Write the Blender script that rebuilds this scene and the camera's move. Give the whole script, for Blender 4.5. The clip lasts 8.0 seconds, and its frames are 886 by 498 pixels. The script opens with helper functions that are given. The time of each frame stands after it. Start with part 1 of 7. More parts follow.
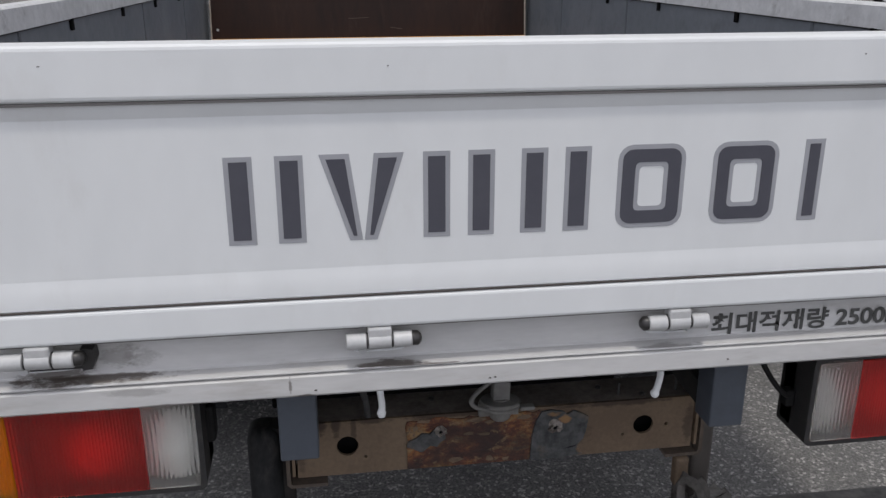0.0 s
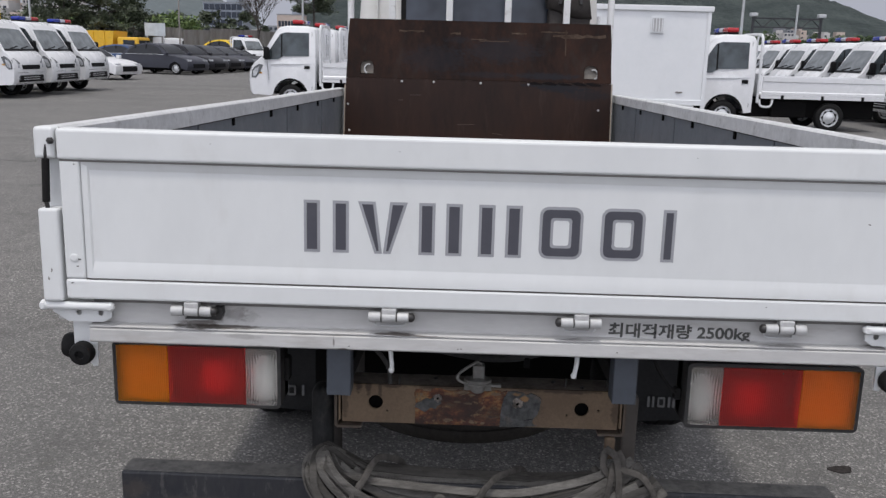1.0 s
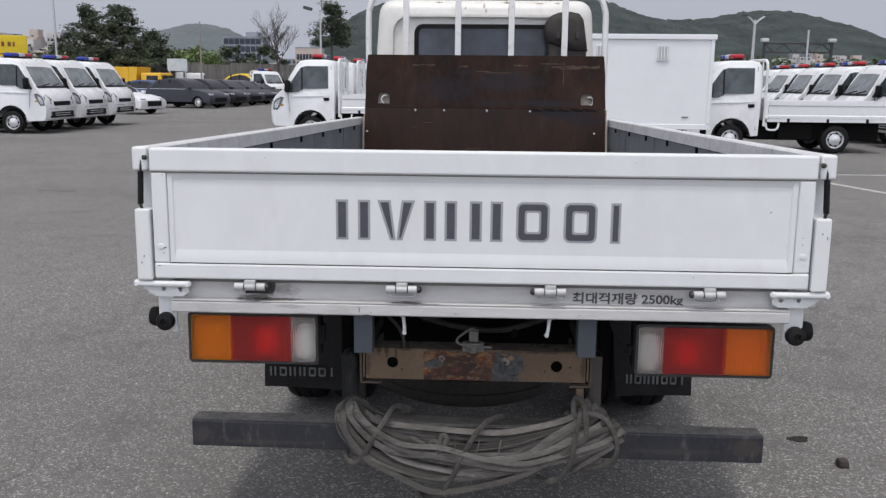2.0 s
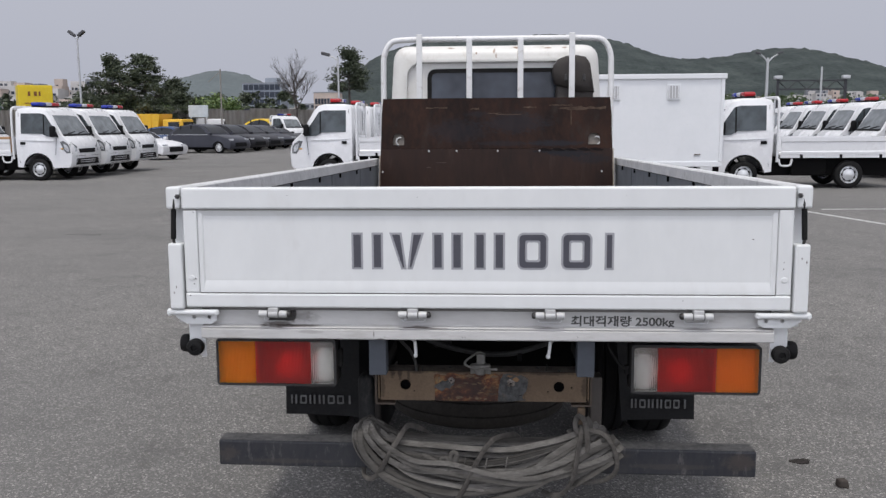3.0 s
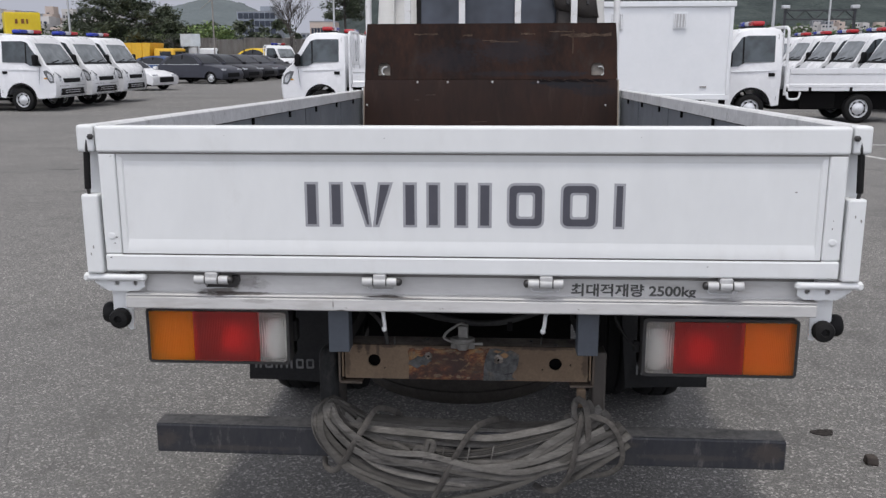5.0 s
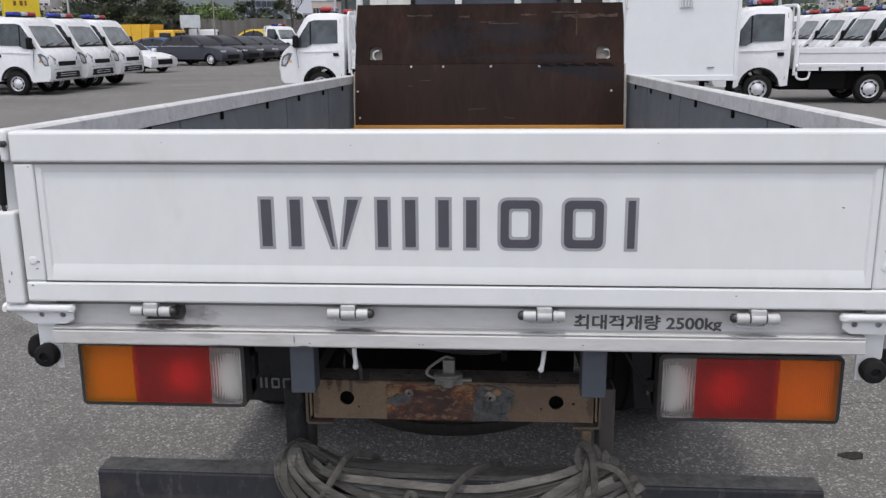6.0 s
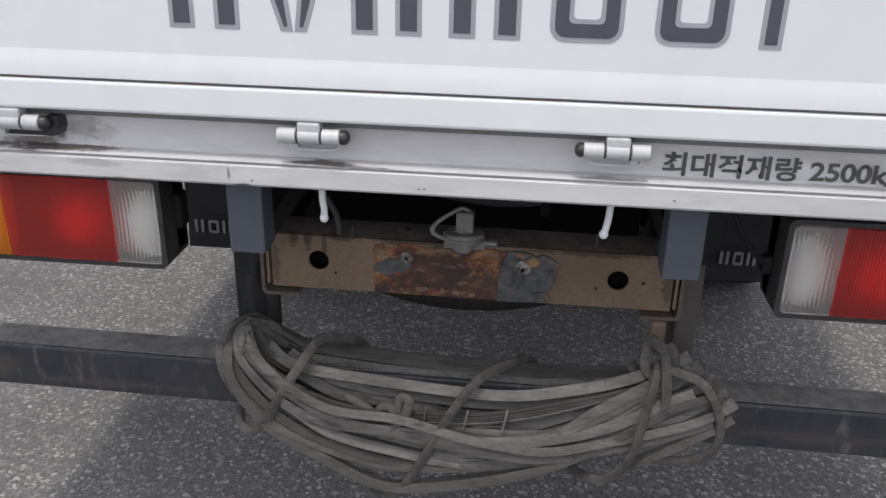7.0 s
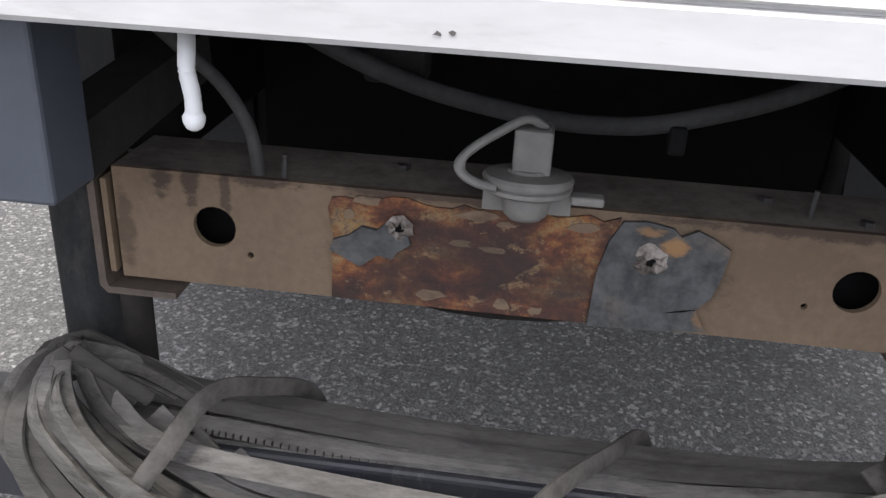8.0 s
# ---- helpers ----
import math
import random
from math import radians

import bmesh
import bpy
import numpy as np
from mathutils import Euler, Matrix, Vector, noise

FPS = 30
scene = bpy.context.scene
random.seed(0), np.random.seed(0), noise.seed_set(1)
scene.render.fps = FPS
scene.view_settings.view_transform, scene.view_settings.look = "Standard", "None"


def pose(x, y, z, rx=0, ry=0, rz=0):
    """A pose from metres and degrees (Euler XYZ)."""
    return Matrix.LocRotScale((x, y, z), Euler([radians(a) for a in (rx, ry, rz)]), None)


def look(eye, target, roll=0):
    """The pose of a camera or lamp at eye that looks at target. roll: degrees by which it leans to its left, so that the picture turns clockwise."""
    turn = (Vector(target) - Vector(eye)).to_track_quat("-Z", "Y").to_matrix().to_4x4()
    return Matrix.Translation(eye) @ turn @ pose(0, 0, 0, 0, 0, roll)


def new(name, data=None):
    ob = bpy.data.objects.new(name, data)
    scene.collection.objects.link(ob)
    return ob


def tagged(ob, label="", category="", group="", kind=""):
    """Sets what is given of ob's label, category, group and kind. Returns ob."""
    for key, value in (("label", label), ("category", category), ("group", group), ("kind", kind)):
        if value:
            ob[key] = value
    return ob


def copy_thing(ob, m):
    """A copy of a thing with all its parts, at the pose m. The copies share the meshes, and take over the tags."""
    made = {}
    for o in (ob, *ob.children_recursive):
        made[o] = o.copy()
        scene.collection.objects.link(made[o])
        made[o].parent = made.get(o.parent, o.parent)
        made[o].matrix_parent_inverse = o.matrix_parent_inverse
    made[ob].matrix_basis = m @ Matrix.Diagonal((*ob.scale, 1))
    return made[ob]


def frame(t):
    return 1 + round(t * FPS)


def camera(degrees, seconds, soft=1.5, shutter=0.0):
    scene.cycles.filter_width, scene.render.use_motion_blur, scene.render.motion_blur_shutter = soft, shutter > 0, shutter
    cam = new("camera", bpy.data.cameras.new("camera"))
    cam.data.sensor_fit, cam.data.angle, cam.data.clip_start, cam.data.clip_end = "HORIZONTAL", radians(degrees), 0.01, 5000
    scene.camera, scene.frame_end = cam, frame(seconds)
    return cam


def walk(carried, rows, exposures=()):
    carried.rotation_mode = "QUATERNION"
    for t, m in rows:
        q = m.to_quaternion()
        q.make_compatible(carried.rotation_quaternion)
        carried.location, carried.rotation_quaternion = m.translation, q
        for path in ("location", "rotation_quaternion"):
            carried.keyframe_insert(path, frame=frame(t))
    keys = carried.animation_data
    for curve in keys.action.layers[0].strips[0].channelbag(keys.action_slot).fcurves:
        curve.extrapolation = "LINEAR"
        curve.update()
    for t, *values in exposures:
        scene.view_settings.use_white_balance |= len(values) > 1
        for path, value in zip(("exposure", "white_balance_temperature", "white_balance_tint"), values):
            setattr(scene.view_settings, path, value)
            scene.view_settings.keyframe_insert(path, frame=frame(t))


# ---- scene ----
cam = camera(54.9, 8.0, soft=1.4)
PATH = [
    (0, (-0.287, -1.068, 1.517), (-0.015, 0.793, 0.838), 0.1),
    (0.5, (-0.171, -1.46, 1.56), (-0.089, 0.463, 1.017), 1.0),
    (1, (-0.071, -1.837, 1.587), (-0.103, 0.111, 1.134), 1.5),
    (1.2, (-0.073, -1.977, 1.593), (-0.111, -0.027, 1.147), 1.5),
    (2.3, (0.021, -2.523, 1.603), (-0.073, -0.56, 1.231), 0.1),
    (2.5, (0.027, -2.572, 1.606), (-0.075, -0.609, 1.241), -0.1),
    (3, (0.041, -2.629, 1.601), (-0.081, -0.655, 1.307), -0.4),
    (3.5, (0.05, -2.647, 1.62), (-0.09, -0.671, 1.348), -0.4),
    (4, (0.061, -2.635, 1.606), (-0.094, -0.66, 1.33), -0.4),
    (4.5, (0.069, -2.449, 1.587), (-0.067, -0.49, 1.208), -0.4),
    (4.7, (0.07, -2.317, 1.58), (-0.049, -0.367, 1.154), -0.1),
    (5.8, (0.103, -1.838, 1.598), (-0.018, 0.103, 1.13), -0.4),
    (6, (0.109, -1.783, 1.601), (-0.017, 0.152, 1.109), -0.5),
    (6.5, (0.136, -1.57, 1.538), (-0.02, 0.307, 0.865), -0.2),
    (6.8, (0.109, -1.338, 1.438), (-0.058, 0.506, 0.678), 0.3),
    (7, (0.092, -1.144, 1.362), (-0.093, 0.665, 0.528), 1.1),
    (7.2, (0.076, -0.962, 1.321), (-0.109, 0.806, 0.401), 1.8),
    (7.5, (0.049, -0.74, 1.258), (-0.141, 0.991, 0.275), 2.55),
    (7.7, (0.043, -0.615, 1.184), (-0.163, 1.105, 0.184), 2.3),
    (8, (-0.011, -0.434, 1.021), (-0.184, 1.35, 0.133), 3.05),
]
walk(cam, [(t, look(eye, target, roll)) for t, eye, target, roll in PATH],
     exposures=[(0.0, -0.64), (0.5, -0.6), (1.2, -0.42), (2.5, -0.35), (6.0, -0.35), (6.5, -0.34), (7.0, -0.15), (7.5, 0.14), (8.0, 0.6)])

# ---- daylight: bright overcast with a weak, veiled sun high behind the camera ----
SUN_EL, SUN_AZ = radians(73), radians(188)
world = bpy.data.worlds.new("overcast")
scene.world = world
world.use_nodes = True
wn, wl = world.node_tree.nodes, world.node_tree.links
wn.clear()
sky = wn.new("ShaderNodeTexSky")
sky.sky_type = "NISHITA"
sky.sun_disc = False
sky.sun_elevation, sky.sun_rotation = SUN_EL, SUN_AZ
sky.dust_density = 6.0
pale = wn.new("ShaderNodeHueSaturation")
pale.inputs["Saturation"].default_value = 0.12
cloud = wn.new("ShaderNodeMix")
cloud.data_type = "RGBA"
cloud.inputs[0].default_value = 0.82
back = wn.new("ShaderNodeBackground")
back.inputs["Strength"].default_value = 0.092
wout = wn.new("ShaderNodeOutputWorld")
# cloud cover grows brighter from the horizon to the zenith
sky_co = wn.new("ShaderNodeTexCoord")
sky_xyz = wn.new("ShaderNodeSeparateXYZ")
sky_ramp = wn.new("ShaderNodeValToRGB")
sky_ramp.color_ramp.elements[0].position, sky_ramp.color_ramp.elements[0].color = 0.0, (7.3, 7.6, 8.95, 1)
sky_ramp.color_ramp.elements[1].position, sky_ramp.color_ramp.elements[1].color = 0.75, (8.1, 8.22, 9.1, 1)
wl.new(sky_co.outputs["Generated"], sky_xyz.inputs[0])
wl.new(sky_xyz.outputs[2], sky_ramp.inputs[0])
# and in an added bright sky patch, 26 degrees up behind the camera
glow_way = wn.new("ShaderNodeVectorMath")
glow_way.operation = "DOT_PRODUCT"
glow_way.inputs[1].default_value = (math.sin(SUN_AZ) * math.cos(radians(26)), math.cos(SUN_AZ) * math.cos(radians(26)), math.sin(radians(26)))
wl.new(sky_co.outputs["Generated"], glow_way.inputs[0])
glow = wn.new("ShaderNodeMapRange")
glow.interpolation_type = "SMOOTHSTEP"
glow.inputs["From Min"].default_value, glow.inputs["From Max"].default_value = -0.1, 1.0
glow.inputs["To Min"].default_value, glow.inputs["To Max"].default_value = 1.0, 2.75
wl.new(glow_way.outputs["Value"], glow.inputs["Value"])
bright = wn.new("ShaderNodeVectorMath")
bright.operation = "SCALE"
wl.new(sky_ramp.outputs[0], bright.inputs[0])
wl.new(glow.outputs[0], bright.inputs["Scale"])
wl.new(bright.outputs[0], cloud.inputs[7])
wl.new(sky.outputs[0], pale.inputs["Color"])
wl.new(pale.outputs[0], cloud.inputs[6])
wl.new(cloud.outputs[2], back.inputs["Color"])
wl.new(back.outputs[0], wout.inputs["Surface"])
sun_data = bpy.data.lights.new("sun", "SUN")
sun_data.energy, sun_data.angle, sun_data.color = 2.1, radians(4.5), (1.0, 0.955, 0.9)
sun = new("sun", sun_data)
sun.matrix_world = look((math.sin(SUN_AZ) * math.cos(SUN_EL) * 50, math.cos(SUN_AZ) * math.cos(SUN_EL) * 50, math.sin(SUN_EL) * 50), (0, 0, 0))


# ---- materials ----
def nodes_of(name):
    m = bpy.data.materials.new(name)
    m.use_nodes = True
    return m, m.node_tree.nodes, m.node_tree.links, m.node_tree.nodes["Principled BSDF"]


def noise_node(n, l, coord, scale, detail=4.0, rough=0.6, stretch=None):
    mp = n.new("ShaderNodeMapping")
    if stretch:
        mp.inputs["Scale"].default_value = stretch
    l.new(coord, mp.inputs["Vector"])
    t = n.new("ShaderNodeTexNoise")
    t.inputs["Scale"].default_value, t.inputs["Detail"].default_value, t.inputs["Roughness"].default_value = scale, detail, rough
    l.new(mp.outputs[0], t.inputs["Vector"])
    return t.outputs["Fac"]


def ramp(n, l, fac, a, b, lo=0.0, hi=1.0):
    r = n.new("ShaderNodeMapRange")
    r.inputs["From Min"].default_value, r.inputs["From Max"].default_value = a, b
    r.inputs["To Min"].default_value, r.inputs["To Max"].default_value = lo, hi
    l.new(fac, r.inputs["Value"])
    return r.outputs[0]


def mixed(n, l, fac, a, b, mode="MIX"):
    m = n.new("ShaderNodeMix")
    m.data_type, m.blend_type = "RGBA", mode
    for value, slot in ((fac, 0), (a, 6), (b, 7)):
        if isinstance(value, (int, float)):
            m.inputs[slot].default_value = value
        elif isinstance(value, tuple):
            m.inputs[slot].default_value = (*value, 1)
        else:
            l.new(value, m.inputs[slot])
    return m.outputs[2]


def maths(n, l, op, a, b=0.0):
    m = n.new("ShaderNodeMath")
    m.operation = op
    for value, slot in ((a, 0), (b, 1)):
        if isinstance(value, (int, float)):
            m.inputs[slot].default_value = value
        else:
            l.new(value, m.inputs[slot])
    return m.outputs[0]


def surface(name, base, other=None, rough=0.6, metal=0.0, fine=60.0, coarse=3.0, bump=0.15, bump_scale=None, dirt=None, dirt_amount=0.3, dirt_scale=6.0, stretch=None, spread=0.12, distance=0.002, spec=0.5):
    """A weathered surface: two tones by coarse and fine grain, dirt in patches, and fine relief."""
    m, n, l, p = nodes_of(name)
    co = n.new("ShaderNodeTexCoord").outputs["Object"]
    other = other or tuple(c * 0.8 for c in base)
    f = noise_node(n, l, co, fine, 3, 0.7, stretch)
    c = noise_node(n, l, co, coarse, 5, 0.6, stretch)
    both = maths(n, l, "ADD", maths(n, l, "MULTIPLY", f, 0.45), maths(n, l, "MULTIPLY", c, 0.55))
    col = mixed(n, l, ramp(n, l, both, 0.5 - spread, 0.5 + spread), base, other)
    r = ramp(n, l, c, 0.3, 0.7, rough * 0.85, min(1.0, rough * 1.15))
    if dirt:
        d = noise_node(n, l, co, dirt_scale, 7, 0.68, stretch)
        col = mixed(n, l, ramp(n, l, d, 0.56, 0.72, 0.0, dirt_amount), col, dirt)
    l.new(col, p.inputs["Base Color"])
    l.new(r, p.inputs["Roughness"])
    p.inputs["Metallic"].default_value = metal
    p.inputs["Specular IOR Level"].default_value = spec
    if bump:
        b = n.new("ShaderNodeBump")
        b.inputs["Strength"].default_value, b.inputs["Distance"].default_value = bump, distance
        l.new(noise_node(n, l, co, bump_scale or fine, 4, 0.65, stretch), b.inputs["Height"])
        l.new(b.outputs[0], p.inputs["Normal"])
    return m


def glass_dark(name, tint=(0.012, 0.015, 0.018), rough=0.05):
    m, n, l, p = nodes_of(name)
    co = n.new("ShaderNodeTexCoord").outputs["Object"]
    l.new(mixed(n, l, ramp(n, l, noise_node(n, l, co, 2.0, 3), 0.35, 0.65), tint, tuple(min(1, c * 2.2) for c in tint)), p.inputs["Base Color"])
    p.inputs["Roughness"].default_value = rough
    p.inputs["IOR"].default_value = 1.42
    return m


def stained(m, spots, tone):
    """Adds marks of their own shape, such as dirt or painted sheen, round given places (x, z, half width, half height,
    amount).
    """
    n, l = m.node_tree.nodes, m.node_tree.links
    p = n["Principled BSDF"]
    co = n.new("ShaderNodeTexCoord").outputs["Object"]
    sep = n.new("ShaderNodeSeparateXYZ")
    l.new(co, sep.inputs[0])
    rough = noise_node(n, l, co, 60.0, 8, 0.78, (0.5, 1, 1))
    col = p.inputs["Base Color"].links[0].from_socket
    for x, z, w, h, amount in spots:
        dx = maths(n, l, "ABSOLUTE", maths(n, l, "DIVIDE", maths(n, l, "SUBTRACT", sep.outputs[0], x), w))
        dz = maths(n, l, "ABSOLUTE", maths(n, l, "DIVIDE", maths(n, l, "SUBTRACT", sep.outputs[2], z), h))
        d = maths(n, l, "ADD", maths(n, l, "POWER", dx, 1.6), maths(n, l, "POWER", dz, 1.6))
        d = maths(n, l, "SUBTRACT", maths(n, l, "ADD", 1.0, maths(n, l, "MULTIPLY", rough, 3.4)), maths(n, l, "ADD", d, 1.75))
        fac = ramp(n, l, d, 0.05, 0.6, 0.0, amount)
        col = mixed(n, l, fac, col, tone)
    l.new(col, p.inputs["Base Color"])
    return m


WHITE = surface("white_truck_paint", (0.675, 0.685, 0.68), (0.62, 0.63, 0.626), 0.48, fine=9, coarse=1.3, bump=0.04, bump_scale=14, dirt=(0.42, 0.39, 0.35), dirt_amount=0.16, dirt_scale=7, stretch=(1, 1, 0.5))
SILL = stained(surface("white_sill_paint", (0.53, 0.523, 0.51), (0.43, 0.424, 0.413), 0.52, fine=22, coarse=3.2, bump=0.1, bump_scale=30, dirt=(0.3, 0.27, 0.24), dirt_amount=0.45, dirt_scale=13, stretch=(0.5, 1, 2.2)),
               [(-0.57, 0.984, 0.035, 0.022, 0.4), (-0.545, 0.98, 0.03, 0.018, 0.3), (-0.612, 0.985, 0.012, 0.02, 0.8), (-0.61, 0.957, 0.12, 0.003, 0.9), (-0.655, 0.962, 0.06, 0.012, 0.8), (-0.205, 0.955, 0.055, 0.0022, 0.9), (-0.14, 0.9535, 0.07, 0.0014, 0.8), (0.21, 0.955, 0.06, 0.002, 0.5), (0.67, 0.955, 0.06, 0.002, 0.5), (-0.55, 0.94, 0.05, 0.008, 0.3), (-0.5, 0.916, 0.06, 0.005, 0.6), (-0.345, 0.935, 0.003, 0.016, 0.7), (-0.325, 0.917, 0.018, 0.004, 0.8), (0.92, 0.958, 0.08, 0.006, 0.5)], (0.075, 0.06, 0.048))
RIM_WHITE = surface("worn_white_top_rail", (0.66, 0.66, 0.66), (0.52, 0.52, 0.52), 0.45, fine=40, coarse=5, bump=0.06, dirt=(0.16, 0.15, 0.14), dirt_amount=0.55, dirt_scale=16)
GREY_IN = surface("grey_painted_bed_wall", (0.17, 0.185, 0.205), (0.13, 0.143, 0.16), 0.5, fine=30, coarse=2, bump=0.12, dirt=(0.08, 0.08, 0.085), dirt_amount=0.45, dirt_scale=8)
TAB_GREY = surface("blue_grey_paint", (0.056, 0.065, 0.08), (0.045, 0.052, 0.064), 0.55, fine=50, coarse=6, bump=0.08, dirt=(0.06, 0.06, 0.06), dirt_amount=0.3)
BLACK_STEEL = stained(surface("black_worn_steel", (0.014, 0.016, 0.022), (0.03, 0.03, 0.033), 0.5, fine=30, coarse=5, bump=0.1, dirt=(0.13, 0.12, 0.11), dirt_amount=0.75, dirt_scale=14, stretch=(2.2, 1, 0.8)),
                      [(0.86, 0.468, 0.07, 0.04, 0.7), (-0.88, 0.475, 0.05, 0.035, 0.5), (0.62, 0.452, 0.2, 0.012, 0.4), (-0.66, 0.45, 0.2, 0.01, 0.4), (0.45, 0.49, 0.06, 0.02, 0.4)], (0.062, 0.05, 0.042))
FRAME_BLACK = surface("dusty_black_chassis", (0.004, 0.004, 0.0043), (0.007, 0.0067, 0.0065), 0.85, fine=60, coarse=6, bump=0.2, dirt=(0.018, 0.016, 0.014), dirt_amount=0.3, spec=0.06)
HOSE = surface("dusty_grey_hose", (0.06, 0.059, 0.057), (0.035, 0.034, 0.033), 0.75, fine=70, coarse=9, bump=0.15, spec=0.2)
GUSSET = surface("dusty_frame_steel", (0.016, 0.0155, 0.0155), (0.03, 0.028, 0.026), 0.8, fine=50, coarse=7, bump=0.2, dirt=(0.05, 0.042, 0.036), dirt_amount=0.5, spec=0.15)
RUBBER = surface("black_rubber", (0.008, 0.008, 0.0085), (0.015, 0.0145, 0.014), 0.7, fine=90, coarse=8, bump=0.15, dirt=(0.04, 0.038, 0.035), dirt_amount=0.25, spec=0.15)
FLAP = surface("mud_flap_rubber", (0.024, 0.0245, 0.026), (0.036, 0.036, 0.0365), 0.65, fine=70, coarse=5, bump=0.15, dirt=(0.06, 0.057, 0.054), dirt_amount=0.35, spec=0.3)
# darker drips, top edge and ends, with a rust halo round the middle
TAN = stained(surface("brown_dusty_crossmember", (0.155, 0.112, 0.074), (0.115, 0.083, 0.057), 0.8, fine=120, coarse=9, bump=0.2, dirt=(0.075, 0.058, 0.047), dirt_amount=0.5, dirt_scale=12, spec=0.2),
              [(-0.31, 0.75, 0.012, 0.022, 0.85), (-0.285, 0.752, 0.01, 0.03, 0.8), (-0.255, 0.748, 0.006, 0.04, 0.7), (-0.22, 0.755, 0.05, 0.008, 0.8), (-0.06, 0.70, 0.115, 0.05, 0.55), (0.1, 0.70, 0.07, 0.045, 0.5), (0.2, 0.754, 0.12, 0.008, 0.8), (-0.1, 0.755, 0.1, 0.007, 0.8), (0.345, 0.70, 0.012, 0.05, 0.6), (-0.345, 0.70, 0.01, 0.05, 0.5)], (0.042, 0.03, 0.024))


def rust_material():
    m, n, l, p = nodes_of("flaking_rust")
    co = n.new("ShaderNodeTexCoord").outputs["Object"]
    f = noise_node(n, l, co, 21.0, 10, 0.72, (0.75, 1, 1.1))
    r = n.new("ShaderNodeValToRGB")
    tones = ((0.36, (0.02, 0.012, 0.011)), (0.44, (0.06, 0.024, 0.016)), (0.50, (0.11, 0.04, 0.02)), (0.545, (0.2, 0.083, 0.027)), (0.59, (0.23, 0.15, 0.068)), (0.63, (0.08, 0.055, 0.05)))
    e = r.color_ramp.elements
    while len(e) < len(tones):
        e.new(0.5)
    for k, (pos, col) in enumerate(tones):
        e[k].position, e[k].color = pos, (*col, 1)
    l.new(f, r.inputs[0])
    broad = noise_node(n, l, co, 11.0, 5, 0.65)
    col = mixed(n, l, ramp(n, l, broad, 0.42, 0.6, 0.82, 0.0), r.outputs[0], (0.03, 0.019, 0.016))
    scale = noise_node(n, l, co, 34.0, 6, 0.75, (1, 1, 1.5))
    col = mixed(n, l, ramp(n, l, scale, 0.57, 0.64, 0.0, 0.75), col, (0.2, 0.135, 0.07))
    fine = noise_node(n, l, co, 190.0, 4, 0.7)
    col = mixed(n, l, ramp(n, l, fine, 0.5, 0.7, 0, 0.6), col, (0.035, 0.018, 0.015))
    l.new(col, p.inputs["Base Color"])
    p.inputs["Roughness"].default_value = 0.9
    b = n.new("ShaderNodeBump")
    b.inputs["Strength"].default_value, b.inputs["Distance"].default_value = 0.9, 0.006
    l.new(f, b.inputs["Height"])
    l.new(b.outputs[0], p.inputs["Normal"])
    return m


RUST = rust_material()
PLATE = stained(surface("corroded_grey_plate", (0.07, 0.071, 0.07), (0.02, 0.0215, 0.022), 0.75, fine=60, coarse=30, bump=0.8, bump_scale=32, dirt=(0.13, 0.1, 0.07), dirt_amount=0.75, dirt_scale=21, distance=0.004, spread=0.16),
                [(0.112, 0.734, 0.014, 0.009, 0.95), (0.09, 0.745, 0.016, 0.006, 0.7), (0.145, 0.672, 0.012, 0.012, 0.5)], (0.21, 0.115, 0.045))
BARE = surface("bare_torn_metal", (0.3, 0.27, 0.24), (0.1, 0.085, 0.075), 0.5, 0.6, fine=150, coarse=30, bump=0.4)
BOARD = stained(surface("brown_film_faced_plywood", (0.034, 0.0155, 0.0095), (0.014, 0.0078, 0.0064), 0.5, fine=11, coarse=2.2, bump=0.05, dirt=(0.06, 0.036, 0.026), dirt_amount=0.5, dirt_scale=5.0, stretch=(2.4, 1, 0.55), spread=0.2, spec=0.25),
                [(0.62, 1.44, 0.22, 0.035, 0.85), (0.78, 1.4, 0.2, 0.05, 0.6), (0.5, 1.455, 0.2, 0.02, 0.8), (-0.3, 1.06, 0.12, 0.012, 0.5), (0.1, 1.06, 0.2, 0.012, 0.6)], (0.0105, 0.011, 0.0145))
# bluish marks: dark blotches, and sky sheen put into the colour
BOARD_TOP = stained(surface("dark_film_faced_plywood", (0.03, 0.0135, 0.0085), (0.0095, 0.0062, 0.0056), 0.62, fine=16, coarse=2.6, bump=0.05, dirt=(0.05, 0.036, 0.03), dirt_amount=0.5, dirt_scale=4.0, stretch=(1.6, 1, 0.8), spread=0.13, spec=0.12),
                    [(0.2, 1.68, 0.35, 0.1, 0.6), (-0.25, 1.62, 0.3, 0.12, 0.5), (0.5, 1.52, 0.3, 0.03, 0.8), (0.1, 1.52, 0.3, 0.025, 0.5), (-0.1, 1.75, 0.12, 0.03, 0.5)], (0.016, 0.0165, 0.021))
EDGE_PALE = surface("bare_plywood_edge", (0.42, 0.37, 0.31), (0.3, 0.25, 0.2), 0.8, fine=40, coarse=8, bump=0.1)
BOARD_DARK = surface("dark_scorched_film", (0.007, 0.007, 0.0085), (0.018, 0.013, 0.011), 0.8, fine=30, coarse=6, bump=0.1, spec=0.1)
WOOD_EDGE = surface("raw_plywood_edge", (0.5, 0.24, 0.04), (0.38, 0.18, 0.035), 0.6, fine=40, coarse=6, bump=0.1, stretch=(0.3, 1, 4))


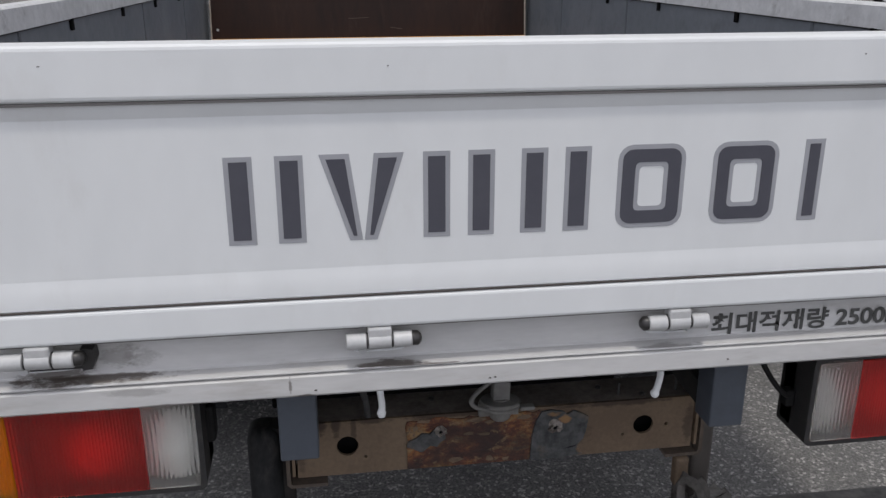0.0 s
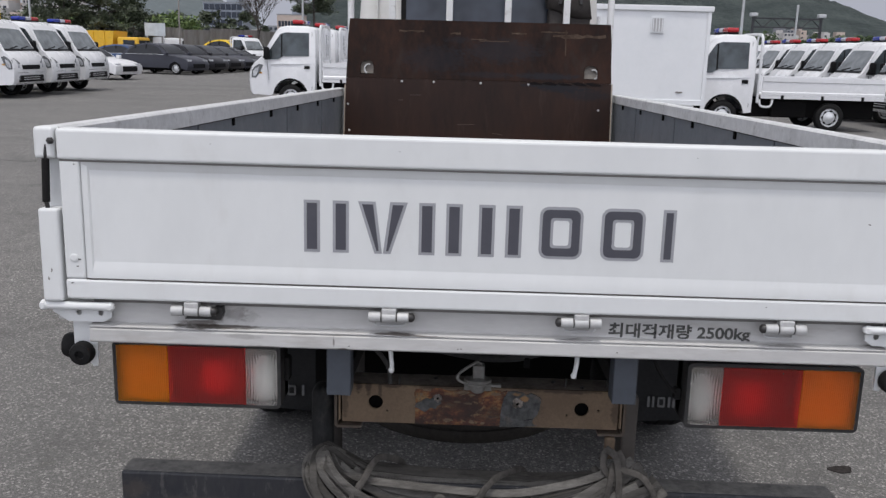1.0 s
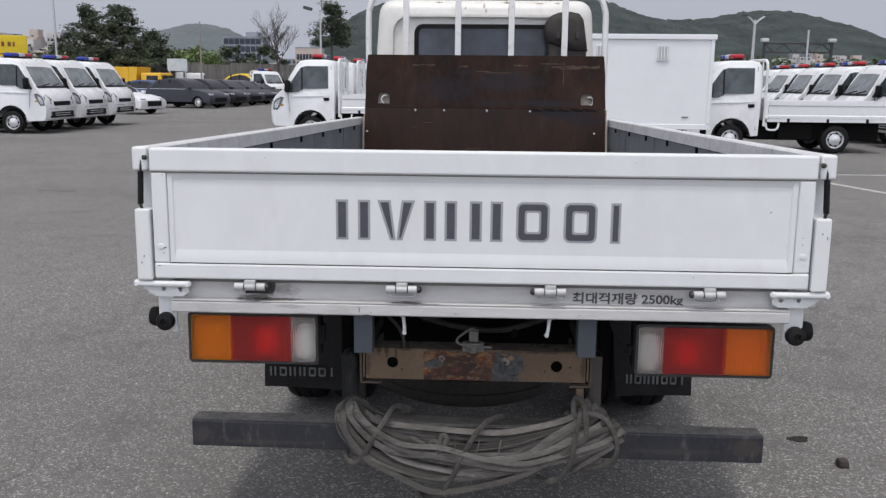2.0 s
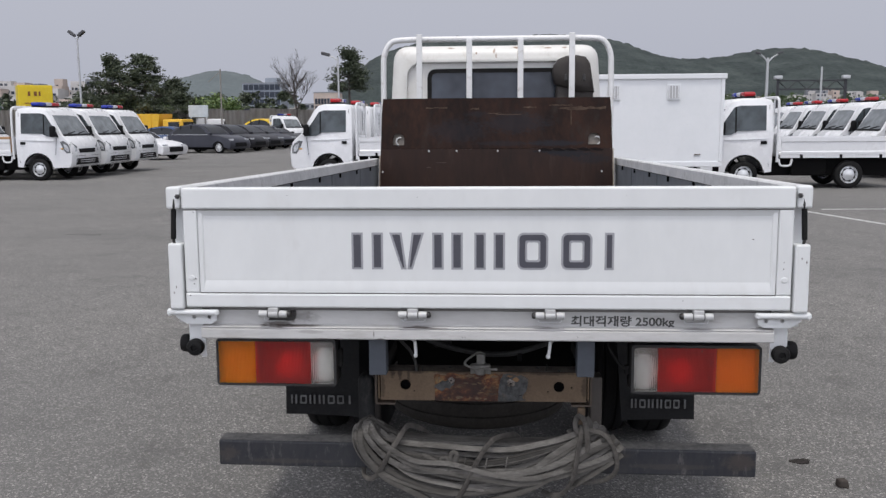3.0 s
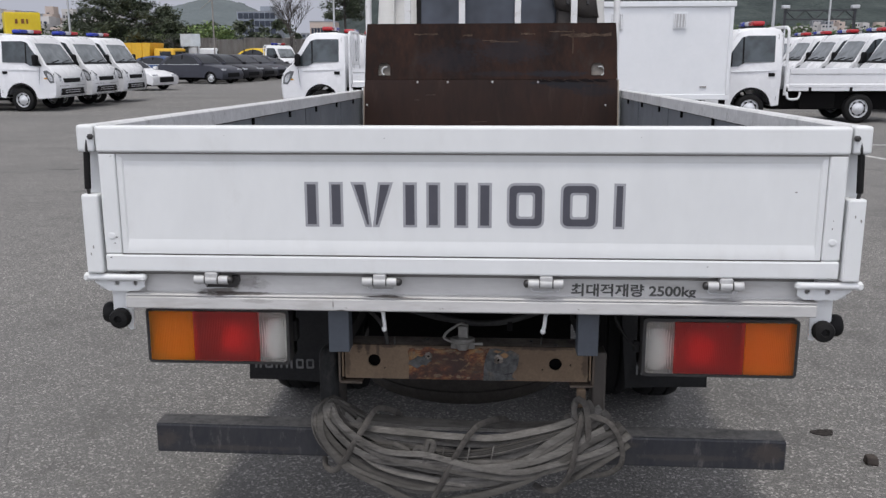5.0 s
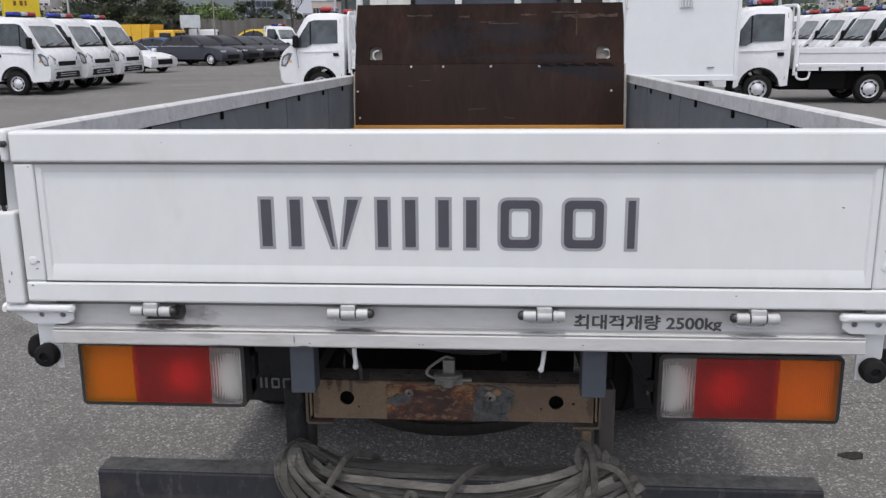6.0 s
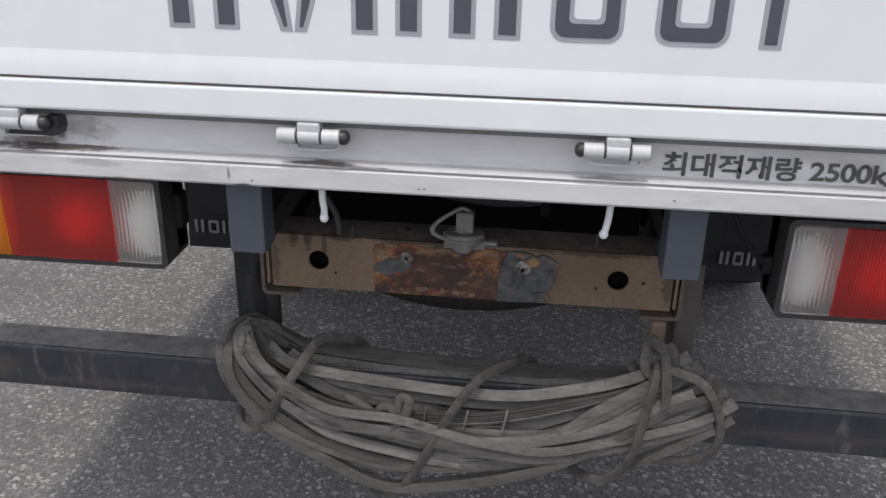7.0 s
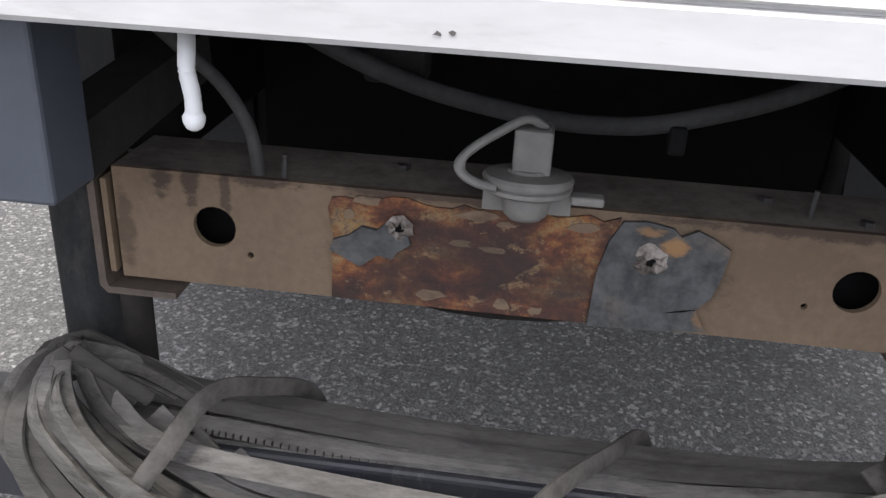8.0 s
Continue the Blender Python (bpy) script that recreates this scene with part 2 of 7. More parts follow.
def strap_material():
    m = surface("grey_weathered_strap", (0.165, 0.156, 0.144), (0.066, 0.062, 0.056), 0.92, fine=120, coarse=22, bump=0.7, bump_scale=190, dirt=(0.022, 0.02, 0.02), dirt_amount=0.8, dirt_scale=34, distance=0.002, spec=0.12, stretch=(0.3, 1, 1.2), spread=0.16)
    n, l = m.node_tree.nodes, m.node_tree.links
    p = n["Principled BSDF"]
    col = p.inputs["Base Color"].links[0].from_socket
    tone = n.new("ShaderNodeObjectInfo").outputs["Random"]
    l.new(mixed(n, l, ramp(n, l, tone, 0.38, 1.0, 0.0, 0.85), col, (0.032, 0.03, 0.027)), p.inputs["Base Color"])
    return m


STRAP = strap_material()
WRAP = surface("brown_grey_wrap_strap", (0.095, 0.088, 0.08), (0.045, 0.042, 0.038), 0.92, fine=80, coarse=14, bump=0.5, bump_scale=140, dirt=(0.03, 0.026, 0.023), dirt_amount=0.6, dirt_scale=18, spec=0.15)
PLUG = surface("grey_plastic_socket", (0.17, 0.165, 0.15), (0.12, 0.115, 0.105), 0.7, fine=60, coarse=9, bump=0.15)
STEEL = surface("dull_hinge_steel", (0.52, 0.52, 0.515), (0.42, 0.42, 0.415), 0.5, 0.12, fine=60, coarse=10, bump=0.06)
LETTER = surface("dark_grey_vinyl", (0.052, 0.052, 0.066), (0.064, 0.064, 0.078), 0.6, fine=20, coarse=3, bump=0.02)
LETTER_RIM = surface("light_grey_vinyl", (0.32, 0.325, 0.34), (0.28, 0.285, 0.3), 0.5, fine=20, coarse=3, bump=0.02)
TEXT_GREY = surface("faded_black_lettering", (0.045, 0.045, 0.042), (0.075, 0.075, 0.07), 0.6, fine=80, coarse=20, bump=0.02)
FLAP_WHITE = surface("faded_white_marking", (0.16, 0.16, 0.16), (0.1, 0.1, 0.1), 0.7, fine=90, coarse=20, bump=0.02)


# ---- mesh helpers ----
def part(name, bm, material, parent=None, label="", smooth=False):
    """Links a bmesh as one mesh object, under a thing or a part."""
    me = bpy.data.meshes.new(name)
    bmesh.ops.recalc_face_normals(bm, faces=bm.faces)
    bm.to_mesh(me)
    bm.free()
    for m in material if isinstance(material, (list, tuple)) else [material]:
        me.materials.append(m)
    if smooth:
        me.shade_smooth()
        me.set_sharp_from_angle(angle=radians(46 if smooth is True else smooth))
    ob = new(name, me)
    ob.parent = parent
    return tagged(ob, label)


def thing(name, label, category, group="", m=None):
    ob = new(name)
    ob.empty_display_size = 0.1
    if m:
        ob.matrix_world = m
    return tagged(ob, label, category, group)


def bx(bm, x0, x1, y0, y1, z0, z1, b=0.0, seg=2):
    """A box with rounded edges."""
    v = bmesh.ops.create_cube(bm, size=1)["verts"]
    for w in v:
        w.co = Vector(((x0 + x1) / 2 + w.co.x * (x1 - x0), (y0 + y1) / 2 + w.co.y * (y1 - y0), (z0 + z1) / 2 + w.co.z * (z1 - z0)))
    if b > 0:
        bmesh.ops.bevel(bm, geom=list({e for w in v for e in w.link_edges}), offset=b, segments=seg, affect="EDGES", profile=0.5)
    return bm


def box(*a, **k):
    return bx(bmesh.new(), *a, **k)


def prism(bm, pts, place, a0, a1):
    """Extrudes a flat outline pts from a0 to a1; place(u, v, a) gives the point in space."""
    lo = [bm.verts.new(place(u, v, a0)) for u, v in pts]
    hi = [bm.verts.new(place(u, v, a1)) for u, v in pts]
    bm.faces.new(lo[::-1])
    bm.faces.new(hi)
    for i in range(len(pts)):
        j = (i + 1) % len(pts)
        bm.faces.new((lo[i], lo[j], hi[j], hi[i]))
    return bm


def along_x(u, v, a):
    return (a, u, v)


def along_y(u, v, a):
    return (u, a, v)


def along_z(u, v, a):
    return (u, v, a)


def rounded(w, h, r, n=4):
    """Points of a rounded rectangle round the origin."""
    out = []
    for cx, cy, a0 in ((w / 2 - r, h / 2 - r, 0), (-w / 2 + r, h / 2 - r, 90), (-w / 2 + r, -h / 2 + r, 180), (w / 2 - r, -h / 2 + r, 270)):
        for i in range(n + 1):
            a = radians(a0 + 90 * i / n)
            out.append((cx + r * math.cos(a), cy + r * math.sin(a)))
    return out


def smooth_path(pts, k=6):
    """A Catmull-Rom line through pts."""
    p = [Vector(q) for q in pts]
    p = [p[0] * 2 - p[1]] + p + [p[-1] * 2 - p[-2]]
    out = []
    for i in range(1, len(p) - 2):
        for j in range(k):
            t = j / k
            out.append(0.5 * (2 * p[i] + (p[i + 1] - p[i - 1]) * t + (2 * p[i - 1] - 5 * p[i] + 4 * p[i + 1] - p[i + 2]) * t * t + (3 * p[i] - p[i - 1] - 3 * p[i + 1] + p[i + 2]) * t ** 3))
    return out + [p[-2]]


def tube(bm, pts, r, n=8, flat=1.0, up=(0, 0, 1), twist=None, taper=None):
    """Sweeps a round or flattened section along a line. flat: thickness over width; up: the flat side's normal, roughly."""
    pts = [Vector(q) for q in pts]
    rings = []
    u = Vector(up)
    for i, q in enumerate(pts):
        d = (pts[min(i + 1, len(pts) - 1)] - pts[max(i - 1, 0)]).normalized()
        side = d.cross(u)
        if side.length < 1e-5:
            side = d.cross(Vector((1, 0.01, 0)))
        side.normalize()
        top = side.cross(d).normalized()
        if twist:
            a = twist(i / max(1, len(pts) - 1))
            side, top = side * math.cos(a) + top * math.sin(a), top * math.cos(a) - side * math.sin(a)
        k = taper(i / max(1, len(pts) - 1)) if taper else 1.0
        rings.append([bm.verts.new(q + side * (r * k * math.cos(2 * math.pi * j / n)) + top * (r * k * flat * math.sin(2 * math.pi * j / n))) for j in range(n)])
    for a, b in zip(rings, rings[1:]):
        for j in range(n):
            bm.faces.new((a[j], a[(j + 1) % n], b[(j + 1) % n], b[j]))
    bm.faces.new(rings[0][::-1])
    bm.faces.new(rings[-1])
    return bm


def lathe(bm, profile, m=Matrix(), n=24, capped=True):
    """Turns (radius, height) points round the z axis of m; closed at both ends."""
    rings = [[bm.verts.new(m @ Vector((r * math.cos(2 * math.pi * j / n), r * math.sin(2 * math.pi * j / n), h))) for j in range(n)] for r, h in profile]
    for a, b in zip(rings, rings[1:]):
        for j in range(n):
            bm.faces.new((a[j], a[(j + 1) % n], b[(j + 1) % n], b[j]))
    if capped:
        bm.faces.new(rings[0][::-1])
        bm.faces.new(rings[-1])
    return bm


def ring_plate(bm, outer, inner, place, a0, a1):
    """A flat frame between two outlines of equal count."""
    n = len(outer)
    g = [[bm.verts.new(place(u, v, a)) for u, v in loop] for loop in (outer, inner) for a in (a0, a1)]
    for i in range(n):
        j = (i + 1) % n
        for a, b in ((0, 1), (1, 3), (3, 2), (2, 0)):
            bm.faces.new((g[a][i], g[a][j], g[b][j], g[b][i]))
    return bm


def circle(cx, cy, r, n=20):
    return [(cx + r * math.cos(2 * math.pi * i / n), cy + r * math.sin(2 * math.pi * i / n)) for i in range(n)]


def holed(outer, holes, place, a0, a1):
    """A plate with holes through it."""
    bm = bmesh.new()
    edges = []
    for loop in [outer] + holes:
        v = [bm.verts.new(place(u, w, a0)) for u, w in loop]
        edges += [bm.edges.new((v[i], v[(i + 1) % len(v)])) for i in range(len(v))]
    faces = [f for f in bmesh.ops.triangle_fill(bm, use_beauty=True, use_dissolve=False, edges=edges)["geom"] if isinstance(f, bmesh.types.BMFace)]
    shift = Vector(place(0, 0, a1)) - Vector(place(0, 0, a0))
    more = bmesh.ops.extrude_face_region(bm, geom=faces)["geom"]
    bmesh.ops.translate(bm, vec=shift, verts=[q for q in more if isinstance(q, bmesh.types.BMVert)])
    return bm


def lettering(text, size):
    """The outline of a line of text as a thin mesh, in x and y from the origin."""
    cu = bpy.data.curves.new("lettering", "FONT")
    cu.body, cu.size, cu.offset = text, size, 0.027 * size
    ob = new("lettering", cu)
    me = bpy.data.meshes.new_from_object(ob.evaluated_get(bpy.context.evaluated_depsgraph_get()))
    bm = bmesh.new()
    bm.from_mesh(me)
    bpy.data.objects.remove(ob)
    bpy.data.meshes.remove(me)
    bpy.data.curves.remove(cu)
    return bm


def to(m, bm):
    bmesh.ops.transform(bm, matrix=m, verts=bm.verts)
    return bm


# ---- more materials: lamps, glass, ground ----
def lens_plastic(name, colour, rough=0.3):
    m, n, l, p = nodes_of(name)
    co = n.new("ShaderNodeTexCoord").outputs["Object"]
    p.inputs["Base Color"].default_value = (*colour, 1)
    p.inputs["Roughness"].default_value = rough
    p.inputs["Transmission Weight"].default_value = 0.93
    p.inputs["Coat Weight"].default_value = 0.1
    l.new(mixed(n, l, ramp(n, l, noise_node(n, l, co, 9.0, 6), 0.4, 0.75, 0, 0.3), colour, tuple(c * 0.93 for c in colour)), p.inputs["Base Color"])
    return m


LENS_RED = lens_plastic("red_lens", (0.965, 0.1, 0.09))
LENS_AMBER = lens_plastic("amber_lens", (1.0, 0.45, 0.013))
LENS_AMBER_OLD = lens_plastic("browned_amber_lens", (0.98, 0.38, 0.05))
LENS_RED_OLD = lens_plastic("darkened_red_lens", (0.91, 0.085, 0.08))
LENS_WHITE = lens_plastic("clear_ribbed_lens", (0.95, 0.935, 0.89), 0.2)
LENS_WHITE_OLD = lens_plastic("dulled_clear_lens", (0.84, 0.82, 0.78), 0.22)
REFLECTOR = surface("lamp_reflector", (0.93, 0.93, 0.93), (0.9, 0.9, 0.9), 0.6, bump=0.0)
LAMP_BACK = surface("lamp_inner_wall", (0.85, 0.84, 0.82), (0.72, 0.71, 0.7), 0.6, fine=30, coarse=14, bump=0)
LAMP_BACK_DULL = surface("dull_lamp_inner_wall", (0.3, 0.29, 0.27), (0.22, 0.21, 0.2), 0.6, fine=30, coarse=14, bump=0)
LAMP_BLACK = surface("lamp_housing_plastic", (0.012, 0.012, 0.013), (0.026, 0.024, 0.022), 0.6, bump=0.1, dirt=(0.1, 0.09, 0.08))
GLASS = glass_dark("vehicle_glass")
# grey tint stands for reflected sky and the view through the cab
GLASS_REAR = glass_dark("sky_tinted_rear_glass", (0.032, 0.037, 0.047), 0.2)
CHROME = surface("silver_wheel_cover", (0.72, 0.73, 0.74), (0.58, 0.59, 0.6), 0.35, 0.35, bump=0.03)
BAG = surface("dark_brown_vinyl", (0.02, 0.016, 0.0145), (0.034, 0.028, 0.024), 0.65, bump=0.3, bump_scale=25)


def asphalt_material():
    m, n, l, p = nodes_of("weathered_asphalt")
    co = n.new("ShaderNodeTexCoord").outputs["Object"]
    v = n.new("ShaderNodeTexVoronoi")
    v.inputs["Scale"].default_value = 125
    l.new(co, v.inputs["Vector"])
    sep = n.new("ShaderNodeSeparateColor")
    l.new(v.outputs["Color"], sep.inputs[0])
    stones = ramp(n, l, sep.outputs[0], 0.0, 1.0, 0.0, 1.0)
    col = mixed(n, l, maths(n, l, "POWER", stones, 7.0), (0.084, 0.08, 0.074), (0.68, 0.65, 0.6))
    v2 = n.new("ShaderNodeTexVoronoi")
    v2.inputs["Scale"].default_value = 260
    l.new(co, v2.inputs["Vector"])
    sep2 = n.new("ShaderNodeSeparateColor")
    l.new(v2.outputs["Color"], sep2.inputs[0])
    col = mixed(n, l, 0.45, col, mixed(n, l, sep2.outputs[1], (0.04, 0.039, 0.038), (0.32, 0.312, 0.3)))
    big = noise_node(n, l, co, 0.35, 6, 0.62)
    mid = noise_node(n, l, co, 2.6, 6, 0.7)
    col = mixed(n, l, ramp(n, l, big, 0.3, 0.7, 0.0, 0.5), col, (0.112, 0.11, 0.107))
    col = mixed(n, l, ramp(n, l, mid, 0.5, 0.75, 0.0, 0.55), col, (0.058, 0.056, 0.054))
    moss = noise_node(n, l, co, 9.0, 5, 0.7)
    col = mixed(n, l, ramp(n, l, moss, 0.58, 0.75, 0.0, 0.45), col, (0.085, 0.083, 0.062))
    far = noise_node(n, l, co, 0.12, 4, 0.6, (1, 3.5, 1))
    col = mixed(n, l, ramp(n, l, far, 0.5, 0.7, 0.0, 0.4), col, (0.07, 0.068, 0.067))
    l.new(col, p.inputs["Base Color"])
    p.inputs["Roughness"].default_value = 0.88
    b = n.new("ShaderNodeBump")
    b.inputs["Strength"].default_value, b.inputs["Distance"].default_value = 0.5, 0.005
    l.new(maths(n, l, "ADD", maths(n, l, "MULTIPLY", v.outputs["Distance"], 0.4), noise_node(n, l, co, 170.0, 4, 0.7)), b.inputs["Height"])
    l.new(b.outputs[0], p.inputs["Normal"])
    return m


ASPHALT = asphalt_material()
OIL = surface("oil_stain", (0.022, 0.019, 0.018), (0.06, 0.055, 0.052), 0.95, fine=60, coarse=9, bump=0.2, spec=0.04)
LINE_PAINT = surface("worn_white_line_paint", (0.55, 0.55, 0.53), (0.3, 0.3, 0.29), 0.8, fine=60, coarse=7, bump=0.2)
CRACK = surface("dark_crack_filler", (0.1, 0.097, 0.092), (0.15, 0.145, 0.14), 0.9, bump=0.2)

# ---- ground ----
bm = bmesh.new()
steps = [-4000, -600, -120, -40, -12, 0, 12, 40, 120, 600, 4000]
grid = [[bm.verts.new((x, y, 0)) for x in steps] for y in steps]
for j in range(len(steps) - 1):
    for i in range(len(steps) - 1):
        bm.faces.new((grid[j][i], grid[j][i + 1], grid[j + 1][i + 1], grid[j + 1][i]))
tagged(part("ground", bm, ASPHALT), "wide weathered grey asphalt parking lot", "ground", kind="structure")


def blot(name, x, y, w, h, material, label, z=0.004, seed=1, n=26):
    rnd = random.Random(seed)
    ph = [rnd.uniform(0, 6.3) for _ in range(4)]
    pts = []
    for i in range(n):
        a = 2 * math.pi * i / n
        r = 1 + 0.16 * math.sin(2 * a + ph[0]) + 0.1 * math.sin(3 * a + ph[1]) + 0.08 * math.sin(5 * a + ph[2])
        pts.append((x + w * r * math.cos(a), y + h * r * math.sin(a)))
    return tagged(part(name, prism(bmesh.new(), pts, along_z, z - 0.003, z), material), label, "stain", kind="structure")


blot("oil_stain", 1.485, 1.31, 0.043, 0.034, OIL, "small dark oil stain on the asphalt")
blot("oil_stain", -6.0, 9.5, 0.28, 0.06, CRACK, "faint dark patch on the asphalt", seed=5)
blot("oil_stain", -3.4, 6.6, 0.14, 0.035, CRACK, "faint dark patch on the asphalt", seed=8)


def crack(seed, start, heading, length, width=0.011):
    rnd = random.Random(seed)
    x, y = start
    left, right = [], []
    a = heading
    for i in range(int(length / 0.07)):
        a += rnd.uniform(-0.5, 0.5) + (heading - a) * 0.3
        x += 0.07 * math.cos(a)
        y += 0.07 * math.sin(a)
        w = width * rnd.uniform(0.25, 1.0)
        left.append((x - w * math.sin(a), y + w * math.cos(a)))
        right.append((x + w * math.sin(a), y - w * math.cos(a)))
    bm = bmesh.new()
    va = [bm.verts.new((u, v, 0.004)) for u, v in left]
    vb = [bm.verts.new((u, v, 0.004)) for u, v in right]
    for i in range(len(va) - 1):
        bm.faces.new((va[i], va[i + 1], vb[i + 1], vb[i]))
    return tagged(part("crack", bm, CRACK), "thin winding crack in the asphalt", "crack", kind="structure")


crack(3, (-1.93, 0.45), 1.66, 1.1, 0.0022)
crack(4, (-2.02, 1.5), 1.6, 2.2, 0.002)
crack(11, (1.5, 1.75), 0.1, 0.9, 0.003)
crack(6, (-2.6, 5.2), 0.6, 2.4, 0.008)
crack(9, (2.7, 3.0), 1.0, 3.0, 0.007)

bm = bmesh.new()
for (xa, ya), (xb, yb) in (((5.1, 14.2), (6.4, 9.4)), ((5.9, 13.05), (9.5, 13.2))):
    d = Vector((xb - xa, yb - ya)).normalized() * 0.06
    v = [bm.verts.new((px + sx * -d.y, py + sx * d.x, 0.004)) for px, py, sx in ((xa, ya, -1), (xb, yb, -1), (xb, yb, 1), (xa, ya, 1))]
    bm.faces.new(v)
tagged(part("parking_line", bm, LINE_PAINT), "worn white parking line on the asphalt", "marking", kind="structure")
chunk = bx(bmesh.new(), 1.546, 1.589, 1.012, 1.052, 0.0, 0.038, 0.008)
for v in chunk.verts:
    v.co += Vector(noise.noise_vector(v.co * 30)) * 0.006
tagged(part("stone", chunk, surface("grey_stone", (0.075, 0.064, 0.057), (0.05, 0.043, 0.038), 0.9, bump=0.4, spec=0.1)), "small dark lump of stone on the asphalt", "stone")

# ---- the cargo truck: it stands nose-down by about a degree ----
TRUCK = Matrix.Translation((0, 0, 1.2)) @ pose(0, 0, 0, -1.2) @ Matrix.Translation((0, 0, -1.2))
truck = thing("cargo_truck", "white cargo truck with a closed drop-side bed, seen from behind", "truck", m=TRUCK)
SKEW = 0.0105


def sx(x, y):
    return x + SKEW * y


# tailgate
gate = part("tailgate", box(-0.945, 0.945, 0.022, 0.044, 1.022, 1.396, b=0.003), GREY_IN, truck, "white pressed-steel tailgate")
part("top_rail", box(-0.95, 0.95, -0.004, 0.05, 1.334, 1.402, b=0.007, seg=3), WHITE, gate)
part("bottom_rail", box(-0.947, 0.947, -0.003, 0.046, 1.02, 1.066, b=0.0055, seg=3), WHITE, gate)
for s in (-1, 1):
    part("stile", box(min(s * 0.947, s * 0.902), max(s * 0.947, s * 0.902), -0.001, 0.046, 1.0665, 1.3335, b=0.005), WHITE, gate, smooth=14)
    part("rivet", lathe(bmesh.new(), [(0.01, 0.0), (0.01, 0.0012), (0.006, 0.0025)], Matrix.Translation((s * 0.925, -0.001, 1.115)) @ pose(0, 0, 0, 90), 16), WHITE, gate)
part("panel", box(-0.9005, 0.9005, 0.0095, 0.0215, 1.0685, 1.3325), WHITE, gate)
part("ledge", prism(bmesh.new(), [(0.0052, 1.068), (0.0054, 1.076), (0.0061, 1.085), (0.0073, 1.094), (0.0086, 1.101), (0.0093, 1.106), (0.0093, 1.068)], along_x, -0.9005, 0.9005), WHITE, gate, smooth=30)
part("ledge", prism(bmesh.new(), [(0.0015, 1.332), (0.0092, 1.332), (0.0092, 1.312)], along_x, -0.9005, 0.9005), WHITE, gate)
for s in (-1, 1):
    part("ledge", prism(bmesh.new(), [(s * 0.9005, 0.0045), (s * 0.888, 0.0055), (s * 0.884, 0.0093), (s * 0.9005, 0.0093)], along_z, 1.069, 1.332), WHITE, gate)
part("seam", box(-0.9, 0.9, -0.0015, 0.002, 1.0665, 1.0682), surface("seam_dirt", (0.06, 0.05, 0.045)), gate)
# grey strip under the top rail: seam dirt plus painted shade
part("seam", box(-0.945, 0.945, -0.0005, 0.004, 1.3305, 1.334), surface("seam_dirt_and_shade", (0.16, 0.15, 0.14)), gate)


chip_rnd = random.Random(17)
PALE_CHIP = surface("grey_scuff", (0.3, 0.29, 0.27), (0.2, 0.19, 0.18), 0.8)
CHIP = surface("dark_paint_chip", (0.06, 0.055, 0.05), (0.12, 0.11, 0.1), 0.8)
for x, z, w, h, y in ((-0.914, 1.112, 0.012, 0.004, -0.0018), (-0.918, 1.096, 0.007, 0.003, -0.0018), (-0.931, 1.058, 0.009, 0.003, -0.0038), (0.921, 1.15, 0.003, 0.006, -0.0018), (0.922, 1.17, 0.003, 0.004, -0.0018), (0.83, 1.24, 0.008, 0.003, 0.0088), (-0.912, 1.325, 0.004, 0.004, -0.0018), (-0.61, 1.378, 0.004, 0.002, -0.0048), (0.44, 1.376, 0.003, 0.002, -0.0048), (-0.2, 1.372, 0.003, 0.002, -0.0048), (0.62, 1.05, 0.006, 0.002, -0.0038)):
    pts = [(x + w * 0.5 * chip_rnd.uniform(0.5, 1.1) * math.cos(k * 0.9), z + h * 0.5 * chip_rnd.uniform(0.5, 1.1) * math.sin(k * 0.9)) for k in range(7)]
    part("paint_chip", prism(bmesh.new(), pts, along_y, y, y + 0.001), CHIP, gate)


# maker's mark: plain bars and frames in two greys
def decal_frame(x0, x1, z0, z1, stroke, r):
    cx, cz, w, h = (x0 + x1) / 2, (z0 + z1) / 2, x1 - x0, z1 - z0

    def loop(dw, rr):
        return [(cx + u, cz + v) for u, v in rounded(w + dw, h + dw, max(0.002, rr))]

    rim = part("decal_outline", ring_plate(bmesh.new(), loop(0, r), loop(-2 * (stroke + 0.012), r * 0.3), along_y, 0.0088, 0.0096), LETTER_RIM, gate)
    part("decal_frame", ring_plate(bmesh.new(), loop(-0.013, r - 0.006), loop(-2 * stroke - 0.012, r * 0.35), along_y, 0.0081, 0.0092), LETTER, rim)


def decal_bar(quad):
    c = sum((Vector(q) for q in quad), Vector((0, 0))) / 4
    d = 0.0065
    n = len(quad)
    inner = []
    for i in range(n):
        p, a, b = Vector(quad[i]), Vector(quad[i - 1]), Vector(quad[(i + 1) % n])
        u, w = (p - a).normalized(), (b - p).normalized()
        bis = (Vector((-u.y, u.x)) + Vector((-w.y, w.x)))
        bis = bis / max(0.35, bis.length ** 2 / 2)
        q1 = p + bis * d
        q2 = p - bis * d
        inner.append(tuple(q1 if (q1 - c).length < (q2 - c).length else q2))
    rim = part("decal_outline", prism(bmesh.new(), quad, along_y, 0.0088, 0.0096), LETTER_RIM, gate)
    part("decal_bar", prism(bmesh.new(), inner, along_y, 0.0081, 0.0092), LETTER, rim)


def upright(x0, x1, z0=1.143, z1=1.26):
    decal_bar([(x0, z0), (x1, z0), (x1, z1), (x0, z1)])


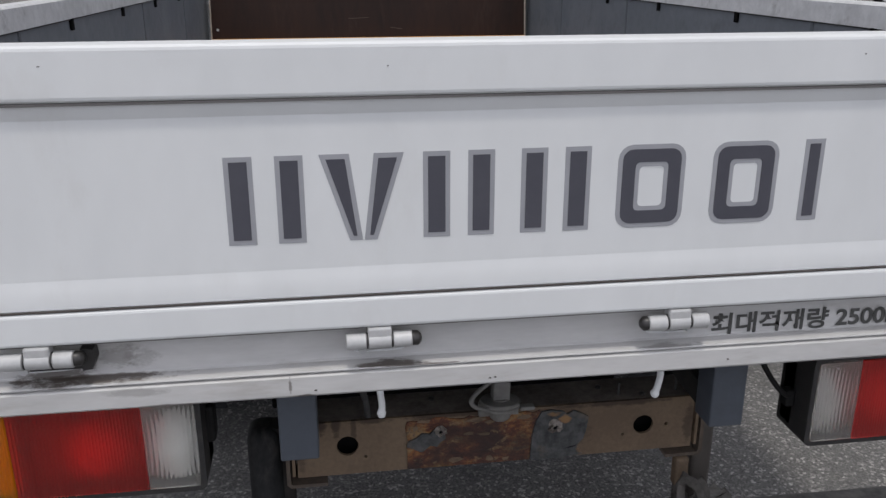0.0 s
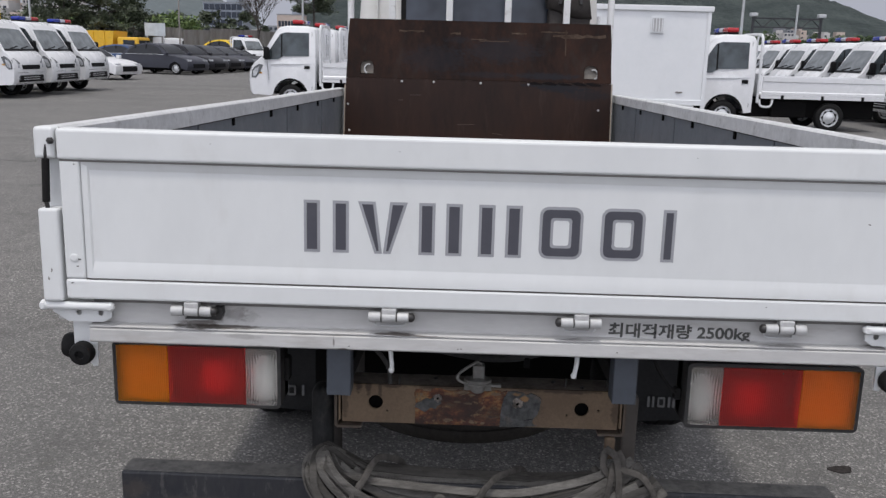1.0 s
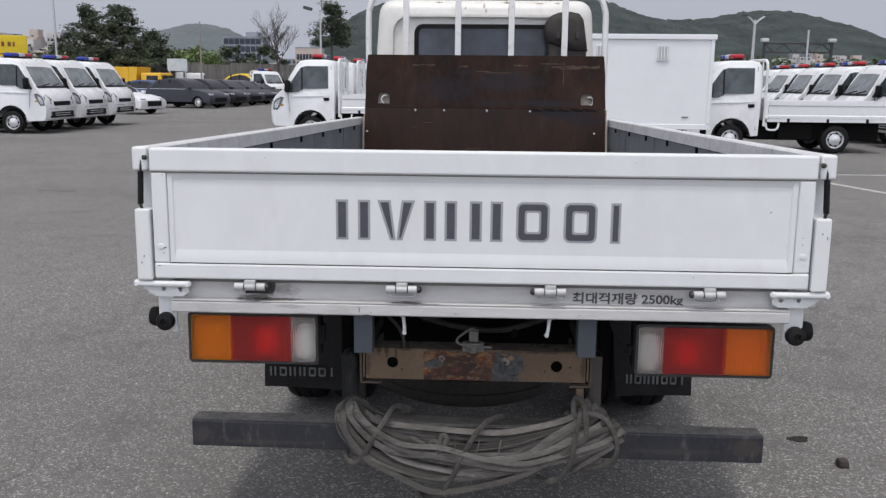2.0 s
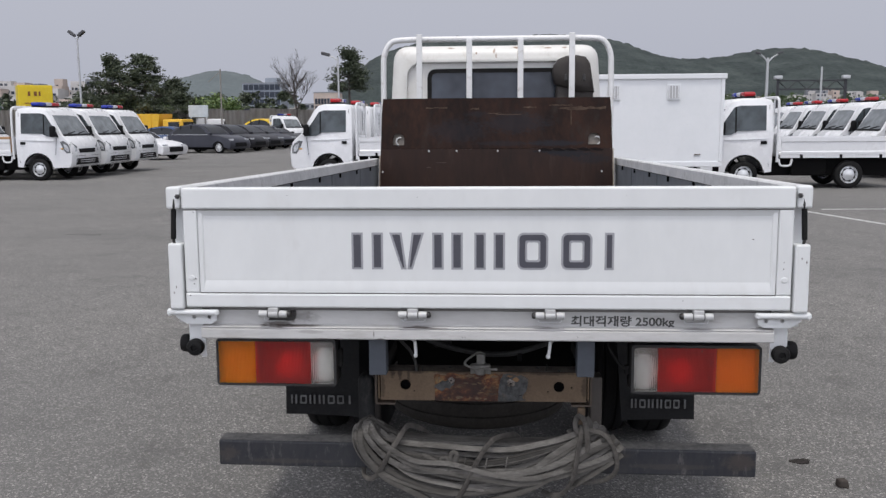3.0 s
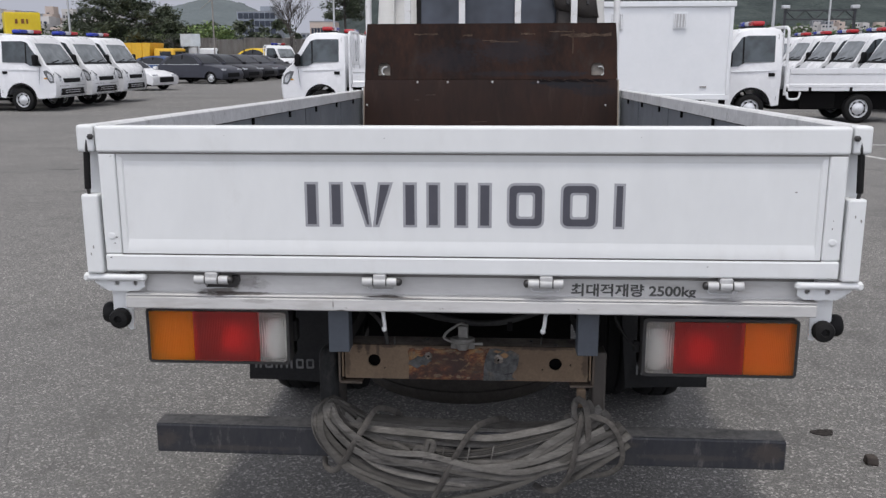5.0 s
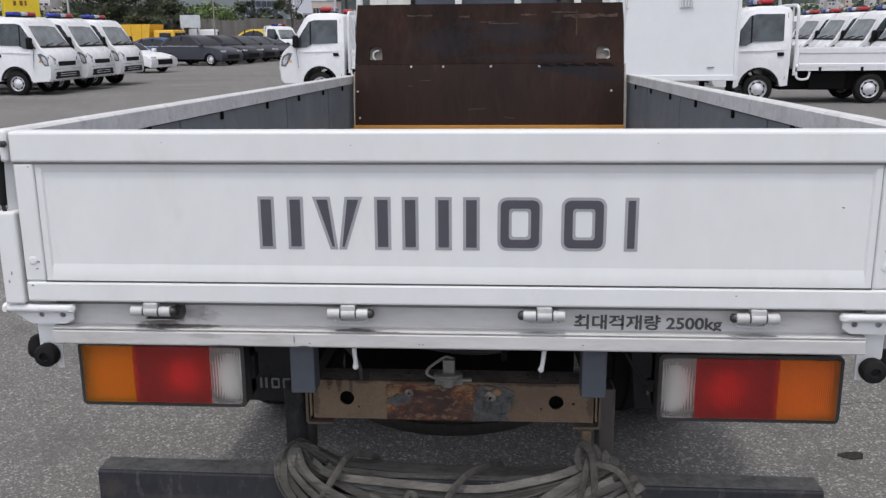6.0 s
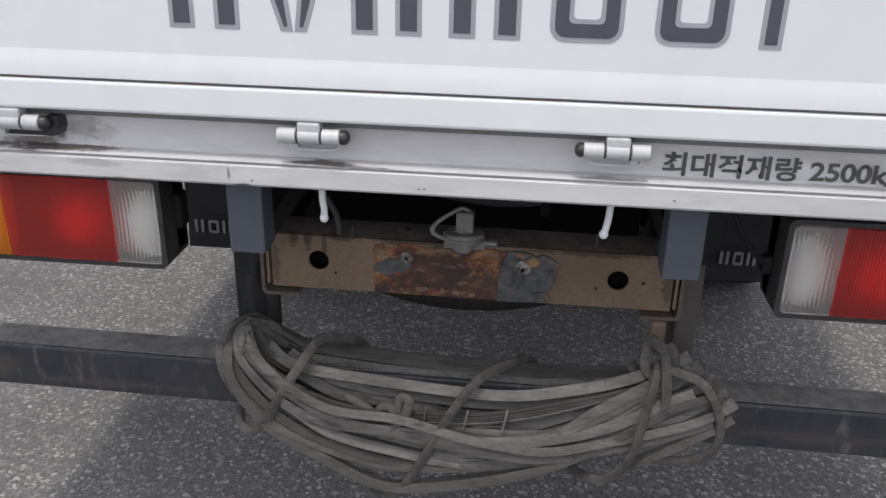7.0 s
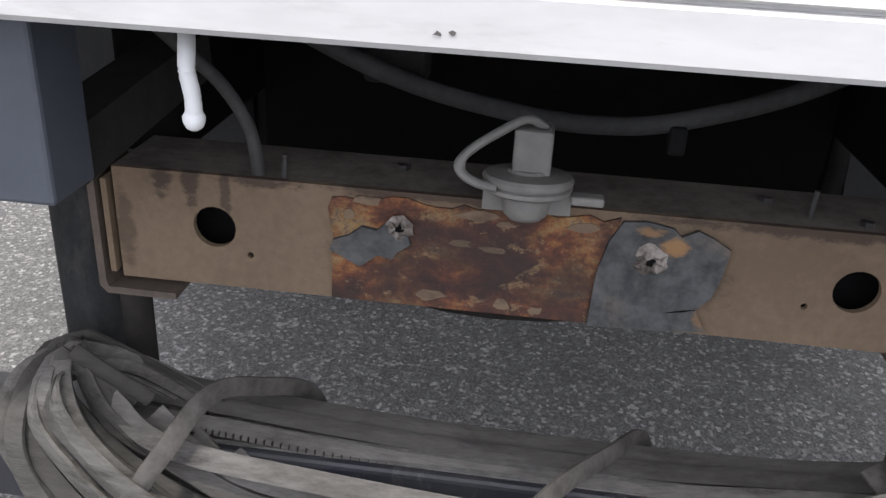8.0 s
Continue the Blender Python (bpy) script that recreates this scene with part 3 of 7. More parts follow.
for x0, x1 in ((-0.411, -0.375), (-0.347, -0.311), (-0.156, -0.12), (-0.096, -0.06), (-0.024, 0.012), (0.036, 0.072), (0.38, 0.409)):
    upright(x0, x1)
decal_bar([(-0.254, 1.143), (-0.237, 1.143), (-0.252, 1.26), (-0.291, 1.26)])
decal_bar([(-0.235, 1.143), (-0.218, 1.143), (-0.181, 1.26), (-0.220, 1.26)])
decal_frame(0.110, 0.206, 1.143, 1.26, 0.0185, 0.02)
decal_frame(0.246, 0.342, 1.143, 1.26, 0.0185, 0.02)

# side boards
for s, name in ((-1, "side_board"), (1, "side_board")):
    bm = bmesh.new()

    def place(u, v, a):
        return (sx(s * u, a), a, v)

    side = part(name, prism(bm, [(0.956, 1.02), (0.99, 1.02), (0.99, 1.352), (0.956, 1.352)], place, 0.052, 4.27), GREY_IN, truck, "drop-side board, grey inside and white outside")
    part("top_rail", prism(bmesh.new(), [(0.948, 1.349), (0.997, 1.349), (0.998, 1.396), (0.992, 1.404), (0.956, 1.404), (0.949, 1.398)], place, 0.03, 4.28), RIM_WHITE, side)
    part("outer_skin", prism(bmesh.new(), [(0.99, 1.02), (0.994, 1.02), (0.994, 1.35), (0.99, 1.35)], place, 0.05, 4.27), WHITE, side)
    part("rail_lip", prism(bmesh.new(), [(0.9525, 1.345), (0.957, 1.345), (0.957, 1.349), (0.9525, 1.349)], place, 0.052, 4.27), surface("dark_seam", (0.03, 0.03, 0.03)), side)
    for y in (0.745, 1.42, 2.05, 2.65, 3.25, 3.85):
        hook = bx(bmesh.new(), -0.005, 0.005, -0.009, 0.009, -0.02, 0.012, 0.003)
        part("rope_hook", to(Matrix.Translation((sx(s * 0.951, y), y, 1.338)), hook), FRAME_BLACK, side)
    for y in (1.0, 2.4, 3.4):
        part("rib", prism(bmesh.new(), [(0.9535, 1.03), (0.957, 1.03), (0.957, 1.345), (0.9535, 1.345)], place, y, y + 0.012), surface("grey_rib", (0.12, 0.13, 0.145)), side)

part("bed_floor", prism(bmesh.new(), [(-0.955, 0.05), (0.955, 0.05), (sx(0.955, 4.3), 4.3), (sx(-0.955, 4.3), 4.3)], along_z, 0.985, 1.02), surface("grey_bed_floor", (0.15, 0.155, 0.165), (0.11, 0.115, 0.12), 0.6, dirt=(0.08, 0.07, 0.06)), truck, "grey steel bed floor")
part("bulkhead", prism(bmesh.new(), [(sx(-0.98, 4.3), 4.29), (sx(0.98, 4.3), 4.29), (sx(0.98, 4.3), 4.33), (sx(-0.98, 4.3), 4.33)], along_z, 0.985, 1.4), WHITE, truck)
for y in (0.35, 0.95, 1.55, 2.15, 2.75, 3.35, 3.95):
    part("bed_bearer", prism(bmesh.new(), [(sx(-0.94, y), y), (sx(0.94, y), y), (sx(0.94, y), y + 0.06), (sx(-0.94, y), y + 0.06)], along_z, 0.9, 0.985), FRAME_BLACK, truck)

# rear sill with its load lettering
bm = bmesh.new()
prof = [(0.075, 1.018), (0.036, 1.018), (0.0355, 0.9600), (0.033, 0.9575), (0.0145, 0.9555), (0.0115, 0.9545), (0.0105, 0.9525), (0.0125, 0.951), (0.0165, 0.9505), (0.0165, 0.9485), (0.0105, 0.9478), (0.0085, 0.946), (0.0085, 0.919), (0.0115, 0.9155), (0.02, 0.915), (0.075, 0.915)]
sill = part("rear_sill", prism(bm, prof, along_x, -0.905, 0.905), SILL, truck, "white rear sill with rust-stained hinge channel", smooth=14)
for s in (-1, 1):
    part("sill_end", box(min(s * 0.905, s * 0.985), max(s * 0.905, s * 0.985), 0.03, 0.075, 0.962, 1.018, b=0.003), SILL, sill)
bm = lettering("최대적재량 2500kg", 0.0415)
part("load_lettering", to(Matrix.Translation((0.2805, 0.0338, 0.9625)) @ pose(0, 0, 0, 90) @ Matrix.Diagonal((1, 0.88, 1, 1)), bm), TEXT_GREY, sill, "black lettering giving the maximum load")
for x, z in ((-0.062, 0.926), (-0.054, 0.9265), (-0.31, 0.925), (0.3, 0.93)):
    part("paint_chip", prism(bmesh.new(), [(x + 0.0028 * chip_rnd.uniform(0.4, 1.1) * math.cos(q * 0.9), z + 0.0018 * chip_rnd.uniform(0.3, 1.1) * math.sin(q * 0.9)) for q in range(7)], along_y, 0.0078, 0.0086), CHIP, sill)
# added grey strip: the tailgate's shade on the recess, put into colour
part("gate_shade_strip", box(-0.9, 0.9, 0.028, 0.0355, 1.006, 1.0185, b=0.002), surface("painted_gate_shade", (0.2, 0.19, 0.18), (0.13, 0.125, 0.12), 0.8), sill, "added grey strip standing for the shade under the tailgate")
PIN_DARK = surface("dark_pin_cap", (0.03, 0.028, 0.027), rough=0.4, bump=0.1)
for i, x in enumerate((-0.666, -0.219, 0.214, 0.671)):
    hinge = part("hinge", box(x - 0.0165, x + 0.0165, -0.0045, 0.02, 0.998, 1.0195, b=0.003), STEEL, truck, "steel barrel hinge with a dark pin cap")
    axis = pose(0, 0, 0, 0, 90)
    for a, b in ((-0.047, -0.018), (-0.0165, 0.0165), (0.018, 0.045)):
        part("barrel", lathe(bmesh.new(), [(0.0095, a), (0.0118, a + 0.0015), (0.0118, b - 0.0015), (0.0095, b)], Matrix.Translation((x, 0.004, 0.9985)) @ axis, 18), STEEL, hinge, smooth=True)
    for q in (-0.01725, 0.01725):
        part("joint", lathe(bmesh.new(), [(0.0112, q - 0.0008), (0.0112, q + 0.0008)], Matrix.Translation((x, 0.004, 0.9985)) @ axis, 18), PIN_DARK, hinge)
    if i == 0:
        part("mount", prism(bmesh.new(), [(x + 0.05, 0.976), (x + 0.063, 0.978), (x + 0.068, 0.99), (x + 0.066, 1.006), (x + 0.05, 1.008)], along_y, 0.012, 0.0345), PIN_DARK, hinge, "black grimy hinge mount")
        part("mount", box(x - 0.03, x + 0.05, 0.026, 0.0345, 0.972, 0.984, b=0.002), PIN_DARK, hinge)
    e = 1 if i in (0, 1) else -1
    cap = [(0.0105, 0.0), (0.0105, 0.008), (0.006, 0.0125), (0.003, 0.0135)]
    part("pin_cap", lathe(bmesh.new(), cap, Matrix.Translation((x + e * 0.045, 0.004, 0.9985)) @ pose(0, 0, 0, 0, 90 * e), 12), PIN_DARK, hinge, smooth=True)
    loop = smooth_path([(x - 0.036, 0.034, 0.985), (x - 0.037, 0.032, 0.978), (x - 0.031, 0.03, 0.972), (x, 0.03, 0.971), (x + 0.031, 0.03, 0.972), (x + 0.037, 0.032, 0.978), (x + 0.036, 0.034, 0.985)], 3)
    part("wire_clip", tube(bmesh.new(), loop, 0.0018, 6), WHITE, hinge)
    part("lug", lathe(bmesh.new(), [(0.006, 0), (0.006, 0.012)], Matrix.Translation((x - e * 0.024, 0.022, 0.981)) @ pose(0, 0, 0, 90), 10), STEEL, hinge)

# corner latches, straps, brackets and rubber stops
for s in (-1, 1):
    latch = part("corner_latch", box(min(s * 0.953, s * 0.998), max(s * 0.953, s * 0.998), -0.008, 0.034, 1.014, 1.226, b=0.006), WHITE, truck, "white folding corner latch with a pivot foot", smooth=14)
    part("foot", tube(bmesh.new(), [(s * 1.0, 0.006, 1.002), (s * 0.853, 0.006, 1.002)], 0.0098, 12), WHITE, latch, smooth=True)
    for x, r in ((0.853, 0.0105), (1.004, 0.0125)):
        part("bolt", lathe(bmesh.new(), [(r, -0.004), (r, 0.004), (0.006, 0.009), (0.003, 0.01)], Matrix.Translation((s * x, 0.006, 1.002)) @ pose(0, 0, 0, 0, -90 * s if x < 0.9 else 90 * s), 6), WHITE, latch)
    part("bracket", holed([(s * 0.855, 0.985), (s * 0.855, 0.974), (s * 0.873, 0.962), (s * 0.955, 0.962), (s * 0.99, 0.985), (s * 0.99, 0.998), (s * 0.855, 0.998)], [circle(s * 0.93, 0.984, 0.007, 10), circle(s * 0.88, 0.984, 0.007, 10)], along_y, 0.016, 0.02), WHITE, latch)
    for k in range(2):
        cz = chip_rnd.uniform(1.04, 1.2)
        cx = s * chip_rnd.uniform(0.962, 0.99)
        part("paint_chip", prism(bmesh.new(), [(cx + 0.003 * chip_rnd.uniform(0.4, 1) * math.cos(q * 0.9), cz + 0.006 * chip_rnd.uniform(0.4, 1) * math.sin(q * 0.9)) for q in range(7)], along_y, -0.0088, -0.0078), PALE_CHIP, latch)
    part("corner_post", box(min(s * 0.955, s * 0.99), max(s * 0.955, s * 0.99), 0.036, 0.05, 1.0, 1.34), WHITE, latch)
    cap = part("post_cap", box(min(s * 0.955, s * 1.0), max(s * 0.955, s * 1.0), -0.002, 0.05, 1.335, 1.405, b=0.008, seg=3), WHITE, truck, smooth=14)
    part("bolt", lathe(bmesh.new(), [(0.008, 0), (0.008, 0.006), (0.004, 0.009)], Matrix.Translation((s * 0.96, -0.002, 1.375)) @ pose(0, 0, 0, 90), 6), PIN_DARK, cap)
    strap = part("gate_strap", tube(bmesh.new(), [(s * 0.972, 0.004, 1.385), (s * 0.974, -0.001, 1.345), (s * 0.976, 0.002, 1.325)], 0.004, 8), PIN_DARK, truck)
    part("sleeve", tube(bmesh.new(), [(s * 0.976, 0.002, 1.335), (s * 0.981, 0.003, 1.24)], 0.0085, 10), RUBBER, strap)
    part("rod", tube(bmesh.new(), [(s * 0.981, 0.003, 1.24), (s * 0.979, 0.006, 1.22)], 0.005, 8), PIN_DARK, strap)
    part("stop_bracket", prism(bmesh.new(), [(s * 0.902, 0.962), (s * 0.956, 0.962), (s * 0.956, 0.9), (s * 0.914, 0.846), (s * 0.902, 0.848)] if s > 0 else [(s * 0.902, 0.962), (s * 0.902, 0.848), (s * 0.914, 0.846), (s * 0.956, 0.9), (s * 0.956, 0.962)], along_y, 0.04, 0.046), WHITE, truck, "white bracket plate")
    knob = [(0.012, 0.0), (0.02, 0.002), (0.023, 0.012), (0.0275, 0.018), (0.0275, 0.034), (0.024, 0.041), (0.011, 0.044), (0.009, 0.036)]
    zc = 0.883 if s < 0 else 0.876
    part("rubber_stop", lathe(bmesh.new(), knob, Matrix.Translation((s * 0.932, 0.05, zc)) @ pose(0, 0, 0, 90), 20), RUBBER, truck, "black rubber stop", smooth=True)
    part("rubber_stop", lathe(bmesh.new(), knob, Matrix.Translation((s * 0.944, 0.075, zc + 0.002)) @ pose(0, 0, 0, 0, 90 * s) @ Matrix.Diagonal((1.08, 1.08, 1.2, 1)), 20), RUBBER, truck, "black rubber stop", smooth=True)

# tail lamps
def tail_lamp(s, x_in, x_out, z0, z1, ry):
    a, b = min(x_in, x_out), max(x_in, x_out)
    y = 0.062
    lamp = part("tail_lamp", bx(bmesh.new(), a, b, y + 0.035, y + 0.085, z0 + 0.006, z1 - 0.006, 0.01), LAMP_BLACK, truck, "three-colour rear lamp cluster with a dirty black surround", smooth=14)
    cx, cz, w, h = (a + b) / 2, (z0 + z1) / 2, b - a, z1 - z0

    def rect(dw):
        return [(cx + u, cz + v) for u, v in rounded(w - dw, h - dw, 0.012)]

    part("surround", ring_plate(bmesh.new(), rect(0), rect(0.016), along_y, y - 0.004, y + 0.085), LAMP_BLACK, lamp)
    i, o = x_in + s * 0.008, x_out - s * 0.008
    cuts = [i, x_in + s * 0.083, x_in + s * 0.267, o]
    for (p, q), mat, nm in zip(zip(cuts, cuts[1:]), (LENS_WHITE if s < 0 else LENS_WHITE_OLD, LENS_RED if s < 0 else LENS_RED_OLD, LENS_AMBER if s < 0 else LENS_AMBER_OLD), ("clear_lens", "red_lens", "amber_lens")):
        lo, hi = min(p, q) + 0.0008, max(p, q) - 0.0008
        pitch = 0.0058 if nm == "clear_lens" else 0.0046
        count = max(4, int((hi - lo) / pitch))
        ribs = [(lo + (hi - lo) * (k + f) / count, y - 0.0055 - 0.0013 * math.sin(math.pi * f)) for k in range(count) for f in (0.0, 0.25, 0.5, 0.75)] + [(hi, y - 0.0055), (hi, y - 0.0015), (lo, y - 0.0015)]
        part(nm, prism(bmesh.new(), ribs, along_z, z0 + 0.0095, z1 - 0.0095), mat, lamp, nm.replace("_", " "), smooth=60)
        m, clear = (lo + hi) / 2, nm == "clear_lens"
        depth = 0.012 if nm == "amber_lens" else 0.03
        part("backing", box(lo, hi, y + depth, y + depth + 0.0015, z0 + 0.009, z1 - 0.009), LAMP_BACK if nm == "amber_lens" else LAMP_BACK_DULL, lamp)
        off = (0.012 if nm == "red_lens" else 0.0) * (1 if s < 0 else -1)
        rr = (hi - lo) * (0.55 if clear else 0.24 if nm == "red_lens" else 0.42)
        # white dome set low behind the lens puts its bright spot into colour
        dome = [(rr * math.cos(radians(a)), (depth - 0.003) * math.sin(radians(a)) ** 1.5) for a in range(0, 90, 9)] + [(0.002, depth - 0.003)]
        part("reflector", lathe(bmesh.new(), dome, Matrix.Translation((m + off, y + depth, cz - 0.016)) @ pose(0, 0, 0, 90) @ Matrix.Diagonal((1, 1.5 if clear else 1.15, 1, 1)), 28), REFLECTOR, lamp, smooth=80)
    for u, v in ((0.04, h - 0.02), (0.22, h - 0.018)) if s > 0 else ():
        part("screw", lathe(bmesh.new(), [(0.002, 0), (0.0015, 0.0012)], Matrix.Translation((x_in + s * u, y - 0.006, z0 + v)) @ pose(0, 0, 0, 90), 8), STEEL, lamp)
    return lamp


tail_lamp(-1, -0.478, -0.876, 0.746, 0.904, 0)
tail_lamp(1, 0.478, 0.886, 0.733, 0.894, 0)
part("connector", box(-0.482, -0.466, 0.1, 0.135, 0.80, 0.86, b=0.005), RUBBER, truck)
part("connector", box(0.462, 0.4785, 0.098, 0.12, 0.785, 0.815, b=0.004), RUBBER, truck)
part("lamp_cable", tube(bmesh.new(), smooth_path([(0.405, 0.11, 0.915), (0.412, 0.105, 0.875), (0.435, 0.1, 0.835), (0.458, 0.1, 0.81), (0.48, 0.105, 0.80)], 5), 0.0045, 8), RUBBER, truck)

# blue-grey tabs and white hooks under the sill
for x0, x1 in ((-0.368, -0.311), (0.304, 0.36)):
    part("support_tab", box(x0, x1, 0.05, 0.105, 0.788, 0.9135, b=0.003), TAB_GREY, truck, "blue-grey painted square support tab", smooth=14)
for s in (-1, 1):
    h = smooth_path([(s * 0.227, 0.082, 0.9), (s * 0.2215, 0.069, 0.9), (s * 0.2178, 0.0585, 0.8945), (s * 0.2168, 0.0545, 0.884), (s * 0.215, 0.056, 0.868), (s * (0.216 if s < 0 else 0.212), 0.058, 0.853)], 4)
    bm = tube(bmesh.new(), h, 0.0053, 12)
    part("hook", lathe(bm, [(0.0025, -0.0068), (0.0052, -0.005), (0.0068, -0.0015), (0.0071, 0.002), (0.0055, 0.0052)], Matrix.Translation(h[-1]), 16), WHITE, truck, "white painted hook pin", smooth=True)

for s in (-1, 1):
    part("gusset", tube(bmesh.new(), [(s * 0.345, 0.112, 0.8), (s * 0.34, 0.2, 0.812), (s * 0.33, 0.33, 0.83)], 0.03, 4, flat=1.0, twist=lambda q: 0.785), GUSSET, truck, "dark dusty frame gusset behind the tab")
part("frame_clip", box(-0.185, -0.12, 0.42, 0.47, 0.79, 0.835, b=0.006), GUSSET, truck)
for x, y, z in ((-0.207, 0.212, 0.772), (0.218, 0.228, 0.775), (0.322, 0.222, 0.78)):
    part("stud", tube(bmesh.new(), [(x, y, z - 0.016), (x + 0.001, y, z + 0.008)], 0.0022, 8), HOSE, truck)

# cross member under the bed with rust and a socket
face = holed([(-0.352, 0.655), (0.352, 0.655), (0.352, 0.757), (-0.352, 0.757)], [circle(-0.266, 0.71, 0.0185), circle(0.259, 0.707, 0.0185), circle(-0.236, 0.687, 0.003, 8), circle(0.302, 0.705, 0.0035, 8), circle(0.222, 0.69, 0.003, 8)], along_y, 0.19, 0.196)
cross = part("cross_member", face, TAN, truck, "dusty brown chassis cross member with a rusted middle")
cross.location = (0, 0.013, 0.003)
top = prism(bmesh.new(), [(-0.352, 0.196), (0.352, 0.196), (0.352, 0.275), (-0.352, 0.275)], along_z, 0.751, 0.757)
part("top_flange", top, surface("dusty_flange", (0.165, 0.145, 0.127), (0.085, 0.075, 0.066), 0.9, coarse=14, bump=0.4, spec=0.1), cross)
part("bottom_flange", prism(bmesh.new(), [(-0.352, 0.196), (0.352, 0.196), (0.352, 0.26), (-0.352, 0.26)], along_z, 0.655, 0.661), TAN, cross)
for x in (-0.115, 0.19, 0.26):
    part("bolt", lathe(bmesh.new(), [(0.006, 0), (0.006, 0.004), (0.003, 0.005)], Matrix.Translation((x, 0.225 + 0.02 * math.sin(x * 40), 0.757)), 6), PIN_DARK, cross)


# added black plate behind the cross member's holes
part("hole_backing", box(-0.33, 0.33, 0.222, 0.226, 0.668, 0.75), FRAME_BLACK, cross)


def ragged(x0, x1, z0, z1, seed, amp, step=0.008, sides="lrtb"):
    rnd = random.Random(seed)
    pts = []
    for side, a, b in (("b", (x0, z0), (x1, z0)), ("r", (x1, z0), (x1, z1)), ("t", (x1, z1), (x0, z1)), ("l", (x0, z1), (x0, z0))):
        k = max(2, int(math.hypot(b[0] - a[0], b[1] - a[1]) / step))
        for i in range(k):
            t = i / k
            w = amp if side in sides else 0.0
            pts.append((a[0] + (b[0] - a[0]) * t + rnd.uniform(-w, w), a[1] + (b[1] - a[1]) * t + rnd.uniform(-w, w)))
    return pts


part("rust_patch", prism(bmesh.new(), ragged(-0.165, 0.066, 0.656, 0.75, 3, 0.003, 0.012, sides="lt"), along_y, 0.1875, 0.19), RUST, cross, "flaking orange rust patch")
part("torn_plate", prism(bmesh.new(), [(-0.166, 0.703), (-0.163, 0.712), (-0.15, 0.717), (-0.139, 0.726), (-0.126, 0.724), (-0.118, 0.732), (-0.104, 0.73), (-0.098, 0.714), (-0.109, 0.706), (-0.113, 0.699), (-0.125, 0.702), (-0.14, 0.69)], along_y, 0.183, 0.1875), PLATE, cross, "torn remnant of a grey plate")
part("corroded_plate", prism(bmesh.new(), [(0.052, 0.656), (0.1, 0.657), (0.147, 0.661), (0.1365, 0.68), (0.147, 0.692), (0.152, 0.71), (0.155, 0.735), (0.14, 0.744), (0.128, 0.749), (0.116, 0.7425), (0.109, 0.749), (0.088, 0.753), (0.07, 0.751), (0.061, 0.734), (0.054, 0.706)], along_y, 0.1835, 0.1875), PLATE, cross, "corroded grey plate")
part("plate_crack", prism(bmesh.new(), [(0.112, 0.675), (0.127, 0.679), (0.1365, 0.6805), (0.127, 0.6775)], along_y, 0.1828, 0.1835), FRAME_BLACK, cross)
flake_rnd = random.Random(14)
for x, z, w, h in ((-0.135, 0.748, 0.016, 0.005), (-0.045, 0.744, 0.02, 0.005), (-0.022, 0.738, 0.01, 0.004), (-0.15, 0.735, 0.005, 0.006), (-0.058, 0.718, 0.011, 0.004), (-0.03, 0.715, 0.013, 0.004), (-0.08, 0.668, 0.012, 0.006), (-0.02, 0.665, 0.009, 0.007), (0.04, 0.742, 0.014, 0.005), (0.008, 0.663, 0.007, 0.004)):
    ring = [(x + w * flake_rnd.uniform(0.55, 1.15) * math.cos(a * 0.698), z + h * flake_rnd.uniform(0.5, 1.2) * math.sin(a * 0.698)) for a in range(9)]
    part("paint_flake", prism(bmesh.new(), ring, along_y, 0.1866, 0.1876), TAN, cross)
for x, z, r in ((-0.108, 0.729, 0.012), (0.094, 0.72, 0.014)):
    rnd = random.Random(int(x * 1000))
    bm = bmesh.new()
    rings = [[bm.verts.new((x + r * q * rnd.uniform(0.6, 1.25) * math.cos(a * 0.45), 0.1832 - (0.0055 * rnd.random() if q < 0.95 else 0.0), z + r * q * rnd.uniform(0.6, 1.2) * math.sin(a * 0.45))) for a in range(14)] for q in (0.28, 0.5, 0.75, 1.0)]
    for a, b in zip(rings, rings[1:]):
        for k in range(14):
            bm.faces.new((a[k], a[(k + 1) % 14], b[(k + 1) % 14], b[k]))
    part("broken_weld", bm, BARE, cross, "bare torn weld")
    part("weld_hole", lathe(bmesh.new(), [(0.0042, 0), (0.0042, 0.001)], Matrix.Translation((x + 0.001, 0.1826, z)) @ pose(0, 0, 0, 90), 10), FRAME_BLACK, cross)
socket = part("trailer_socket", lathe(bmesh.new(), [(0.006, -0.0225), (0.012, -0.021), (0.0165, -0.017), (0.0185, -0.01), (0.0185, -0.001), (0.03, 0.0), (0.033, 0.002), (0.033, 0.005), (0.0305, 0.0065), (0.0305, 0.0085), (0.0345, 0.009), (0.035, 0.012), (0.033, 0.0145), (0.016, 0.016), (0.0145, 0.018)], Matrix.Translation((-0.008, 0.18, 0.7785)) @ pose(0, 0, 0, -6), 28), PLUG, truck, "grey plastic electrical socket with a wire clip", smooth=True)
part("plug_body", box(-0.021, 0.008, 0.172, 0.2, 0.79, 0.829, b=0.003), PLUG, socket)
wire = smooth_path([(0.002, 0.186, 0.828), (-0.012, 0.182, 0.835), (-0.03, 0.178, 0.826), (-0.05, 0.172, 0.813), (-0.059, 0.168, 0.803), (-0.057, 0.164, 0.795), (-0.046, 0.16, 0.79), (-0.03, 0.158, 0.788)], 5)
part("wire_clip", tube(bmesh.new(), wire, 0.0046, 10, flat=0.75), PLUG, socket, smooth=True)
part("mount_plate", box(-0.042, 0.027, 0.19, 0.2, 0.757, 0.782, b=0.001), PLUG, socket)
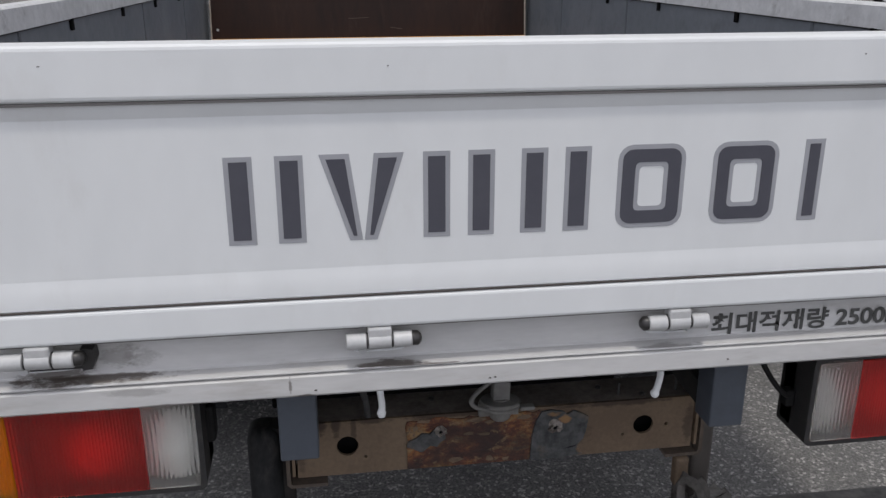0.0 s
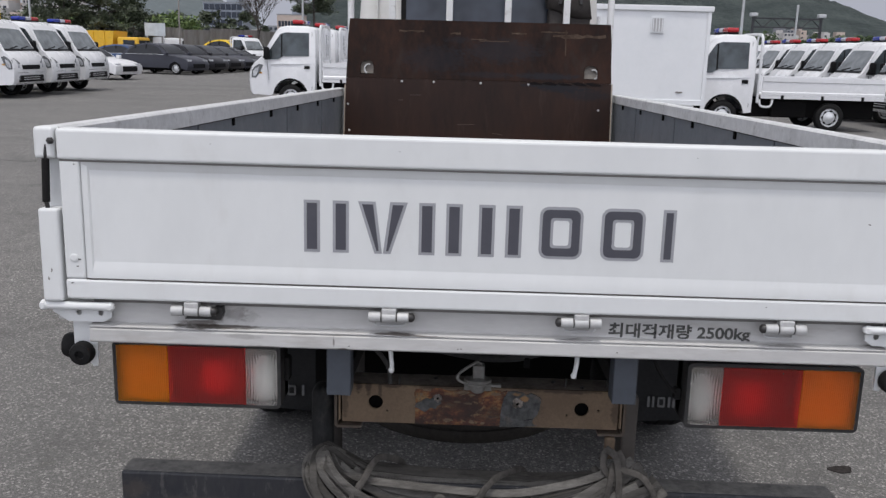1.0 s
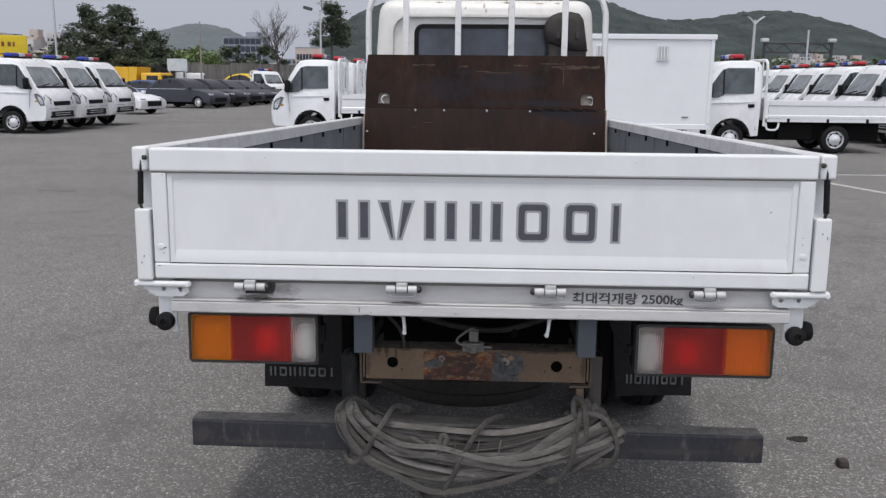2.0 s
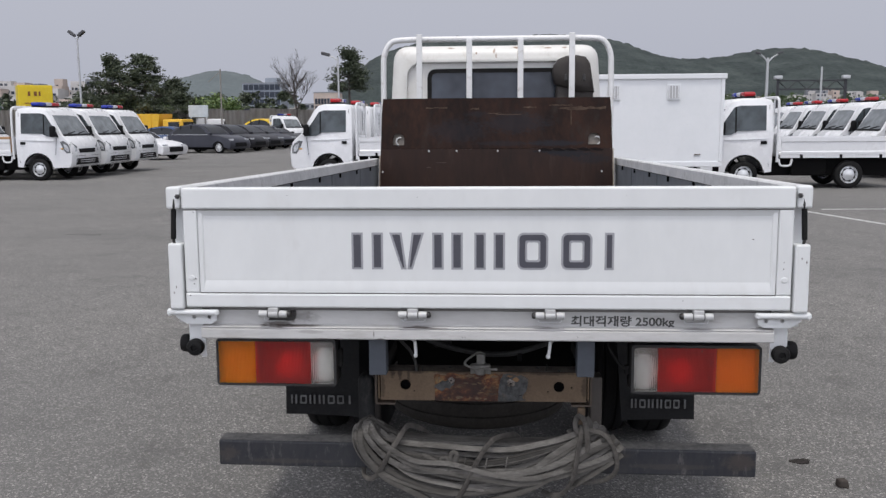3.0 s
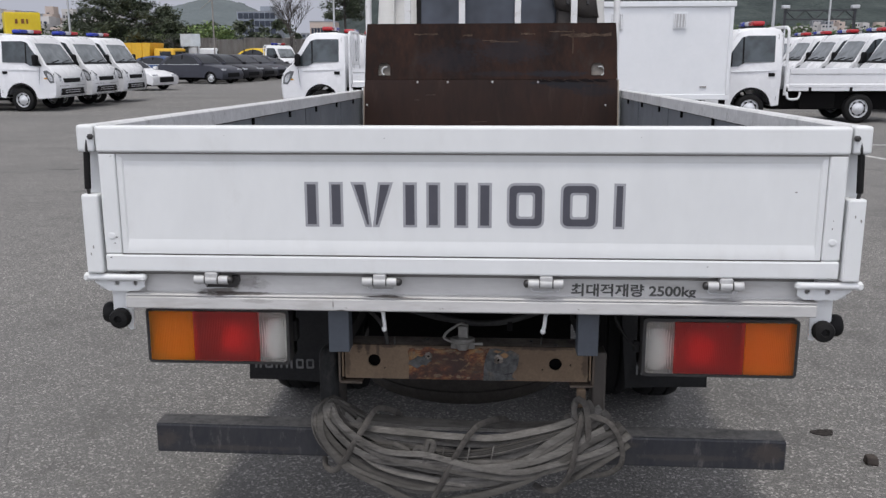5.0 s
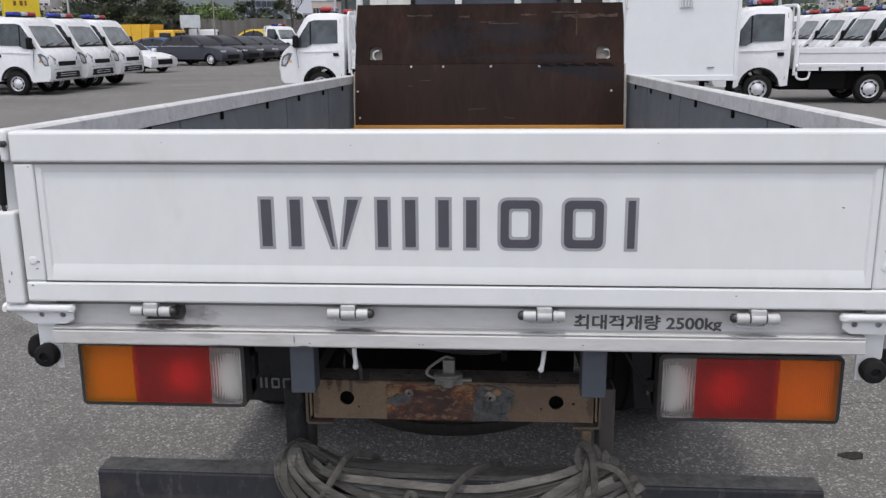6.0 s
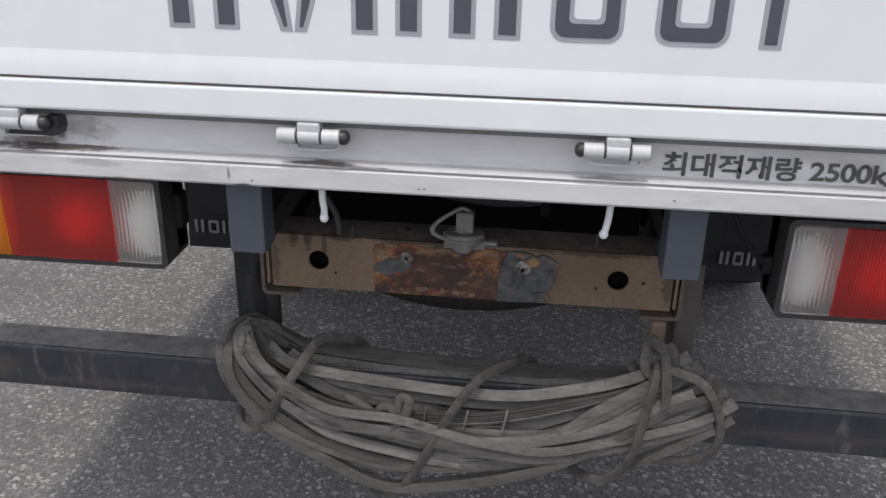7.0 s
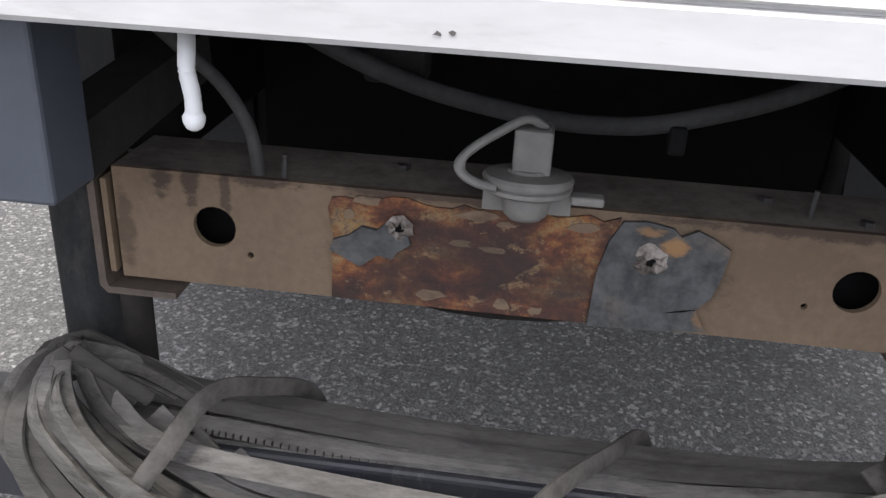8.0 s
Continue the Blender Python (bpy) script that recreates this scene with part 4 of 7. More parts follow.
part("lug", box(0.025, 0.05, 0.168, 0.182, 0.775, 0.782, b=0.002), PLUG, socket)
for s in (-1, 1):
    part("bracket_plate", box(min(s * 0.3555, s * 0.3605), max(s * 0.3555, s * 0.3605), 0.198, 0.3, 0.664, 0.75), TAN, truck)
    bm = prism(bmesh.new(), [(s * 0.364, 0.756), (s * 0.3705, 0.756), (s * 0.3705, 0.651), (s * 0.364, 0.644), (s * 0.302, 0.644), (s * 0.302, 0.65), (s * 0.362, 0.6505), (s * 0.364, 0.656)], along_y, 0.194, 0.26)
    part("bent_bracket", bm, surface("brown_bracket", (0.11, 0.085, 0.066), (0.06, 0.05, 0.042), bump=0.2, spec=0.2), truck, "bent brown steel bracket")
    if s < 0:
        leg = part("leg", box(-0.437, -0.378, 0.225, 0.3, 0.475, 0.735, b=0.022, seg=5), surface("grey_black_leg", (0.03, 0.03, 0.03), (0.014, 0.0145, 0.015), 0.7, coarse=13, dirt=(0.075, 0.07, 0.064), dirt_amount=0.6, dirt_scale=11, stretch=(2, 1, 0.8), spec=0.15), truck, "dark grey upright leg of the underrun bar", smooth=30)
        part("leg_tube", tube(bmesh.new(), [(-0.381, 0.262, 0.476), (-0.381, 0.262, 0.6), (-0.381, 0.262, 0.734)], 0.0215, 20), GUSSET, leg, smooth=40)
    else:
        part("leg", box(0.368, 0.408, 0.225, 0.3, 0.475, 0.74, b=0.006), surface("brown_leg", (0.07, 0.06, 0.052), dirt=(0.04, 0.035, 0.03)), truck, "dusty brown upright leg of the underrun bar", smooth=14)
part("tow_hook", to(Matrix.Translation((0.335, 0.2, 0.612)), bx(bmesh.new(), -0.013, 0.013, -0.012, 0.012, -0.03, 0.03, 0.006)), TAN, truck)

# underrun bar
bar = bmesh.new()
bx(bar, -0.914, 0.914, 0.158, 0.238, 0.425, 0.514, 0.006, 3)
for v in bar.verts:
    v.co.z -= 0.0068 * v.co.x
part("underrun_bar", bar, BLACK_STEEL, truck, "scuffed black square-tube underrun bar", smooth=14)

top = box(-0.912, 0.912, 0.166, 0.232, 0.512, 0.5155)
for v in top.verts:
    v.co.z -= 0.0068 * v.co.x
part("bar_top_dust", top, surface("dust_on_black_steel", (0.19, 0.182, 0.168), (0.09, 0.087, 0.082), 0.85, fine=60, coarse=9, bump=0.2, dirt=(0.24, 0.225, 0.2), dirt_amount=0.7, dirt_scale=12), truck, "dusty grey-brown top of the underrun bar")

# mud flaps, wheels, spare, chassis
for s in (-1, 1):
    a, b = (0.585, 0.94) if s < 0 else (0.57, 0.952)
    bm = bmesh.new()
    cols = [0, 0.2, 0.4, 0.6, 0.8, 1]
    rows = [(0.272, 0.0), (0.4, 0.012), (0.55, 0.004), (0.8, -0.006), (0.95, 0.0)]
    g = [[bm.verts.new((s * (a + (b - a) * u + ((0.012 if s < 0 else 0.08) * (0.95 - z) if u == 0 else 0)), 1.2 + y + 0.012 * math.sin(3 * u), z - 0.012 * (1 - u))) for u in cols] for z, y in rows]
    for r0, r1 in zip(g, g[1:]):
        for i in range(len(cols) - 1):
            bm.faces.new((r0[i], r0[i + 1], r1[i + 1], r1[i]))
    bmesh.ops.solidify(bm, geom=bm.faces[:], thickness=0.006)
    flap = part("mud_flap", bm, FLAP, truck, "black rubber mud flap with pale markings", smooth=True)
    a = 0.585 if s < 0 else 0.64
    w = (b - a) * 0.86 / 7
    c0 = s * a if s > 0 else -b
    for i in range(7):
        x = c0 + (b - a) * 0.07 + i * w
        if i in (1, 4, 5):
            part("mark", ring_plate(bmesh.new(), [(x + w * 0.4 + u, 0.345 + v) for u, v in rounded(w * 0.72, 0.041, 0.006)], [(x + w * 0.4 + u, 0.345 + v) for u, v in rounded(w * 0.42, 0.025, 0.002)], along_y, 1.192, 1.196), FLAP_WHITE, flap)
        else:
            for dx in ((0.05, 0.5) if i != 6 else (0.3,)):
                part("mark", box(x + w * dx, x + w * dx + 0.008, 1.192, 1.196, 0.325, 0.366), FLAP_WHITE, flap)


MUDDY_TYRE = surface("dusty_spare_tyre", (0.05, 0.046, 0.042), (0.032, 0.03, 0.028), 0.9, fine=60, coarse=5, bump=0.2, spec=0.05)


def wheel(name, parent, m, r, w, rim_r, label, cover=CHROME, rubber=RUBBER):
    tyre = [(rim_r, -w / 2 + 0.01), (r * 0.86, -w / 2), (r * 0.97, -w / 2 + 0.02), (r, -w / 2 + 0.05), (r * 0.995, -w * 0.18), (r * 0.975, -w * 0.17), (r * 0.975, -w * 0.13), (r, -w * 0.12), (r, w * 0.12), (r * 0.975, w * 0.13), (r * 0.975, w * 0.17), (r * 0.995, w * 0.18), (r, w / 2 - 0.05), (r * 0.97, w / 2 - 0.02), (r * 0.86, w / 2), (rim_r, w / 2 - 0.01)]
    body = part(name, lathe(bmesh.new(), tyre + tyre[:1], m, 32, capped=False), rubber, parent, label, smooth=True)
    part("rim", lathe(bmesh.new(), [(rim_r, -w / 2 + 0.015), (rim_r, -w / 2 + 0.02), (rim_r * 0.9, -w / 2 + 0.05), (rim_r * 0.5, -w / 2 + 0.035), (rim_r * 0.32, -w / 2 + 0.01), (0.002, -w / 2 + 0.005)], m, 24, capped=False), cover, body, smooth=True)
    if cover is not FRAME_BLACK:
        turn = [2 * math.pi * q / 56 for q in range(56)]
        outer = [(rim_r * (0.76 + 0.07 * math.cos(7 * a)) * math.cos(a), rim_r * (0.76 + 0.07 * math.cos(7 * a)) * math.sin(a)) for a in turn]
        inner = [(rim_r * (0.7 - 0.05 * math.cos(7 * a)) * math.cos(a), rim_r * (0.7 - 0.05 * math.cos(7 * a)) * math.sin(a)) for a in turn]
        part("cover_ring", ring_plate(bmesh.new(), outer, inner, lambda u, v, q: m @ Vector((u, v, q)), -w / 2 + 0.026, -w / 2 + 0.05), FRAME_BLACK, body)
    return body


for s in (-1, 1):
    for x in (0.83, 0.6):
        wheel("rear_wheel", truck, Matrix.Translation((s * x, 1.78, 0.423)) @ pose(0, 0, 0, 0, -90 * s), 0.385, 0.2, 0.21, "black truck tyre", FRAME_BLACK)
    part("chassis_rail", box(min(s * 0.335, s * 0.395), max(s * 0.335, s * 0.395), 0.31, 6.2, 0.735, 0.9, b=0.004), FRAME_BLACK, truck)
    wheel("front_wheel", truck, Matrix.Translation((s * 0.8, 5.5, 0.5)) @ pose(0, 0, 0, 0, -90 * s), 0.385, 0.2, 0.21, "black truck tyre", CHROME)
part("axle", tube(bmesh.new(), [(-0.5, 1.78, 0.42), (0.5, 1.78, 0.42)], 0.06, 14), FRAME_BLACK, truck)
wheel("spare_wheel", truck, Matrix.Translation((-0.035, 0.98, 0.495)) @ pose(0, 0, 0, 180), 0.38, 0.19, 0.21, "dusty spare wheel slung under the chassis", FRAME_BLACK, MUDDY_TYRE)
for y in (0.6, 1.4, 2.6, 4.2):
    part("chassis_tie", box(-0.335, 0.335, y, y + 0.06, 0.78, 0.88, b=0.004), FRAME_BLACK, truck)
hose = smooth_path([(-0.33, 0.40, 0.9), (-0.26, 0.385, 0.858), (-0.181, 0.38, 0.822), (-0.102, 0.38, 0.797), (-0.001, 0.38, 0.78), (0.065, 0.38, 0.778), (0.128, 0.38, 0.787), (0.231, 0.38, 0.822), (0.33, 0.4, 0.87)], 6)
part("brake_hose", tube(bmesh.new(), hose, 0.0095, 10), HOSE, truck, "grey dusty brake hose", smooth=True)
part("hose_clip", box(0.122, 0.138, 0.365, 0.385, 0.757, 0.785, b=0.003), RUBBER, truck)
hose = smooth_path([(-0.3, 0.15, 0.91), (-0.275, 0.18, 0.87), (-0.252, 0.2, 0.838), (-0.234, 0.21, 0.8), (-0.229, 0.215, 0.757)], 5)
part("brake_hose", tube(bmesh.new(), hose, 0.0056, 10), HOSE, truck, "grey dusty brake hose", smooth=True)
# added black sheet, standing for the deep shade beneath the bed
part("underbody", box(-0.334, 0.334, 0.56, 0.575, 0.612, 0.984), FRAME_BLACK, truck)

# headboard rack and cab
OFF = 0.0485
hoop = smooth_path([(OFF - 0.92, 4.42, 1.0), (OFF - 0.92, 4.42, 1.5), (OFF - 0.92, 4.42, 2.1), (OFF - 0.91, 4.42, 2.24), (OFF - 0.86, 4.42, 2.33), (OFF - 0.76, 4.42, 2.355), (OFF - 0.4, 4.42, 2.358), (OFF, 4.42, 2.358), (OFF + 0.4, 4.42, 2.358), (OFF + 0.76, 4.42, 2.355), (OFF + 0.86, 4.42, 2.33), (OFF + 0.91, 4.42, 2.24), (OFF + 0.92, 4.42, 2.1), (OFF + 0.92, 4.42, 1.5), (OFF + 0.92, 4.42, 1.0)], 4)
RACK = surface("rust_flecked_white_tube", (0.7, 0.7, 0.695), (0.64, 0.64, 0.63), 0.42, fine=30, coarse=4, bump=0.05, dirt=(0.16, 0.09, 0.05), dirt_amount=0.5, dirt_scale=13)
rack = part("headboard_rack", tube(bmesh.new(), hoop, 0.0235, 12, up=(0, 1, 0)), RACK, truck, "white tubular headboard rack with rust flecks", smooth=True)
for x, t in ((-0.576, 2.395), (-0.171, 2.35), (0.242, 2.35), (0.654, 2.395)):
    part("rack_bar", box(x - 0.023, x + 0.023, 4.38, 4.405, 1.3, t, b=0.004), RACK, rack)

cab_bm = bmesh.new()
v = bmesh.ops.create_cube(cab_bm, size=1)["verts"]
for w in v:
    up = w.co.z > 0
    back = w.co.y < 0
    hw = 0.86 if up else 0.97
    w.co = Vector((OFF - 0.01 + (1 if w.co.x > 0 else -1) * hw, (4.66 if up else 4.62) if back else (6.0 if up else 6.45), 2.342 if up else 0.62))
edges = list({e for w in v for e in w.link_edges})
bmesh.ops.bevel(cab_bm, geom=edges, offset=0.13, segments=5, affect="EDGES", profile=0.55)
CABW = stained(surface("white_cab_paint", (0.68, 0.67, 0.64), (0.62, 0.61, 0.58), 0.42, fine=12, coarse=1.5, bump=0.03, dirt=(0.42, 0.36, 0.27), dirt_amount=0.35), [(x0, z0, w0, h0, a0) for x0, z0, w0, h0, a0 in ((-0.33, 2.315, 0.035, 0.01, 0.8), (-0.12, 2.27, 0.012, 0.012, 0.8), (0.03, 2.29, 0.014, 0.03, 0.7), (0.045, 2.25, 0.01, 0.03, 0.5), (0.22, 2.315, 0.05, 0.012, 0.9), (0.232, 2.26, 0.014, 0.07, 0.75), (0.25, 2.22, 0.01, 0.05, 0.6), (0.47, 2.31, 0.05, 0.008, 0.8), (0.62, 2.31, 0.03, 0.01, 0.7), (-0.1, 2.14, 0.25, 0.003, 0.4))], (0.2, 0.1, 0.035))
cab = part("cab", cab_bm, CABW, truck, "white truck cab with rust spots along the roof edge", smooth=True)
cx, cz = 0.05, 1.925
part("window_seal", ring_plate(bmesh.new(), [(cx + u, cz + q) for u, q in rounded(1.16, 0.43, 0.07)], [(cx + u, cz + q) for u, q in rounded(1.09, 0.365, 0.045)], along_y, 4.625, 4.655), RUBBER, cab, "black rubber window seal")
part("rear_window", prism(bmesh.new(), [(cx + u, cz + q) for u, q in rounded(1.1, 0.375, 0.05)], along_y, 4.635, 4.65), GLASS_REAR, cab, "grey rear cab window, sky reflection put into its tint")
part("pressed_edge", ring_plate(bmesh.new(), [(cx - 0.005 + u, 1.8 + q) for u, q in rounded(1.53, 0.83, 0.14)], [(cx - 0.005 + u, 1.8 + q) for u, q in rounded(1.49, 0.79, 0.12)], along_y, 4.618, 4.66), CABW, cab)

SCUFF = surface("worn_film", (0.085, 0.058, 0.04), (0.03, 0.018, 0.012), 0.7, fine=40, coarse=9, bump=0.05, spec=0.2)

# brown board leaning on the rack
board = thing("plywood_board", "brown folding board, scuffed, standing against the truck headboard", "board", m=TRUCK)
bc = 0.043
# lower and upper leaves
lower = prism(bmesh.new(), [(bc - 0.92, 1.021), (bc + 0.918, 1.021), (bc + 0.906, 1.479), (bc - 0.906, 1.479)], along_y, 4.10, 4.118)
part("lower_leaf", lower, BOARD, board, "reddish brown lower leaf with faint upright streaks")
holes = []
for s in (-1, 1):
    d = [(bc + s * 0.765 + u, q) for u, q in ((-0.045, 1.506), (0.045, 1.506), (0.045, 1.56), (0.038, 1.583), (0.02, 1.597), (-0.02, 1.597), (-0.038, 1.583), (-0.045, 1.56))]
    holes.append(d)


def leaning(u, q, a):
    t = q - 1.481
    return (bc + (u - bc) * (1 - 0.004 * t), 4.10 + a + t * 0.2, q)


upper = holed([(bc - 0.906, 1.481), (bc + 0.906, 1.481)] + [(bc + 0.902, q) for q in (1.6, 1.74)] + [(bc + 0.892, 1.875), (bc - 0.892, 1.875)] + [(bc - 0.902, q) for q in (1.74, 1.6)], holes, leaning, 0.0, 0.016)
part("upper_leaf", upper, BOARD_TOP, board, "darker upper leaf, bluish sky sheen put into its colour")
# added dark strip behind the leaf gap, in place of its shade
part("gap_backing", box(bc - 0.9, bc + 0.9, 4.12, 4.128, 1.45, 1.51), BOARD_DARK, board)
for s, q1 in ((-1, 1.43), (1, 1.478)):
    x0 = bc + s * 0.9185
    part("leaf_edge", prism(bmesh.new(), [(x0, 1.022), (x0 + s * 0.008, 1.022), (x0 + s * 0.008 - s * 0.011 * (q1 - 1.02) / 0.46, q1), (x0 - s * 0.011 * (q1 - 1.02) / 0.46, q1)], along_y, 4.099, 4.119), EDGE_PALE, board, "pale bare plywood edge")
for s in (-1, 1):
    x = bc + s * 0.765
    part("handle_plate", prism(bmesh.new(), [(x - 0.06, 1.49), (x + 0.06, 1.49), (x + 0.06, 1.61), (x - 0.06, 1.61)], leaning, 0.03, 0.034), surface("grey_handle_plate", (0.22, 0.2, 0.17), (0.14, 0.12, 0.1), 0.6), board, "dull grey plate behind the handle hole")
    arc = [leaning(x + (0.022 if s > 0 else 0.01) * 1 + s * 0.028 * math.cos(radians(a)) * (1 if s > 0 else 1), 1.54 + 0.03 * math.sin(radians(a)), 0.012) for a in range(-80 if s > 0 else -70, 121, 20)]
    part("handle_ring", tube(bmesh.new(), arc, 0.006, 8, up=(0, 1, 0)), STEEL, board, "pale steel handle ring")
for x in (-0.48, -0.262, 0.06, 0.385):
    part("screw", lathe(bmesh.new(), [(0.008, 0), (0.005, 0.003)], Matrix.Translation((x, 4.0995, 1.463)) @ pose(0, 0, 0, 90), 8), STEEL, board)
for x, q in ((-0.85, 1.3), (0.87, 1.3), (-0.84, 1.12)):
    part("screw", lathe(bmesh.new(), [(0.008, 0), (0.005, 0.003)], Matrix.Translation((x, 4.0995, q)) @ pose(0, 0, 0, 90), 8), STEEL, board)
rnd = random.Random(21)
for k in range(4):
    x0, q0 = bc + rnd.uniform(-0.8, 0.75), rnd.uniform(1.1, 1.44)
    dx, dq = rnd.uniform(-0.12, 0.12), rnd.uniform(-0.02, 0.02)
    part("scratch", prism(bmesh.new(), [(x0, q0), (x0 + dx, q0 + dq), (x0 + dx, q0 + dq + 0.004), (x0, q0 + 0.003)], along_y, 4.0988, 4.1), surface("pale_scratch", (0.085, 0.055, 0.038)) if k == 0 else bpy.data.materials["pale_scratch"], board)
for x0, x1, q0, th in ((0.5, 0.86, 1.79, 0.03), (0.42, 0.6, 1.815, 0.01), (-0.55, -0.38, 1.80, 0.014), (-0.2, -0.13, 1.79, 0.014), (0.22, 0.32, 1.80, 0.012), (0.0, 0.2, 1.745, 0.008), (-0.06, 0.05, 1.755, 0.006)):
    n_pts = 9
    low = [(bc + x0 + (x1 - x0) * k / n_pts, q0 - th * rnd.uniform(0.1, 0.6)) for k in range(n_pts + 1)]
    high = [(bc + x0 + (x1 - x0) * k / n_pts, q0 + th * rnd.uniform(0.1, 0.6)) for k in range(n_pts, -1, -1)]
    part("scuff", prism(bmesh.new(), low + high, leaning, -0.001, 0.0), SCUFF, board)
part("scuff", prism(bmesh.new(), [(bc + 0.585, 1.66), (bc + 0.592, 1.66), (bc + 0.592, 1.83), (bc + 0.586, 1.83)], leaning, -0.001, 0.0), SCUFF, board)
for k in range(5):
    x0 = bc + 0.33 + 0.1 * k
    strand = [(x0, 1.47 + 0.01 * rnd.random()), (x0 + 0.05, 1.478 + 0.012 * rnd.random()), (x0 + 0.11, 1.468), (x0 + 0.1, 1.46), (x0 + 0.04, 1.462)]
    part("scorch_mark", prism(bmesh.new(), strand, along_y, 4.0975, 4.0995), BOARD_DARK, board)
part("floor_batten", box(bc - 0.92, bc + 0.918, 4.05, 4.099, 1.021, 1.07), WOOD_EDGE, board, "raw ochre wooden batten")

# dark bag hung behind the rack
bag = thing("canvas_bag", "dark brown vinyl bag hung on the headboard rack", "bag", m=TRUCK)
def pouch(outline, y0, y1, bulge):
    """A soft flat pouch: its outline shrinks towards the front and swells at the middle."""
    cx0 = sum(u for u, v in outline) / len(outline)
    cz0 = sum(v for u, v in outline) / len(outline)
    b = bmesh.new()
    rings = [[b.verts.new((cx0 + (u - cx0) * k, y, cz0 + (v - cz0) * k)) for u, v in outline] for k, y in ((0.96, y1), (1.0, (y0 + y1) / 2), (0.97, y0 + 0.02), (0.9, y0), (0.5, y0 - bulge * 0.8))]
    for a, c in zip(rings, rings[1:]):
        for q in range(len(outline)):
            b.faces.new((a[q], a[(q + 1) % len(outline)], c[(q + 1) % len(outline)], c[q]))
    b.faces.new(rings[0][::-1])
    b.faces.new(rings[-1])
    for v in b.verts:
        v.co += Vector(noise.noise_vector(v.co * 6)) * 0.008
    return b


part("body", pouch([(0.535, 1.55), (0.835, 1.55), (0.845, 1.8), (0.84, 2.0), (0.53, 2.0), (0.525, 1.8)], 4.47, 4.58, 0.01), BAG, bag, smooth=60)
part("flap", pouch([(0.515, 2.0), (0.5, 2.08), (0.51, 2.15), (0.55, 2.2), (0.61, 2.222), (0.7, 2.226), (0.77, 2.21), (0.81, 2.16), (0.83, 2.06), (0.85, 1.925), (0.72, 1.92), (0.63, 1.955)], 4.44, 4.59, 0.012), BAG, bag, smooth=60)
for x in (0.61, 0.755):
    part("buckle", box(x - 0.012, x + 0.012, 4.413, 4.43, 2.02, 2.07, b=0.003), PIN_DARK, bag)

# bundle of flat straps slung over the underrun bar
def ribbon(bm, pts, half, curl=0.35, thick=0.0022, up=(0, -1, 0.35), twist=None):
    """Sweeps a thin, slightly cupped band along a line."""
    pts = [Vector(q) for q in pts]
    rings = []
    u = Vector(up)
    across = (-1.0, -0.8, -0.35, 0.35, 0.8, 1.0)
    for i, q in enumerate(pts):
        d = (pts[min(i + 1, len(pts) - 1)] - pts[max(i - 1, 0)]).normalized()
        side = d.cross(u).normalized()
        top = side.cross(d).normalized()
        if twist:
            a = twist(i / max(1, len(pts) - 1))
            side, top = side * math.cos(a) + top * math.sin(a), top * math.cos(a) - side * math.sin(a)
        upper = [q + side * (half * s) + top * (curl * half * (1 - s * s)) for s in across]
        lower = [q + side * (half * s) + top * (curl * half * (1 - s * s) - thick) for s in across[::-1]]
        rings.append([bm.verts.new(w) for w in upper + lower])
    n = len(rings[0])
    for a, b in zip(rings, rings[1:]):
        for j in range(n):
            bm.faces.new((a[j], a[(j + 1) % n], b[(j + 1) % n], b[j]))
    bm.faces.new(rings[0][::-1])
    bm.faces.new(rings[-1])
    return bm


bundle = thing("strap_bundle", "coiled bundle of grey weathered flat straps slung over the underrun bar", "straps", m=TRUCK)
rnd = random.Random(11)
TOPS = [(-0.372, 0.592), (-0.34, 0.557), (-0.285, 0.526), (-0.21, 0.5), (-0.1, 0.492), (0.03, 0.494), (0.15, 0.506), (0.25, 0.53), (0.315, 0.558)]
BOTS = [(-0.437, 0.556), (-0.42, 0.492), (-0.345, 0.41), (-0.245, 0.36), (-0.13, 0.318), (0.0, 0.312), (0.14, 0.344), (0.27, 0.404), (0.39, 0.475)]
N = 27
order = list(range(N))
rnd.shuffle(order)
